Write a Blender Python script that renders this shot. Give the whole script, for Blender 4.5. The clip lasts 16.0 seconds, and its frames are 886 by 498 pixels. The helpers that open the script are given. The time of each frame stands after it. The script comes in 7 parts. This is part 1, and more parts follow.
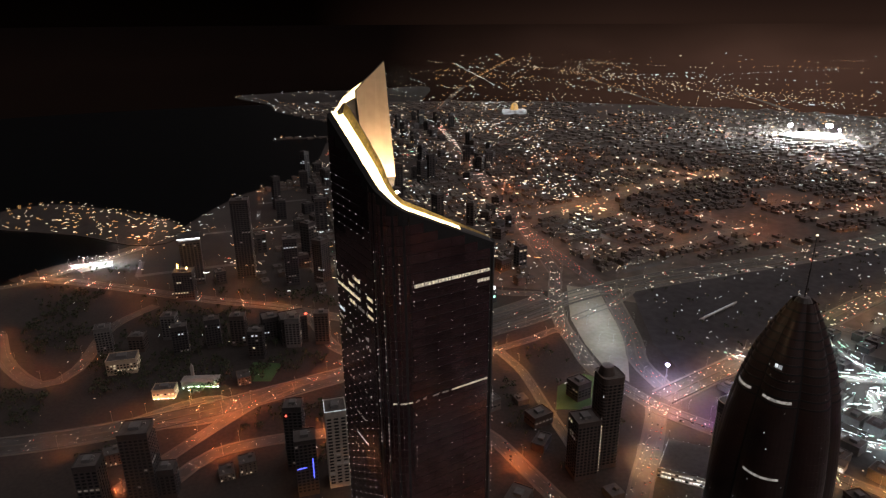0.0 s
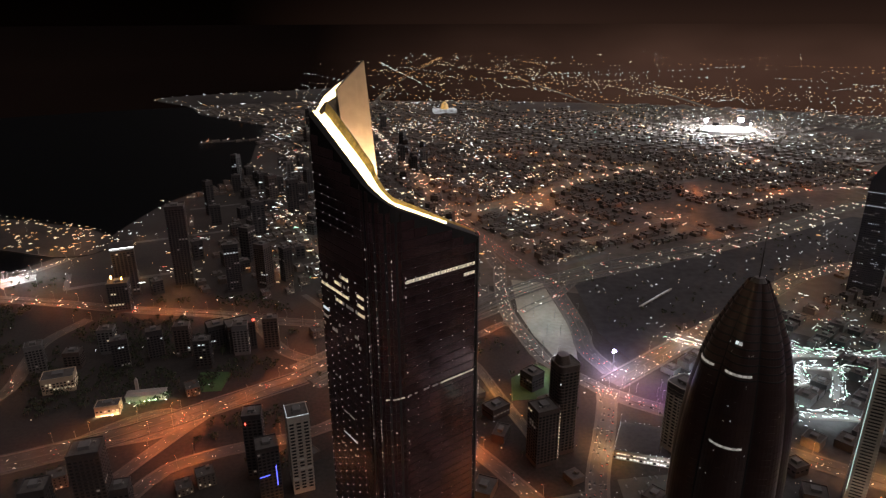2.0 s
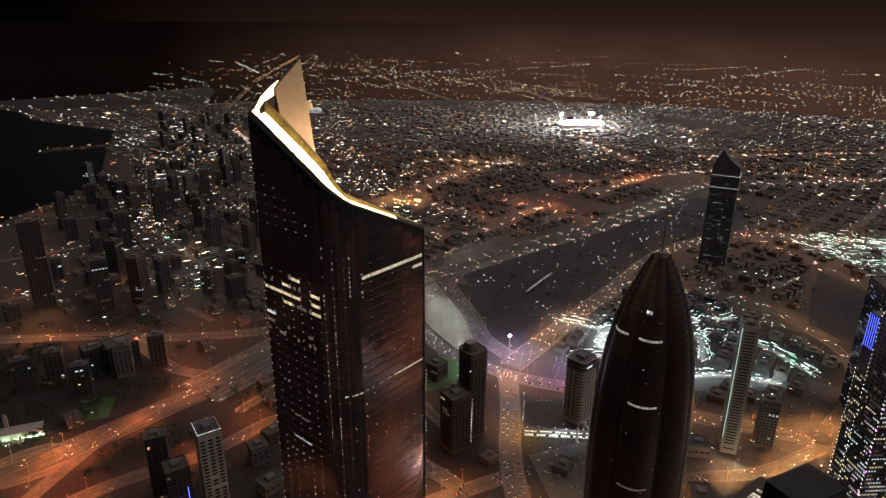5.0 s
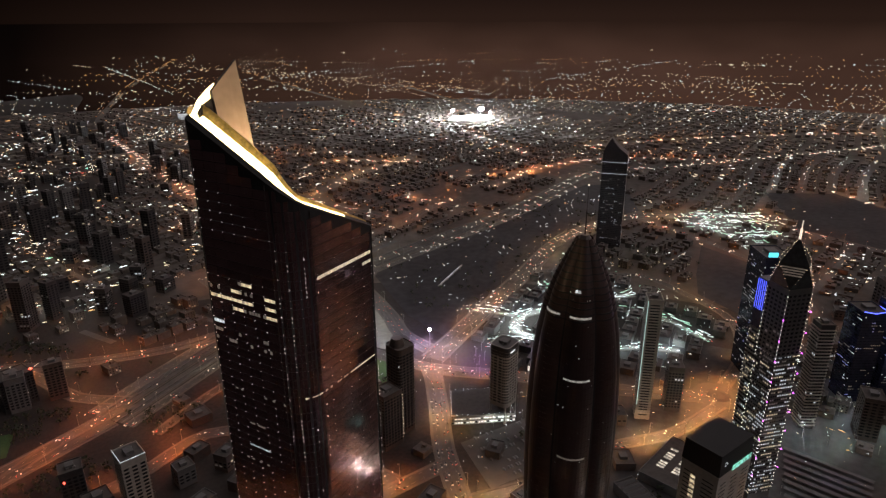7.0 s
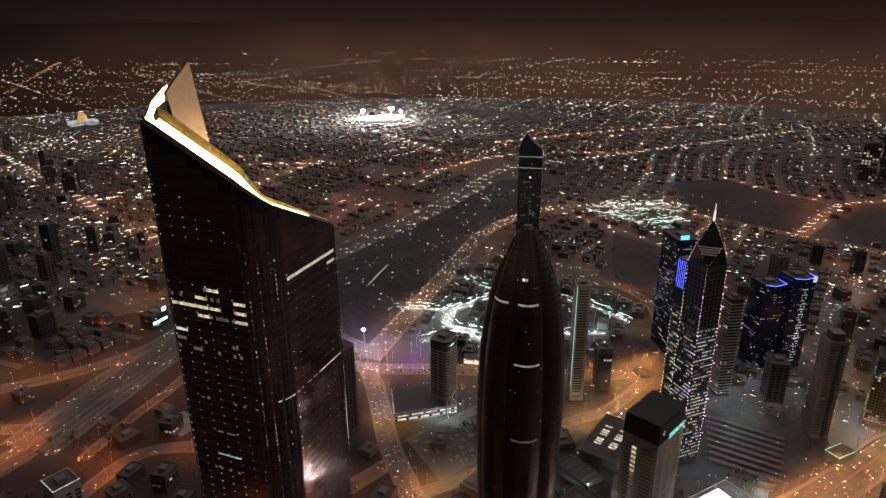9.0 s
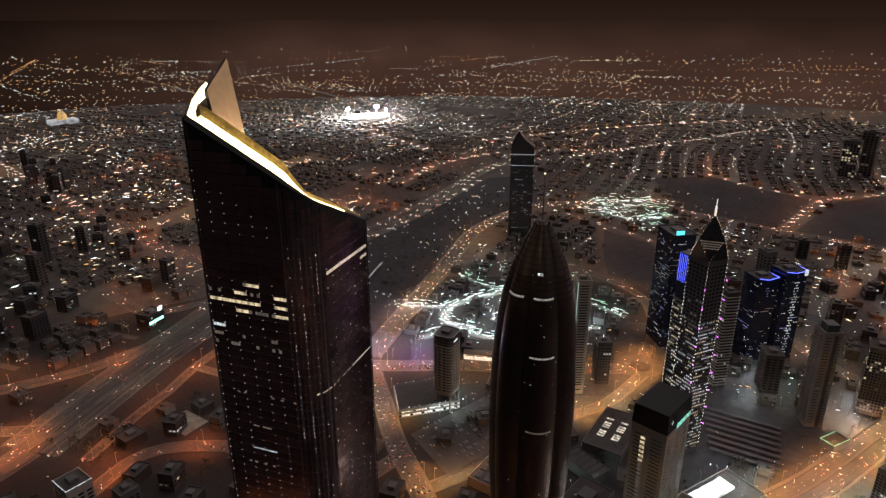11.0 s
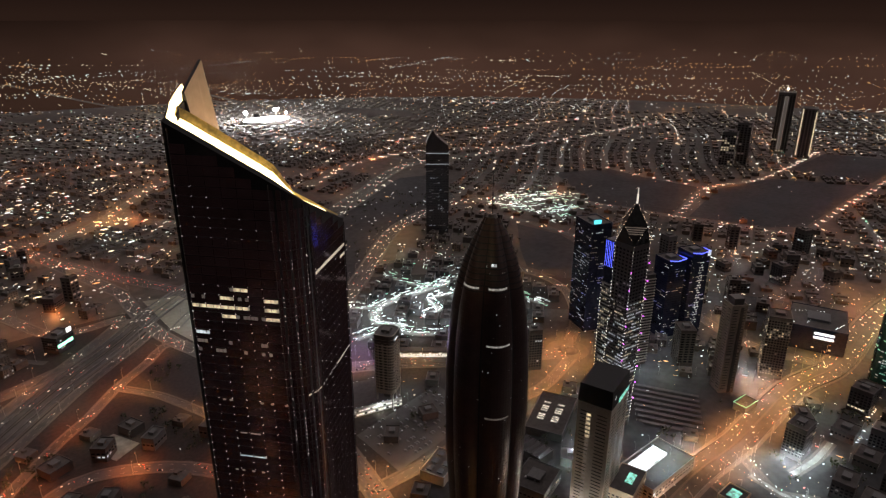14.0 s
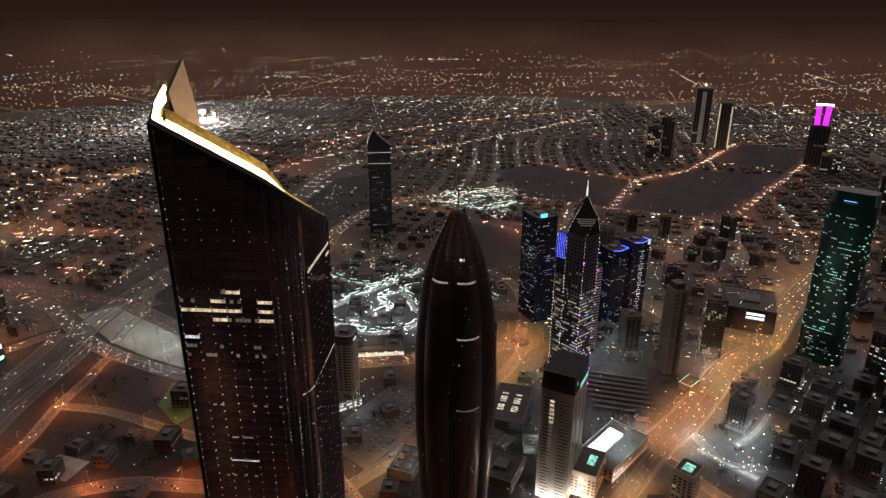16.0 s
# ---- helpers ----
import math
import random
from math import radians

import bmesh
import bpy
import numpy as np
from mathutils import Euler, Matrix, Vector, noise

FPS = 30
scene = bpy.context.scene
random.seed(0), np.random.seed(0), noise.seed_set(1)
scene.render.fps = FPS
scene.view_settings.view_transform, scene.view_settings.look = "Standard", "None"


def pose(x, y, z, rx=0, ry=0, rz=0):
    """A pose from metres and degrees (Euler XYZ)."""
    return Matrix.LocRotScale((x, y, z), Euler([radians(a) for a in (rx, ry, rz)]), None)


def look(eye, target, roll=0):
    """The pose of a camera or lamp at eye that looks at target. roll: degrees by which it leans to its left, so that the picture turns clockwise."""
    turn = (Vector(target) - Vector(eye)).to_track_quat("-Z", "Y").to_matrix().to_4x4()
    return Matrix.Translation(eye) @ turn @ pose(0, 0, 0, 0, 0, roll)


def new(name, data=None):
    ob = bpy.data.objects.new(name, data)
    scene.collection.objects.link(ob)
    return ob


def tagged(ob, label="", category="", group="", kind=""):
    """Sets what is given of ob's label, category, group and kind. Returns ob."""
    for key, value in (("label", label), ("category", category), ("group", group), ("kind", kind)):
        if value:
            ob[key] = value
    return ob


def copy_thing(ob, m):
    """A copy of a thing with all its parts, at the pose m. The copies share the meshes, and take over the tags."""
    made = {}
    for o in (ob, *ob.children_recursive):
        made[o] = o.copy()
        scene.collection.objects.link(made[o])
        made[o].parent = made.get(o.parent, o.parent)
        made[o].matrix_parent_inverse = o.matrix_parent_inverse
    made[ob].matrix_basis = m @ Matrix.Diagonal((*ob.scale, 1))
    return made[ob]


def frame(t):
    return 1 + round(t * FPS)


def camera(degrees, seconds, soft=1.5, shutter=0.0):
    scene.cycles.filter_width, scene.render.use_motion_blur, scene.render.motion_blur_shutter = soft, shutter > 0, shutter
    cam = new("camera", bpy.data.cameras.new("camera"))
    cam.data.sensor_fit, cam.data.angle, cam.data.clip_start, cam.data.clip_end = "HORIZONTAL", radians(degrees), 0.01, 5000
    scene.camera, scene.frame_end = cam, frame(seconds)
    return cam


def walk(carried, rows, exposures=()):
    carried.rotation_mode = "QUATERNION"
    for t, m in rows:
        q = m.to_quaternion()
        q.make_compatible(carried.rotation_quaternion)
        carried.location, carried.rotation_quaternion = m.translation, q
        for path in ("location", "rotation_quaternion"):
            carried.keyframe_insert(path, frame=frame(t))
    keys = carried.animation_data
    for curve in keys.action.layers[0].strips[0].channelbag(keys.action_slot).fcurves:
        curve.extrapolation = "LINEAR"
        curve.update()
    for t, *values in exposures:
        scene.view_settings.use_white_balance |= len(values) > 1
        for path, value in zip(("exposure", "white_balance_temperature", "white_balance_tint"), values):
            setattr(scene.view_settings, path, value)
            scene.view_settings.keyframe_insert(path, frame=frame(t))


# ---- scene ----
cam = camera(69.8, 16.0, soft=1.3)
PATH = [
    (0, (-2.963, 1.4, 431.283), (-2.988, 3.281, 430.603), -0.3),
    (0.5, (-9.345, 0.242, 431.275), (-9.325, 2.122, 430.594), -0.2),
    (1, (-15.746, -0.905, 431.253), (-15.672, 0.974, 430.572), -0.2),
    (1.5, (-22.172, -1.961, 431.218), (-22.035, -0.086, 430.536), -0.1),
    (2, (-28.562, -2.841, 431.18), (-28.369, -0.971, 430.499), -0.2),
    (2.5, (-34.866, -3.478, 431.151), (-34.618, -1.615, 430.469), -0.2),
    (3, (-41.15, -3.888, 431.13), (-40.837, -2.034, 430.448), -0.2),
    (3.5, (-47.462, -4.114, 431.125), (-47.077, -2.274, 430.443), -0.2),
    (4, (-53.853, -4.125, 431.122), (-53.392, -2.303, 430.439), -0.2),
    (4.2, (-56.433, -4.028, 431.125), (-55.945, -2.213, 430.442), -0.0),
    (6.3, (-83.77, -1.965, 431.235), (-82.977, -0.262, 430.548), -0.1),
    (6.5, (-86.352, -1.672, 431.233), (-85.529, 0.016, 430.546), -0.2),
    (7, (-92.736, -0.69, 431.211), (-91.838, 0.96, 430.524), -0.2),
    (7.5, (-99.094, 0.575, 431.185), (-98.122, 2.182, 430.498), -0.2),
    (8, (-105.402, 2.137, 431.17), (-104.366, 3.703, 430.482), -0.2),
    (8.5, (-111.619, 3.988, 431.163), (-110.527, 5.516, 430.474), -0.2),
    (9, (-117.676, 6.136, 431.171), (-116.546, 7.636, 430.482), -0.3),
    (9.2, (-120.05, 7.085, 431.182), (-118.911, 8.579, 430.495), -0.2),
    (11.3, (-144.532, 17.88, 431.525), (-143.342, 19.331, 430.832), -0.1),
    (11.5, (-146.846, 18.965, 431.535), (-145.644, 20.407, 430.844), -0.1),
    (12, (-152.604, 21.819, 431.565), (-151.37, 23.233, 430.875), -0.1),
    (12.5, (-158.368, 24.806, 431.598), (-157.101, 26.19, 430.907), -0.0),
    (13, (-164.147, 28.04, 431.603), (-162.842, 29.389, 430.912), 0.0),
    (13.5, (-169.88, 31.523, 431.578), (-168.53, 32.826, 430.887), 0.1),
    (14, (-175.513, 35.204, 431.552), (-174.111, 36.452, 430.861), 0.1),
    (14.5, (-180.961, 39.035, 431.545), (-179.513, 40.23, 430.854), 0.0),
    (15, (-186.31, 43.033, 431.545), (-184.829, 44.185, 430.853), 0.1),
    (15.5, (-191.595, 47.18, 431.536), (-190.086, 48.295, 430.843), 0.1),
    (16, (-196.867, 51.414, 431.539), (-195.333, 52.495, 430.846), 0.2),
]
walk(cam, [(t, look(eye, target, roll)) for t, eye, target, roll in PATH])

# ---- world and exposure ----
world = bpy.data.worlds.new("night_sky")
scene.world = world
world.use_nodes = True
wn, wl = world.node_tree.nodes, world.node_tree.links
bg = wn["Background"]
tc = wn.new("ShaderNodeTexCoord")
sep = wn.new("ShaderNodeSeparateXYZ")
ramp = wn.new("ShaderNodeValToRGB")
wl.new(tc.outputs["Generated"], sep.inputs[0])
wl.new(sep.outputs["Z"], ramp.inputs[0])
ramp.color_ramp.elements[0].position = 0.0
ramp.color_ramp.elements[0].color = (0.0225, 0.0113, 0.0080, 1)
ramp.color_ramp.elements[1].position = 0.6
ramp.color_ramp.elements[1].color = (0.64, 0.56, 0.55, 1)
e = ramp.color_ramp.elements.new(0.05)
e.color = (0.0080, 0.0042, 0.0036, 1)
e2 = ramp.color_ramp.elements.new(0.22)
e2.color = (0.26, 0.195, 0.18, 1)
# the town's glow fades over the open gulf to the north-west
side = wn.new("ShaderNodeMapRange")
side.inputs["From Min"].default_value, side.inputs["From Max"].default_value = -0.2, 0.25
side.inputs["To Min"].default_value, side.inputs["To Max"].default_value = 0.04, 1.0
wl.new(sep.outputs["X"], side.inputs["Value"])
wl.new(ramp.outputs["Color"], bg.inputs["Color"])
wl.new(side.outputs["Result"], bg.inputs["Strength"])

# ---- small tools ----
CX, CY, EYEZ = -100.0, 20.0, 431.0
FLAT, RIM = 3600.0, 1250.0
rnd = random.Random(7)


def far(x, y, z=0.0):
    """The land lies flat for 3.6 km and beyond that climbs in a long slope, up to the skyline."""
    d = math.hypot(x - CX, y - CY)
    if d <= FLAT:
        return (x, y, z)
    r = FLAT + RIM * (1 - FLAT / d)
    return (CX + (x - CX) * r / d, CY + (y - CY) * r / d, z + EYEZ * (1 - r / d))


def material(name, colour, rough=0.7, metal=0.0, grain=0.5, scale=3.0, stain=0.02, bump=0.15, coords="Object", tint=0.06):
    m = bpy.data.materials.new(name)
    m.use_nodes = True
    n, l = m.node_tree.nodes, m.node_tree.links
    b = n["Principled BSDF"]
    t = n.new("ShaderNodeTexCoord")
    fine, broad = n.new("ShaderNodeTexNoise"), n.new("ShaderNodeTexNoise")
    fine.inputs["Scale"].default_value, fine.inputs["Detail"].default_value = scale, 3
    broad.inputs["Scale"].default_value, broad.inputs["Detail"].default_value = stain, 5
    l.new(t.outputs[coords], fine.inputs["Vector"])
    l.new(t.outputs[coords], broad.inputs["Vector"])
    add = n.new("ShaderNodeMath")
    l.new(fine.outputs["Fac"], add.inputs[0])
    l.new(broad.outputs["Fac"], add.inputs[1])
    info = n.new("ShaderNodeObjectInfo")
    add2 = n.new("ShaderNodeMath")
    add2.operation = "MULTIPLY_ADD"
    l.new(info.outputs["Random"], add2.inputs[0])
    add2.inputs[1].default_value = tint * 4
    l.new(add.outputs[0], add2.inputs[2])
    mp = n.new("ShaderNodeMapRange")
    mp.inputs["From Min"].default_value, mp.inputs["From Max"].default_value = 0.6, 1.4
    mp.inputs["To Min"].default_value, mp.inputs["To Max"].default_value = 1 - grain, 1 + grain
    l.new(add2.outputs[0], mp.inputs["Value"])
    mul = n.new("ShaderNodeVectorMath")
    mul.operation = "SCALE"
    mul.inputs[0].default_value = colour[:3]
    l.new(mp.outputs["Result"], mul.inputs["Scale"])
    l.new(mul.outputs["Vector"], b.inputs["Base Color"])
    b.inputs["Roughness"].default_value, b.inputs["Metallic"].default_value = rough, metal
    if bump:
        bp = n.new("ShaderNodeBump")
        bp.inputs["Strength"].default_value = bump
        bp.inputs["Distance"].default_value = 0.2
        l.new(fine.outputs["Fac"], bp.inputs["Height"])
        l.new(bp.outputs["Normal"], b.inputs["Normal"])
    return m


def glow(name, colour, strength, sampled=False, mottle=0.0, scale=0.35):
    m = bpy.data.materials.new(name)
    m.use_nodes = True
    n, l = m.node_tree.nodes, m.node_tree.links
    b = n["Principled BSDF"]
    b.inputs["Base Color"].default_value = (0.3, 0.3, 0.3, 1)
    b.inputs["Emission Color"].default_value = (*colour, 1)
    b.inputs["Emission Strength"].default_value = strength
    if mottle:
        t, fine = n.new("ShaderNodeTexCoord"), n.new("ShaderNodeTexNoise")
        fine.inputs["Scale"].default_value, fine.inputs["Detail"].default_value = scale, 3
        l.new(t.outputs["Object"], fine.inputs["Vector"])
        mp = n.new("ShaderNodeMapRange")
        mp.inputs["From Min"].default_value, mp.inputs["From Max"].default_value = 0.35, 0.65
        mp.inputs["To Min"].default_value, mp.inputs["To Max"].default_value = strength * (1 - mottle), strength * (1 + mottle)
        l.new(fine.outputs["Fac"], mp.inputs["Value"])
        l.new(mp.outputs["Result"], b.inputs["Emission Strength"])
    m.cycles.emission_sampling = "AUTO" if sampled else "NONE"
    return m


class Shape:
    """Gathers faces for one mesh."""

    def __init__(self):
        self.v, self.f = [], []

    def quad(self, a, b, c, d):
        k = len(self.v)
        self.v += [a, b, c, d]
        self.f.append((k, k + 1, k + 2, k + 3))

    def prism(self, poly, z0, z1, top=None, bottom=False):
        k, n = len(self.v), len(poly)
        top = top or poly
        self.v += [(x, y, z0) for x, y in poly] + [(x, y, z1) for x, y in top]
        for i in range(n):
            j = (i + 1) % n
            self.f.append((k + i, k + j, k + n + j, k + n + i))
        self.f.append(tuple(k + n + i for i in range(n)))
        if bottom:
            self.f.append(tuple(k + n - 1 - i for i in range(n)))

    def box(self, x, y, z0, z1, w, d, a=0.0, bottom=False):
        self.prism(rect(x, y, w, d, a), z0, z1, bottom=bottom)

    def streak(self, x, y, z, r, a):
        c, s_, k = math.cos(a) * r * 4.6, math.sin(a) * r * 4.6, len(self.v)
        self.v += [(x + c, y + s_, z), (x - s_ * 0.16, y + c * 0.16, z), (x - c, y - s_, z), (x + s_ * 0.16, y - c * 0.16, z), (x, y, z + r * 0.45), (x, y, z - r * 0.45)]
        for i in range(4):
            j = (i + 1) % 4
            self.f += [(k + i, k + j, k + 4), (k + j, k + i, k + 5)]

    def gem(self, x, y, z, r, h=None):
        h, k = h or r, len(self.v)
        self.v += [(x + r, y, z), (x, y + r, z), (x - r, y, z), (x, y - r, z), (x, y, z + h), (x, y, z - h)]
        for i in range(4):
            j = (i + 1) % 4
            self.f += [(k + i, k + j, k + 4), (k + j, k + i, k + 5)]

    def tube(self, a, b, r, n=6):
        a, b = Vector(a), Vector(b)
        d = (b - a).normalized()
        s = d.cross(Vector((0, 0, 1)) if abs(d.z) < 0.9 else Vector((1, 0, 0))).normalized()
        t = d.cross(s)
        k = len(self.v)
        for p in (a, b):
            self.v += [tuple(p + r * (math.cos(6.2832 * i / n) * s + math.sin(6.2832 * i / n) * t)) for i in range(n)]
        for i in range(n):
            j = (i + 1) % n
            self.f.append((k + i, k + j, k + n + j, k + n + i))
        self.f += [tuple(k + n - 1 - i for i in range(n)), tuple(k + n + i for i in range(n))]

    def mesh(self, name):
        me = bpy.data.meshes.new(name)
        me.from_pydata(self.v, [], self.f)
        return me


def rect(x, y, w, d, a=0.0):
    c, s = math.cos(radians(a)), math.sin(radians(a))
    return [(x + c * p - s * q, y + s * p + c * q) for p, q in ((-w / 2, -d / 2), (w / 2, -d / 2), (w / 2, d / 2), (-w / 2, d / 2))]


def rounded(x, y, w, d, a, r, n=5):
    c, s, out = math.cos(radians(a)), math.sin(radians(a)), []
    for sx, sy, b in ((1, -1, -90), (1, 1, 0), (-1, 1, 90), (-1, -1, 180)):
        for i in range(n + 1):
            t = radians(b + 90 * i / n)
            p, q = sx * (w / 2 - r) + r * math.cos(t), sy * (d / 2 - r) + r * math.sin(t)
            out.append((x + c * p - s * q, y + s * p + c * q))
    return out


def part(name, shape, mat, parent=None, label="", kind=""):
    me = shape.mesh(name) if isinstance(shape, Shape) else shape
    if mat and not me.materials:
        me.materials.append(mat)
    ob = new(name, me)
    if parent:
        ob.parent = parent
        ob.matrix_parent_inverse = Matrix.Translation(-parent.location)
    return tagged(ob, label, kind=kind)


def thing(name, x, y, z, label, category, group="", kind=""):
    ob = new(name)
    ob.location = (x, y, z)
    return tagged(ob, label, category, group, kind)


def curve(points, step=18.0):
    """A smooth line through the points, sampled evenly."""
    p = [Vector((*q, 0)) for q in points]
    p = [2 * p[0] - p[1], *p, 2 * p[-1] - p[-2]]
    out = []
    for i in range(1, len(p) - 2):
        n = max(2, int((p[i + 1] - p[i]).length / step))
        for k in range(n):
            t = k / n
            out.append(0.5 * (2 * p[i] + (p[i + 1] - p[i - 1]) * t + (2 * p[i - 1] - 5 * p[i] + 4 * p[i + 1] - p[i + 2]) * t * t + (3 * p[i] - p[i - 1] - 3 * p[i + 1] + p[i + 2]) * t ** 3))
    out.append(p[-2])
    return [(q.x, q.y) for q in out]


def beside(line, off):
    """The line moved sideways to its left by off."""
    out = []
    for i, (x, y) in enumerate(line):
        a, b = line[max(i - 1, 0)], line[min(i + 1, len(line) - 1)]
        dx, dy = b[0] - a[0], b[1] - a[1]
        n = math.hypot(dx, dy) or 1
        out.append((x - dy / n * off, y + dx / n * off))
    return out


def ribbon(shape, line, a, b, z, thick=0.0):
    l, r = beside(line, a), beside(line, b)
    for i in range(len(line) - 1):
        q = [far(*r[i], z), far(*r[i + 1], z), far(*l[i + 1], z), far(*l[i], z)]
        shape.quad(*q)
        if thick:
            for m, n in ((0, 1), (2, 3)):
                lo, hi = q[m], q[n]
                shape.quad((lo[0], lo[1], lo[2] - thick), (hi[0], hi[1], hi[2] - thick), hi, lo)


def along(line, step, start=0.0):
    """Places at even steps on a line: x, y and heading."""
    out, left = [], start
    for (x0, y0), (x1, y1) in zip(line, line[1:]):
        n = math.hypot(x1 - x0, y1 - y0)
        while left <= n and n > 0:
            out.append((x0 + (x1 - x0) * left / n, y0 + (y1 - y0) * left / n, math.atan2(y1 - y0, x1 - x0)))
            left += step
        left -= n
    return out


def inside(x, y, poly):
    hit, j = False, len(poly) - 1
    for i in range(len(poly)):
        (xi, yi), (xj, yj) = poly[i], poly[j]
        if (yi > y) != (yj > y) and x < (xj - xi) * (y - yi) / (yj - yi) + xi:
            hit = not hit
        j = i
    return hit


# ---- materials ----
# Town ground: its colour is paled to put the haze into it
M_town = material("haze_paled_town_ground", (0.062, 0.051, 0.045), 0.95, grain=0.6, scale=0.05, stain=0.006, bump=0.1)
# Centre ground: cooler and lighter, with the grey haze put into its colour
M_centre = material("haze_grey_city_ground", (0.036, 0.035, 0.037), 0.9, grain=0.6, scale=0.12, stain=0.012, bump=0.1)
M_ground = material("dusty_ground", (0.026, 0.021, 0.019), 0.95, grain=0.6, scale=0.25, stain=0.012, bump=0.1)
M_sand = material("pale_sand", (0.16, 0.145, 0.12), 0.95, grain=0.3, scale=0.15, stain=0.03)
M_asphalt = material("asphalt", (0.05, 0.047, 0.045), 0.75, grain=0.7, scale=0.05, stain=0.012, bump=0.05)
M_mallpave = material("pale_shop_paving", (0.19, 0.185, 0.175), 0.85, grain=0.5, scale=0.12, stain=0.03, bump=0.05)
M_median = material("kerb_concrete", (0.085, 0.078, 0.07), 0.9, grain=0.25, scale=0.8)
M_paving = material("paving", (0.095, 0.085, 0.076), 0.9, grain=0.35, scale=0.5, stain=0.02)
M_lot = material("bare_lot_earth", (0.034, 0.032, 0.035), 0.98, grain=0.5, scale=0.08, stain=0.01)
M_lawn = material("watered_lawn", (0.05, 0.10, 0.035), 0.95, grain=0.5, scale=0.6, stain=0.03)
M_sea = material("dark_sea_water", (0.002, 0.0024, 0.003), 0.55, grain=0.3, scale=0.12, stain=0.01, bump=0.3)
M_sea.node_tree.nodes["Principled BSDF"].inputs["Specular IOR Level"].default_value = 0.05
M_render = material("rendered_house_walls", (0.105, 0.089, 0.078), 0.9, grain=0.45, scale=0.2, stain=0.02)
M_roof = material("flat_roof_screed", (0.075, 0.066, 0.062), 0.95, grain=0.45, scale=0.25, stain=0.03)
M_stone = material("beige_stone", (0.44, 0.34, 0.245), 0.75, grain=0.14, scale=0.25, stain=0.05)
# Stone of the grey slab; on the far towers its paleness stands for haze
M_weathered_hazed = material("weathered_hazed_stone", (0.17, 0.15, 0.135), 0.8, grain=0.2, scale=0.25, stain=0.04)
M_pale = material("pale_concrete", (0.34, 0.315, 0.285), 0.85, grain=0.2, scale=0.4, stain=0.04)
M_grey = material("grey_cladding", (0.115, 0.11, 0.11), 0.7, grain=0.25, scale=0.4, stain=0.04)
M_dark = material("dark_cladding", (0.042, 0.038, 0.039), 0.5, grain=0.3, scale=0.5, stain=0.04)
M_brown = material("brown_cladding", (0.072, 0.055, 0.049), 0.6, grain=0.3, scale=0.4, stain=0.04)
M_glass = material("dark_mirror_glass", (0.165, 0.10, 0.11), 0.10, 0.85, grain=0.45, scale=0.15, stain=0.02, bump=0.03, tint=0.12)
M_mull = material("black_mullion", (0.012, 0.012, 0.013), 0.8, 0.0, grain=0.3)
M_bronze = material("bronze_glass", (0.038, 0.024, 0.023), 0.38, 0.2, grain=0.3, scale=0.1, stain=0.02, bump=0.02, tint=0.1)
M_bronze.node_tree.nodes["Principled BSDF"].inputs["Specular IOR Level"].default_value = 0.28
M_pane = material("window_glass", (0.03, 0.032, 0.036), 0.12, 0.3, grain=0.5, scale=0.3, bump=0.01)
M_blueglass = material("blue_glass", (0.035, 0.04, 0.075), 0.12, 0.5, grain=0.4, scale=0.2, bump=0.01)
M_greenglass = material("green_glass", (0.03, 0.075, 0.07), 0.12, 0.5, grain=0.4, scale=0.2, bump=0.01)
M_metal = material("galvanised_steel", (0.32, 0.31, 0.30), 0.45, 0.8, grain=0.2)
M_fin = material("polished_steel_fin", (0.20, 0.18, 0.18), 0.24, 1.0, grain=0.5, scale=0.8, stain=0.1, bump=0.25)
M_gold = material("rough_gold_lining", (0.52, 0.38, 0.13), 0.8, 0.0, grain=0.75, scale=0.55, stain=0.2, bump=0.9)
M_car = material("car_paint", (0.12, 0.12, 0.125), 0.3, 0.3, grain=0.6, tint=0.4)
M_tyre = material("tyre_rubber", (0.02, 0.02, 0.02), 0.9)
M_leaf = material("dusty_foliage", (0.028, 0.034, 0.018), 0.9, grain=0.5, scale=0.7)
M_bark = material("palm_bark", (0.12, 0.09, 0.06), 0.95)

SODIUM, WARM, COOL = (1.0, 0.375, 0.105), (1.0, 0.78, 0.52), (0.88, 0.97, 1.0)
L_sodium = glow("sodium_lamp", SODIUM, 46000, True)
L_amber = glow("dim_sodium_lamp", (1.0, 0.21, 0.052), 50000, True)
L_pale = glow("pale_highway_lamp", (1.0, 0.93, 0.66), 4800, True)
L_cool = glow("white_street_lamp", (0.84, 0.98, 1.0), 37000, True)
L_crown = glow("crown_light_strip", (1.0, 0.74, 0.34), 7, True, 0.45, 0.3)
L_flood = glow("floodlight", (0.95, 0.98, 1.0), 7000, True)
L_blueflood = glow("violet_floodlight", (0.62, 0.55, 1.0), 1900, True)
L_violet = glow("violet_wash_head", (0.58, 0.2, 1.0), 3000, True)
T_white = glow("white_point", COOL, 4.2)
T_warm = glow("warm_point", WARM, 3.8)
T_orange = glow("orange_point", (1.0, 0.48, 0.15), 2.9)
T_amber = glow("amber_point", (1.0, 0.32, 0.08), 2.6)
T_green = glow("green_point", (0.35, 1.0, 0.7), 3.0)
T_red = glow("red_point", (1.0, 0.10, 0.06), 3.6)
T_head = glow("headlamp", (1.0, 0.93, 0.78), 4.0)
T_blue = glow("blue_tube", (0.08, 0.11, 1.0), 3.4, True)
T_violet = glow("violet_point", (0.75, 0.08, 0.95), 6.0)
T_magenta = glow("magenta_light", (0.75, 0.02, 0.9), 1.3, mottle=0.35, scale=0.1)
T_cyan = glow("cyan_sign", (0.1, 0.8, 1.0), 1.4)
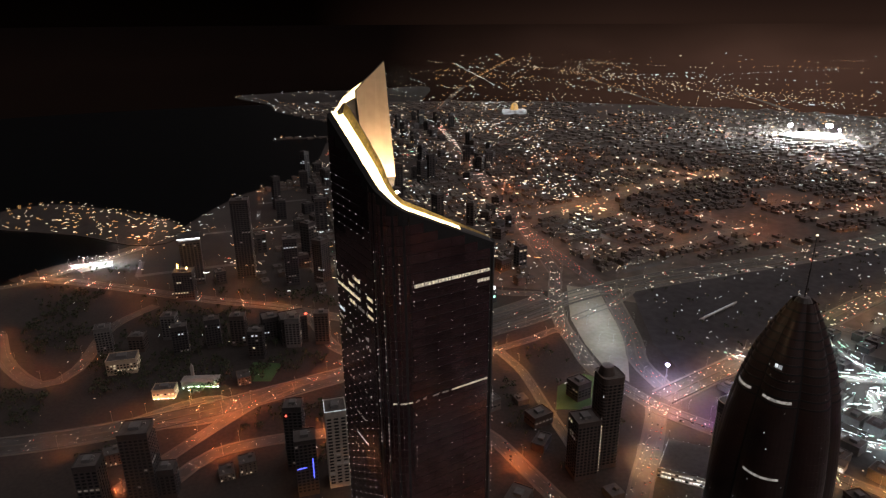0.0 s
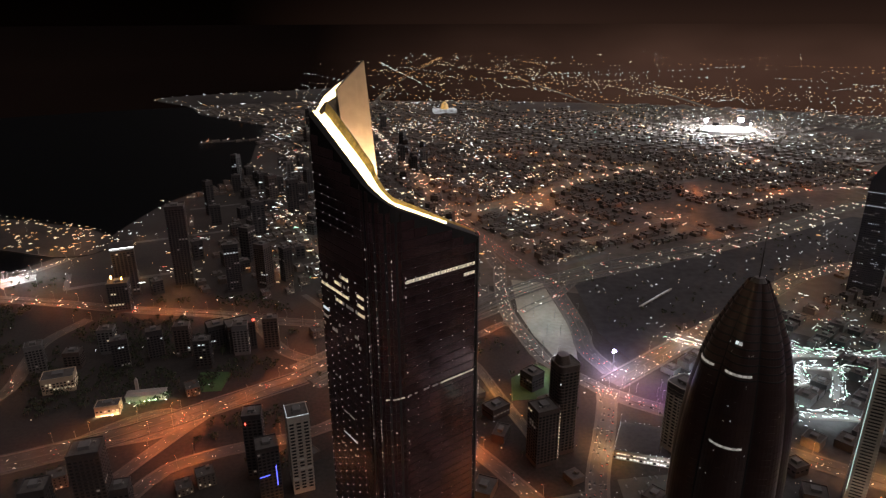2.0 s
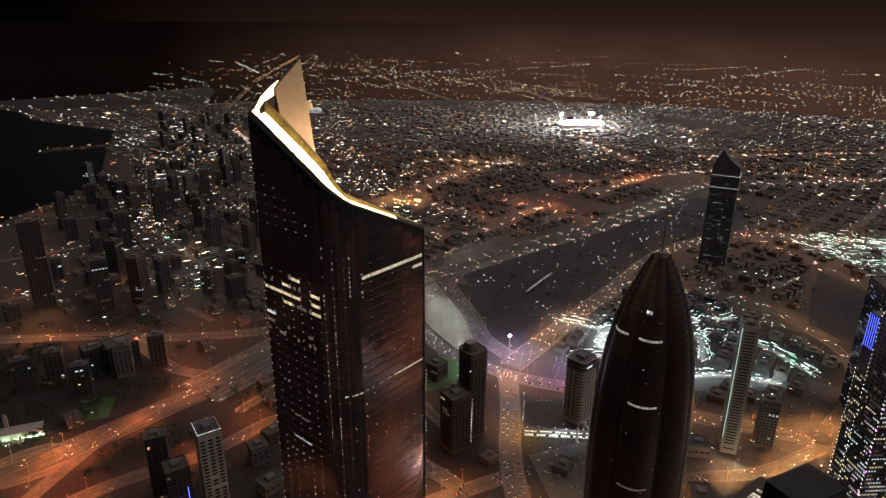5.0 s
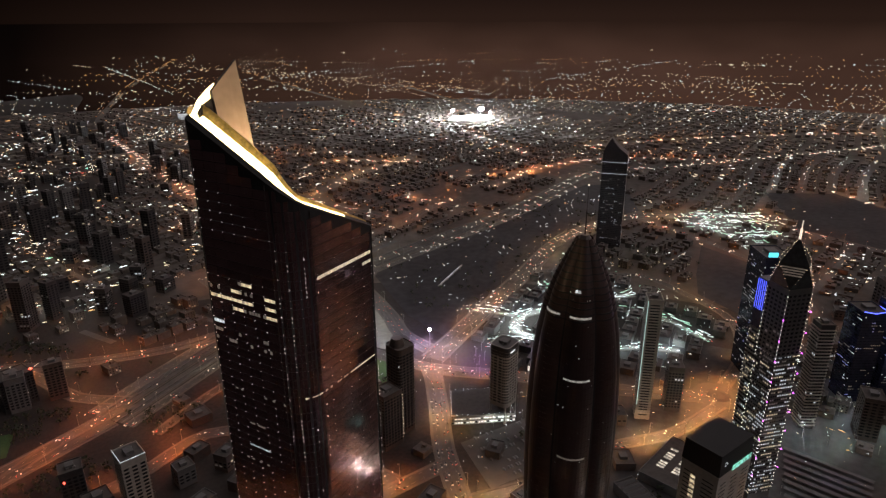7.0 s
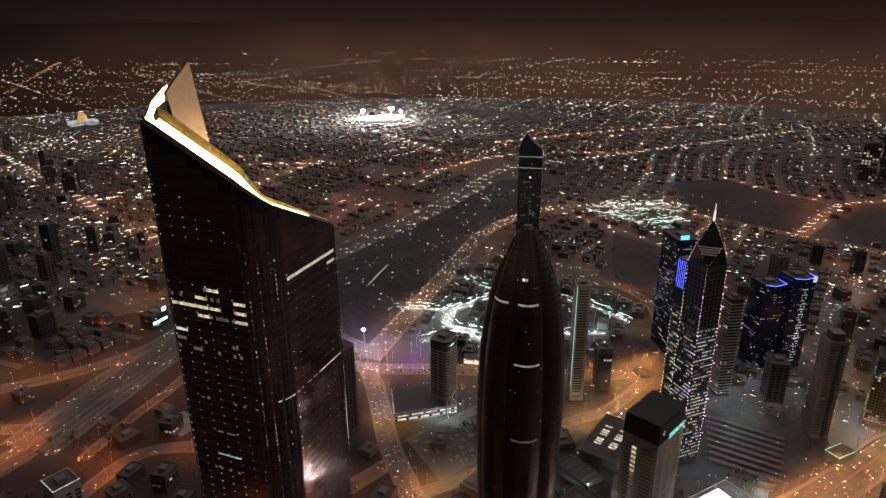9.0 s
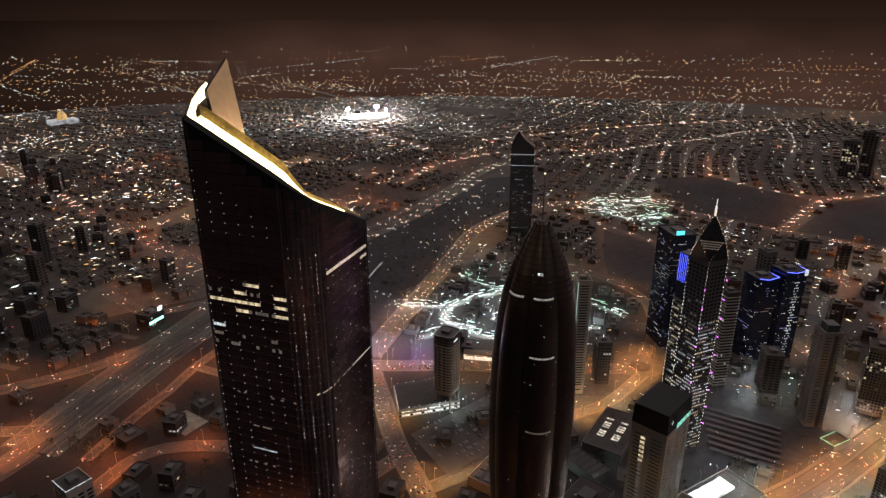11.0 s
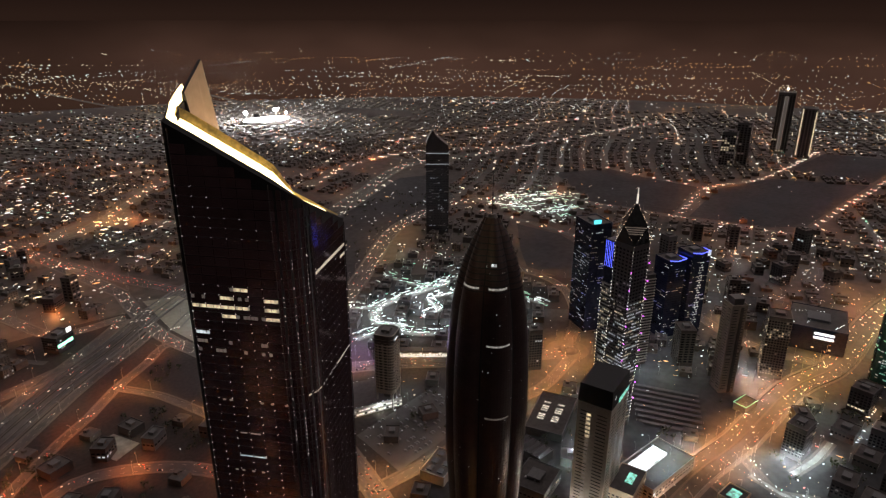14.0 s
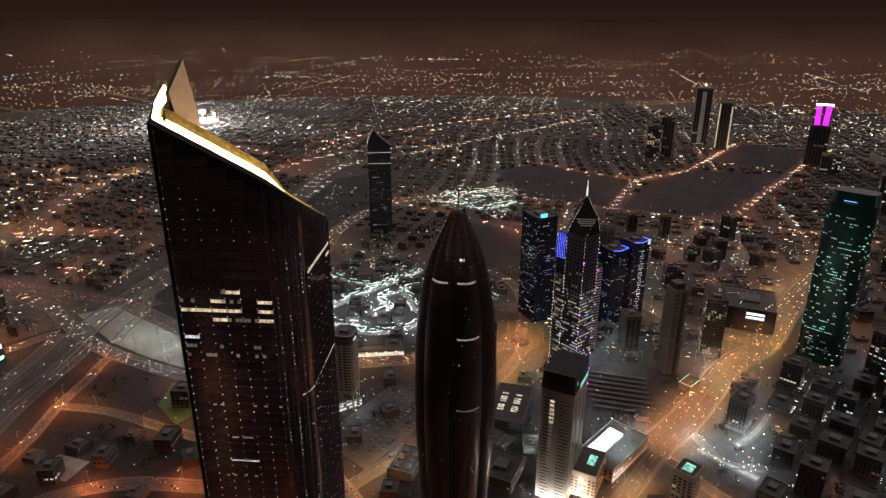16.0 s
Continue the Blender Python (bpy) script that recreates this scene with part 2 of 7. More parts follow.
W_cream = glow("cream_lit_room", (1.0, 0.80, 0.50), 0.6, mottle=0.7, scale=0.45)
W_band = glow("bright_office_band", (1.0, 0.86, 0.62), 0.48, mottle=0.95, scale=1.3)
W_white = glow("white_lit_room", (0.85, 0.93, 1.0), 0.6, mottle=0.7, scale=0.5)
W_dim = glow("dim_lit_room", (1.0, 0.80, 0.66), 0.07, mottle=0.8, scale=0.4)
W_blue = glow("blue_lit_room", (0.25, 0.3, 1.0), 0.45, mottle=0.7, scale=0.4)
W_teal = glow("teal_lit_room", (0.3, 1.0, 0.78), 0.7, mottle=0.8, scale=0.3)

# ---- plan: roads as (name, points, width, lamp kind, lamp step, traffic) ----
ROADS = [
    ("coast_highway_west", [(-760, 520), (-490, 567), (-393, 593), (-310, 626), (-230, 668), (-134, 722)], 34, "amber", 84, 0.6),
    ("coast_highway", [(-134, 722), (-70, 774), (16, 840), (102, 894), (175, 948), (266, 1003)], 40, "pale", 120, 0.7),
    ("coast_service_north", [(-150, 745), (-90, 795), (0, 862), (84, 918), (150, 968)], 14, "pale", 80, 0.3),
    ("coast_service_south", [(-116, 698), (-50, 750), (34, 815), (118, 868), (165, 900)], 12, "pale", 90, 0.4),
    ("ring_service", [(290, 985), (385, 1022), (515, 1070), (700, 1138), (880, 1222), (1010, 1285)], 12, "pale", 90, 0.5),
    ("junction_bridge", [(184, 880), (215, 905), (258, 935), (300, 985)], 12, "pale", 70, 0.6),
    ("ring_highway", [(266, 1003), (369, 1050), (502, 1099), (690, 1166), (873, 1253), (1176, 1390), (1450, 1335), (1800, 1276), (2524, 1171)], 36, "pale", 60, 0.6),
    ("junction_road", [(238, 646), (215, 682), (184, 729), (172, 800), (163, 870), (169, 963), (186, 1068)], 20, "pale", 40, 1.6),
    ("shore_road", [(186, 1068), (176, 1155), (158, 1304), (140, 1454), (104, 1638), (63, 1989), (1, 2388), (-79, 3060), (-29, 3611), (122, 4584), (347, 5689), (800, 7600)], 24, "amber", 42, 0.6),
    ("queue_road", [(150, 1330), (182, 1244), (204, 1159), (235, 1068), (258, 1000), (261, 930), (257, 815), (248, 751), (262, 690)], 24, "pale", 60, 1.5),
    ("tower_street", [(238, 646), (232, 623), (207, 562), (176, 493), (152, 416), (120, 330), (90, 230), (40, 100)], 21, "sodium", 64, 2.0),
    ("park_avenue", [(253, 665), (322, 711), (413, 771), (520, 841), (713, 968), (871, 1013), (971, 1008), (1060, 960), (1240, 842)], 32, "sodium", 42, 1.2),
    ("market_street", [(238, 646), (267, 620), (332, 569), (394, 508), (482, 437), (506, 420)], 24, "sodium", 44, 1.8),
    ("rise_street", [(522, 424), (620, 470), (700, 548), (716, 644), (713, 737), (656, 782), (560, 860)], 14, "sodium", 50, 0.6),
    ("grand_avenue", [(-40, 240), (120, 225), (292, 200), (382, 192), (466, 177), (612, 164), (690, 140), (751, 132), (872, 127), (1000, 112), (1300, 60)], 36, "sodium", 22, 1.5),
    ("lot_road_west", [(955, 1005), (958, 840), (944, 683), (905, 583), (830, 500), (760, 420)], 14, "amber", 44, 0.6),
    ("lot_road_north", [(1216, 560), (1524, 600), (1750, 523), (2256, 504)], 14, "amber", 48, 0.7),
    ("lot_road_middle", [(1185, 772), (1216, 560), (1256, 352), (1293, 165), (1320, -120)], 16, "amber", 46, 0.9),
    ("lot_road_south", [(1316, 305), (1566, 290), (1849, 264), (2300, 240)], 13, "amber", 54, 0.6),
    ("lot_road_east", [(1561, 915), (1530, 760), (1524, 600)], 12, "amber", 54, 0.5),
    ("garden_road", [(-760, 1035), (-681, 1027), (-553, 994), (-451, 963), (-363, 941), (-272, 920), (-183, 887), (-60, 866), (40, 880)], 22, "amber", 30, 0.6),
    ("garden_link", [(-240, 905), (-207, 861), (-167, 792), (-110, 752)], 16, "amber", 36, 0.2),
    ("causeway", [(-800, 985), (-740, 1027), (-685, 1108), (-640, 1180), (-587, 1284)], 14, "amber", 46, 0.3),
    ("old_loop", [(-663, 824), (-600, 745), (-522, 690), (-495, 730), (-511, 848), (-478, 927)], 16, "amber", 52, 0.1),
    ("loop_ramp", [(-370, 612), (-325, 648), (-285, 662), (-262, 645), (-275, 618), (-334, 604)], 10, "amber", 34, 0.2),
    ("cross_ramp", [(-330, 500), (-307, 538), (-274, 595), (-227, 665), (-176, 708), (-110, 745)], 14, "amber", 50, 0.3),
    ("quay_street", [(-300, 480), (-279, 516), (-255, 556), (-200, 580), (-120, 600), (-40, 640), (30, 600), (70, 540), (110, 470)], 16, "amber", 60, 0.4),
    ("junction_ramp", [(-90, 668), (-25, 720), (16, 746), (59, 782), (115, 816), (149, 842), (176, 828)], 12, "amber", 60, 0.4),
    ("depot_street", [(62, 782), (85, 737), (95, 706), (110, 640), (130, 560)], 11, "sodium", 80, 0.2),
    ("tower_cross_street", [(-150, 470), (-60, 462), (20, 452), (110, 462), (170, 470)], 16, "sodium", 48, 0.6),
    ("court_street", [(150, 414), (250, 400), (332, 408), (411, 394), (500, 405)], 14, "sodium", 36, 0.4),
    ("mall_spine", [(418, 636), (396, 676), (435, 715), (484, 711), (527, 707), (577, 699), (640, 690)], 17, "cool", 26, 0.7),
    ("mall_gate", [(380, 765), (401, 746), (429, 714)], 10, "cool", 26, 0.2),
    ("mall_lane", [(531, 800), (532, 756), (546, 712), (581, 703)], 9, "cool", 26, 0.2),
    ("mall_court", [(455, 640), (492, 636), (508, 675), (560, 660)], 10, "cool", 26, 0.3),
    ("mall_front", [(340, 660), (391, 646), (411, 605), (445, 575), (506, 560), (560, 520)], 12, "cool", 28, 0.5),
    ("mall_back", [(506, 598), (535, 635), (561, 666), (613, 602), (616, 522)], 10, "cool", 26, 0.3),
    ("depot_lane", [(1020, 939), (1035, 856), (1027, 801), (1135, 769)], 12, "cool", 24, 0.2),
    ("depot_lane_two", [(1066, 944), (1211, 870)], 12, "cool", 24, 0.2),
    ("depot_lane_three", [(1045, 900), (1150, 850), (1170, 800)], 10, "cool", 26, 0.2),
    ("bank_lane", [(423, 87), (407, 120), (419, 140), (440, 165)], 9, "cool", 26, 0.2),
    ("south_lane", [(381, 174), (350, 100), (330, 0), (320, -150)], 12, "sodium", 40, 0.2),
    ("south_avenue", [(-900, -160), (-420, -190), (0, -230), (420, -280), (900, -420)], 26, "sodium", 40, 0.6),
    ("south_cross", [(-330, -700), (-300, -330), (-260, 0), (-280, 300), (-300, 480)], 22, "sodium", 44, 0.6),
    ("town_street_a", [(122, 1440), (261, 1456), (451, 1619), (537, 1703), (807, 1847)], 24, "sodium", 24, 0.5),
    ("town_street_b", [(284, 1209), (422, 1202), (577, 1300), (694, 1357)], 20, "amber", 30, 0.5),
    ("town_street_c", [(474, 1895), (576, 1919), (693, 1846), (790, 1778)], 22, "sodium", 26, 0.5),
    ("town_street_d", [(574, 1415), (636, 1301), (699, 1171)], 20, "amber", 30, 0.5),
    ("town_street_e", [(1774, 4059), (1645, 3059), (1454, 2285)], 24, "sodium", 40, 0.5),
    ("town_street_f", [(1070, 5591), (1112, 3842), (1154, 2707)], 24, "sodium", 40, 0.5),
    ("town_street_g", [(1204, 2199), (1165, 1712)], 22, "amber", 30, 0.5),
    ("town_street_h", [(785, 1553), (1028, 1486)], 22, "amber", 26, 0.5),
    ("town_street_i", [(367, 1476), (477, 1272)], 18, "amber", 28, 0.5),
    ("town_street_j", [(107, 1464), (222, 1440), (386, 1497)], 22, "sodium", 26, 0.5),
    ("town_street_k", [(251, 2020), (458, 2092), (683, 2024)], 22, "amber", 28, 0.5),
    ("town_street_l", [(1428, 1722), (1968, 1610), (2677, 1324), (3457, 928)], 22, "sodium", 34, 0.5),
    ("town_street_m", [(827, 1402), (1093, 1525), (1377, 1503), (1650, 1299)], 20, "amber", 30, 0.5),
    ("town_street_n", [(29, 1106), (62, 989), (151, 973)], 18, "amber", 26, 0.5),
    ("mall_clinic_lane", [(416, 150), (410, 125), (402, 90)], 9, "cool", 24, 0.2),
    ("mall_yard_lane", [(446, 119), (485, 107), (528, 102)], 9, "cool", 30, 0.2),
    ("office_street", [(706, 146), (694, 215), (712, 280), (742, 335), (760, 420)], 18, "sodium", 22, 0.8),
    ("west_street", [(-760, 200), (-500, 240), (-270, 250), (-120, 230)], 18, "sodium", 44, 0.4),
]
LOTS = [
    ("bare_lot", [(1403, 1003), (1550, 905), (1512, 620), (1228, 575), (1200, 772)]),
    ("bare_lot_two", [(1532, 580), (1745, 505), (1840, 285), (1566, 305), (1330, 320), (1280, 380), (1240, 540)]),
    ("bare_lot_three", [(930, 800), (930, 690), (880, 590), (800, 500), (730, 560), (735, 640), (800, 700)]),
    ("bare_lot_four", [(1860, 500), (2240, 480), (2280, 260), (1880, 285)]),
    ("dark_park", [(300, 705), (400, 785), (520, 862), (700, 980), (860, 1030), (1000, 1040), (1150, 1250), (1050, 1290), (900, 1235), (700, 1145), (500, 1075), (380, 1030), (300, 980), (282, 800)]),
    ("dark_field", [(-480, 830), (-360, 900), (-230, 850), (-300, 740), (-420, 700), (-480, 720)]),
    ("plain_field", [(-20, 690), (-90, 650), (-140, 620), (-170, 690), (-100, 730)]),
]
SAND = [(196, 1010), (246, 990), (246, 830), (236, 760), (222, 700), (200, 730), (186, 800), (180, 880)]
PENINSULA = [(-1085, 1330), (-1095, 1435), (-990, 1520), (-815, 1462), (-641, 1374), (-575, 1292), (-590, 1225), (-660, 1215), (-800, 1275), (-950, 1305)]
HEADLAND = [(-430, 2760), (-560, 2860), (-680, 2990), (-870, 3205), (-1000, 3500), (-1259, 3827), (-1084, 4051), (-500, 4270), (-150, 4420), (-180, 3600), (-330, 2760)]
SPIT = [(-680, 2405), (-670, 2445), (-480, 2500), (-400, 2560), (-380, 2430), (-480, 2455)]
COAST = [(140, 1150), (125, 1190), (121, 1195), (116, 1225), (111, 1390), (106, 1655), (101.4, 1785), (99.5, 2000), (98.8, 2450), (98.2, 2800), (96.4, 3600), (95.2, 4600), (95.0, 4700), (94.6, 1e8)]


def coast_r(deg):
    for (a0, r0), (a1, r1) in zip(COAST, COAST[1:]):
        if a1 <= deg <= a0:
            return r0 + (r1 - r0) * (a0 - deg) / (a0 - a1)
    return 1e9


def wet(x, y):
    deg = math.degrees(math.atan2(y - CY, x - CX))
    if 95.0 <= deg <= 140 and math.hypot(x - CX, y - CY) > coast_r(deg):
        return not (inside(x, y, PENINSULA) or inside(x, y, HEADLAND) or inside(x, y, SPIT))
    return False


LINES = {name: curve(pts, 20) for name, pts, *_ in ROADS}
# round island where four streets meet
RING = [(514 + 22 * math.cos(radians(a)), 420 + 22 * math.sin(radians(a))) for a in range(0, 361, 15)]

# taken ground, on a 10 m raster
GX, GY, NX, NY = -1400, -900, 520, 500
taken = np.zeros((NX, NY), bool)


def take(x, y, r):
    i0, i1 = int((x - r - GX) // 10), int((x + r - GX) // 10) + 1
    j0, j1 = int((y - r - GY) // 10), int((y + r - GY) // 10) + 1
    taken[max(i0, 0):max(i1, 0), max(j0, 0):max(j1, 0)] = True


def is_taken(x, y):
    i, j = int((x - GX) // 10), int((y - GY) // 10)
    return 0 <= i < NX and 0 <= j < NY and bool(taken[i, j])


def take_poly(poly):
    xs, ys = [p[0] for p in poly], [p[1] for p in poly]
    for i in range(int((min(xs) - GX) // 10), int((max(xs) - GX) // 10) + 1):
        for j in range(int((min(ys) - GY) // 10), int((max(ys) - GY) // 10) + 1):
            if 0 <= i < NX and 0 <= j < NY and inside(GX + 10 * i + 5, GY + 10 * j + 5, poly):
                taken[i, j] = True


for name, pts, width, *_ in ROADS:
    for x, y, _a in along(LINES[name], 10):
        take(x, y, width / 2 + (1 if name.startswith("mall") else 7))
near_pts = np.array([(x, y, width / 2) for name, pts, width, *_ in ROADS for x, y, _a in along(LINES[name], 8) if math.hypot(x - CX, y - CY) < 1500])
road_taken = taken.copy()


def clear(x, y, r, rb=None):
    """No road within r of the place, and no other building on it."""
    if float((np.hypot(near_pts[:, 0] - x, near_pts[:, 1] - y) - near_pts[:, 2]).min()) < r:
        return False
    rb = rb or r
    for e1 in (-rb, 0, rb):
        for e2 in (-rb, 0, rb):
            i, j = int((x + e1 - GX) // 10), int((y + e2 - GY) // 10)
            if taken[i, j] and not road_taken[i, j]:
                return False
    return True


for _n, poly in LOTS:
    take_poly(poly)
take_poly(SAND)
take(514, 420, 45)

# ---- ground, sea, land ----
s = Shape()
radii = [0, 150, 400, 900, 1500, 2200, 3000, FLAT]
steps = 720
s.v.append((CX, CY, 0))
for r in radii[1:]:
    s.v += [(CX + r * math.cos(6.283185307 * i / steps), CY + r * math.sin(6.283185307 * i / steps), 0) for i in range(steps)]
for i in range(steps):
    s.f.append((0, 1 + i, 1 + (i + 1) % steps))
    for k in range(len(radii) - 2):
        a, b = 1 + k * steps, 1 + (k + 1) * steps
        s.f.append((a + i, b + i, b + (i + 1) % steps, a + (i + 1) % steps))
tagged(part("ground", s, M_ground), "dark dusty city ground between the streets", "ground", kind="structure")

s = Shape()
town_r = (1000, 1300, 1700, 2200, 2900, FLAT)
for i in range(-30, 176):
    a0, a1 = radians(0.5 * i), radians(0.5 * (i + 1))
    for r0, r1 in zip(town_r, town_r[1:]):
        s.quad(*[(CX + r * math.cos(a), CY + r * math.sin(a), 0.03) for r, a in ((r0, a0), (r1, a0), (r1, a1), (r0, a1))])
tagged(part("ground_town", s, M_town), "dusty ground of the low town, paled in colour for haze", "ground", kind="structure")
s = Shape()
s.prism([(200, 150), (300, -220), (880, -220), (885, 260), (800, 430), (640, 470), (560, 570), (420, 570), (180, 380)], 0.0, 0.05)
tagged(part("ground_centre", s, M_centre), "ground of the city centre, greyed in colour for haze", "ground", kind="structure")

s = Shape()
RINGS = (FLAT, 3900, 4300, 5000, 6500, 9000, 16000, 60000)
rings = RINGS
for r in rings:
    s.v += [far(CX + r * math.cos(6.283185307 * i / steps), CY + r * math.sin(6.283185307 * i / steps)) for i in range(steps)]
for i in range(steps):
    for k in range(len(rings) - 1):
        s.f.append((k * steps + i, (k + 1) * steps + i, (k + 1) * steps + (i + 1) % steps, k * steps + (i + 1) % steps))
# Brown haze over the far land, painted onto it as emission
M_haze = bpy.data.materials.new("painted_haze_glow")
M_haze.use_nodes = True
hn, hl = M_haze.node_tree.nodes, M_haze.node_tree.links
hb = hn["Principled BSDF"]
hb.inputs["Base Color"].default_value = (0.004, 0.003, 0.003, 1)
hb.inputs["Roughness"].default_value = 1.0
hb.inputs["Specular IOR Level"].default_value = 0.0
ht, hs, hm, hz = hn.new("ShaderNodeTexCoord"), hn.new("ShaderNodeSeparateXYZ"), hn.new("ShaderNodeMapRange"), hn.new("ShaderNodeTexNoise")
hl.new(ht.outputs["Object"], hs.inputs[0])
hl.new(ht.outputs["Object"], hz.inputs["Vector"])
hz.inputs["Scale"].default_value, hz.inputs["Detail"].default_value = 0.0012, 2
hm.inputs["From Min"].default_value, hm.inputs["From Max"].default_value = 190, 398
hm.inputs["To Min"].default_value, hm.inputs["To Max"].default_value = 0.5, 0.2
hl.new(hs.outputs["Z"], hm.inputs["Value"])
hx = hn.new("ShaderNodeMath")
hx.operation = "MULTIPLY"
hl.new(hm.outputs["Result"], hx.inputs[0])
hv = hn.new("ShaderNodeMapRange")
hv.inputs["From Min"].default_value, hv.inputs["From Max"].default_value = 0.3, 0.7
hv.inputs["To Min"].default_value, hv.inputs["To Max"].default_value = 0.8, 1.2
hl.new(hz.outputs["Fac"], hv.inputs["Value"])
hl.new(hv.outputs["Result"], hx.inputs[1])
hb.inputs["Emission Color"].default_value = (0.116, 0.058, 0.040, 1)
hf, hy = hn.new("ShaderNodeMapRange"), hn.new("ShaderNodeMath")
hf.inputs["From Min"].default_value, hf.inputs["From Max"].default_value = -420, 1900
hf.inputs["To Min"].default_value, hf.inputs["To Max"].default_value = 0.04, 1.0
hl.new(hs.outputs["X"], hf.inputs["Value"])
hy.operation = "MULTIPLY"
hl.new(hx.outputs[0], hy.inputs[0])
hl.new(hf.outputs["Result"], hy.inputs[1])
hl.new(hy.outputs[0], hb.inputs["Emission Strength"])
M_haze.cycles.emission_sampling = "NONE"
tagged(part("backdrop", s, M_haze), "far land under the skyline with brown night haze painted on as glow", "backdrop", kind="structure")

s = Shape()
for k in range(0, 90):
    a0, a1 = 140 - k * 0.5, 140 - (k + 1) * 0.5
    rows = []
    for a in (a0, a1):
        r0 = coast_r(max(a, 95.0))
        rs = [r0] + [r for r in (1600, 2200, 2900, FLAT) if r > r0 * 1.001]
        rs = [r0] * (5 - len(rs)) + rs
        rows.append([far(CX + r * math.cos(radians(a)), CY + r * math.sin(radians(a)), 0.06) for r in rs])
    for i in range(4):
        s.quad(rows[0][i], rows[0][i + 1], rows[1][i + 1], rows[1][i])
tagged(part("water", s, M_sea), "black calm sea along the lit shore", "sea", kind="structure")
for nm, poly, lab in (("peninsula", PENINSULA, "low harbour peninsula edged with lamps"), ("headland", HEADLAND, "distant lit headland in the dark sea"), ("spit", SPIT, "narrow lamp-lit spit of land in the sea")):
    s = Shape()
    fine = curve(poly + poly[:1], 40)[:-1]
    top = [far(x, y, 2.0) for x, y in fine]
    cx, cy = sum(p[0] for p in fine) / len(fine), sum(p[1] for p in fine) / len(fine)
    s.v = [far(cx, cy, 2.0)] + top + [(p[0], p[1], p[2] - 2.0) for p in top]
    n = len(top)
    for i in range(n):
        j = (i + 1) % n
        s.f += [(0, 1 + i, 1 + j), (1 + i, 1 + n + i, 1 + n + j, 1 + j)]
    tagged(part(nm, s, M_ground), lab, "land", kind="structure")

s = Shape()
s.prism([(-790, 1035), (-735, 1000), (-690, 1060), (-625, 1120), (-585, 1225), (-640, 1235), (-690, 1160), (-745, 1105)], 0.0, 0.10)
tagged(part("ground_quay", s, M_ground), "dark harbour quay with a floodlit end", "ground", kind="structure")
# Paler patch puts the pool of white lamplight into the quay's colour
s = Shape()
s.prism([(-722, 1106), (-650, 1130), (-638, 1100), (-678, 1070)], 0.1, 0.3)
tagged(part("ground_quay_yard", s, M_mallpave), "quay yard paled in colour for its pool of white lamplight", "ground", kind="structure")
s = Shape()
s.prism([(-9, 684), (20, 693), (32, 655), (3, 644)], 0.0, 0.22)
tagged(part("ground_court", s, M_mallpave), "pale lamp-lit sports court", "ground", kind="structure")
for i, (nm, poly) in enumerate(LOTS):
    s = Shape()
    s.prism(poly, 0.0, 0.12)
    tagged(part("ground_lot", s, M_ground if nm.endswith("field") else M_lot), "dark dusty open field" if nm.endswith("field") else "dark empty lot of bare earth", "ground", kind="structure")
s = Shape()
s.prism(SAND, 0.0, 0.2)
tagged(part("ground_sand", s, M_sand), "pale sandy ground inside the road junction", "ground", kind="structure")
s = Shape()
s.prism([(120, 640), (190, 640), (200, 700), (168, 720), (130, 690)], 0.0, 0.15)
tagged(part("ground_lawn", s, M_lawn), "lamp-lit green lawn beside the junction", "ground", kind="structure")
s = Shape()
s.prism([(-270, 700), (-232, 700), (-228, 745), (-268, 748)], 0.0, 0.15)
tagged(part("ground_lawn", s, M_lawn), "lamp-lit green garden lawn", "ground", kind="structure")

# ---- roads with kerbs, medians and street lamps ----
lamp_spots = []  # x, y, z, heading of the arm, kind
lights = {}      # small far lights, by kind
car_spots = []
violet_wash_spots = []


def dot(kind, x, y, z, r):
    d = math.hypot(x - CX, y - CY)
    if d < 600:
        lights.setdefault(kind, Shape()).gem(*far(x, y, z), r * 0.95)
    else:
        lights.setdefault(kind, Shape()).streak(*far(x, y, z), r * 0.85, math.atan2(y - CY, x - CX) + 1.57 + rnd.gauss(0, 0.22))


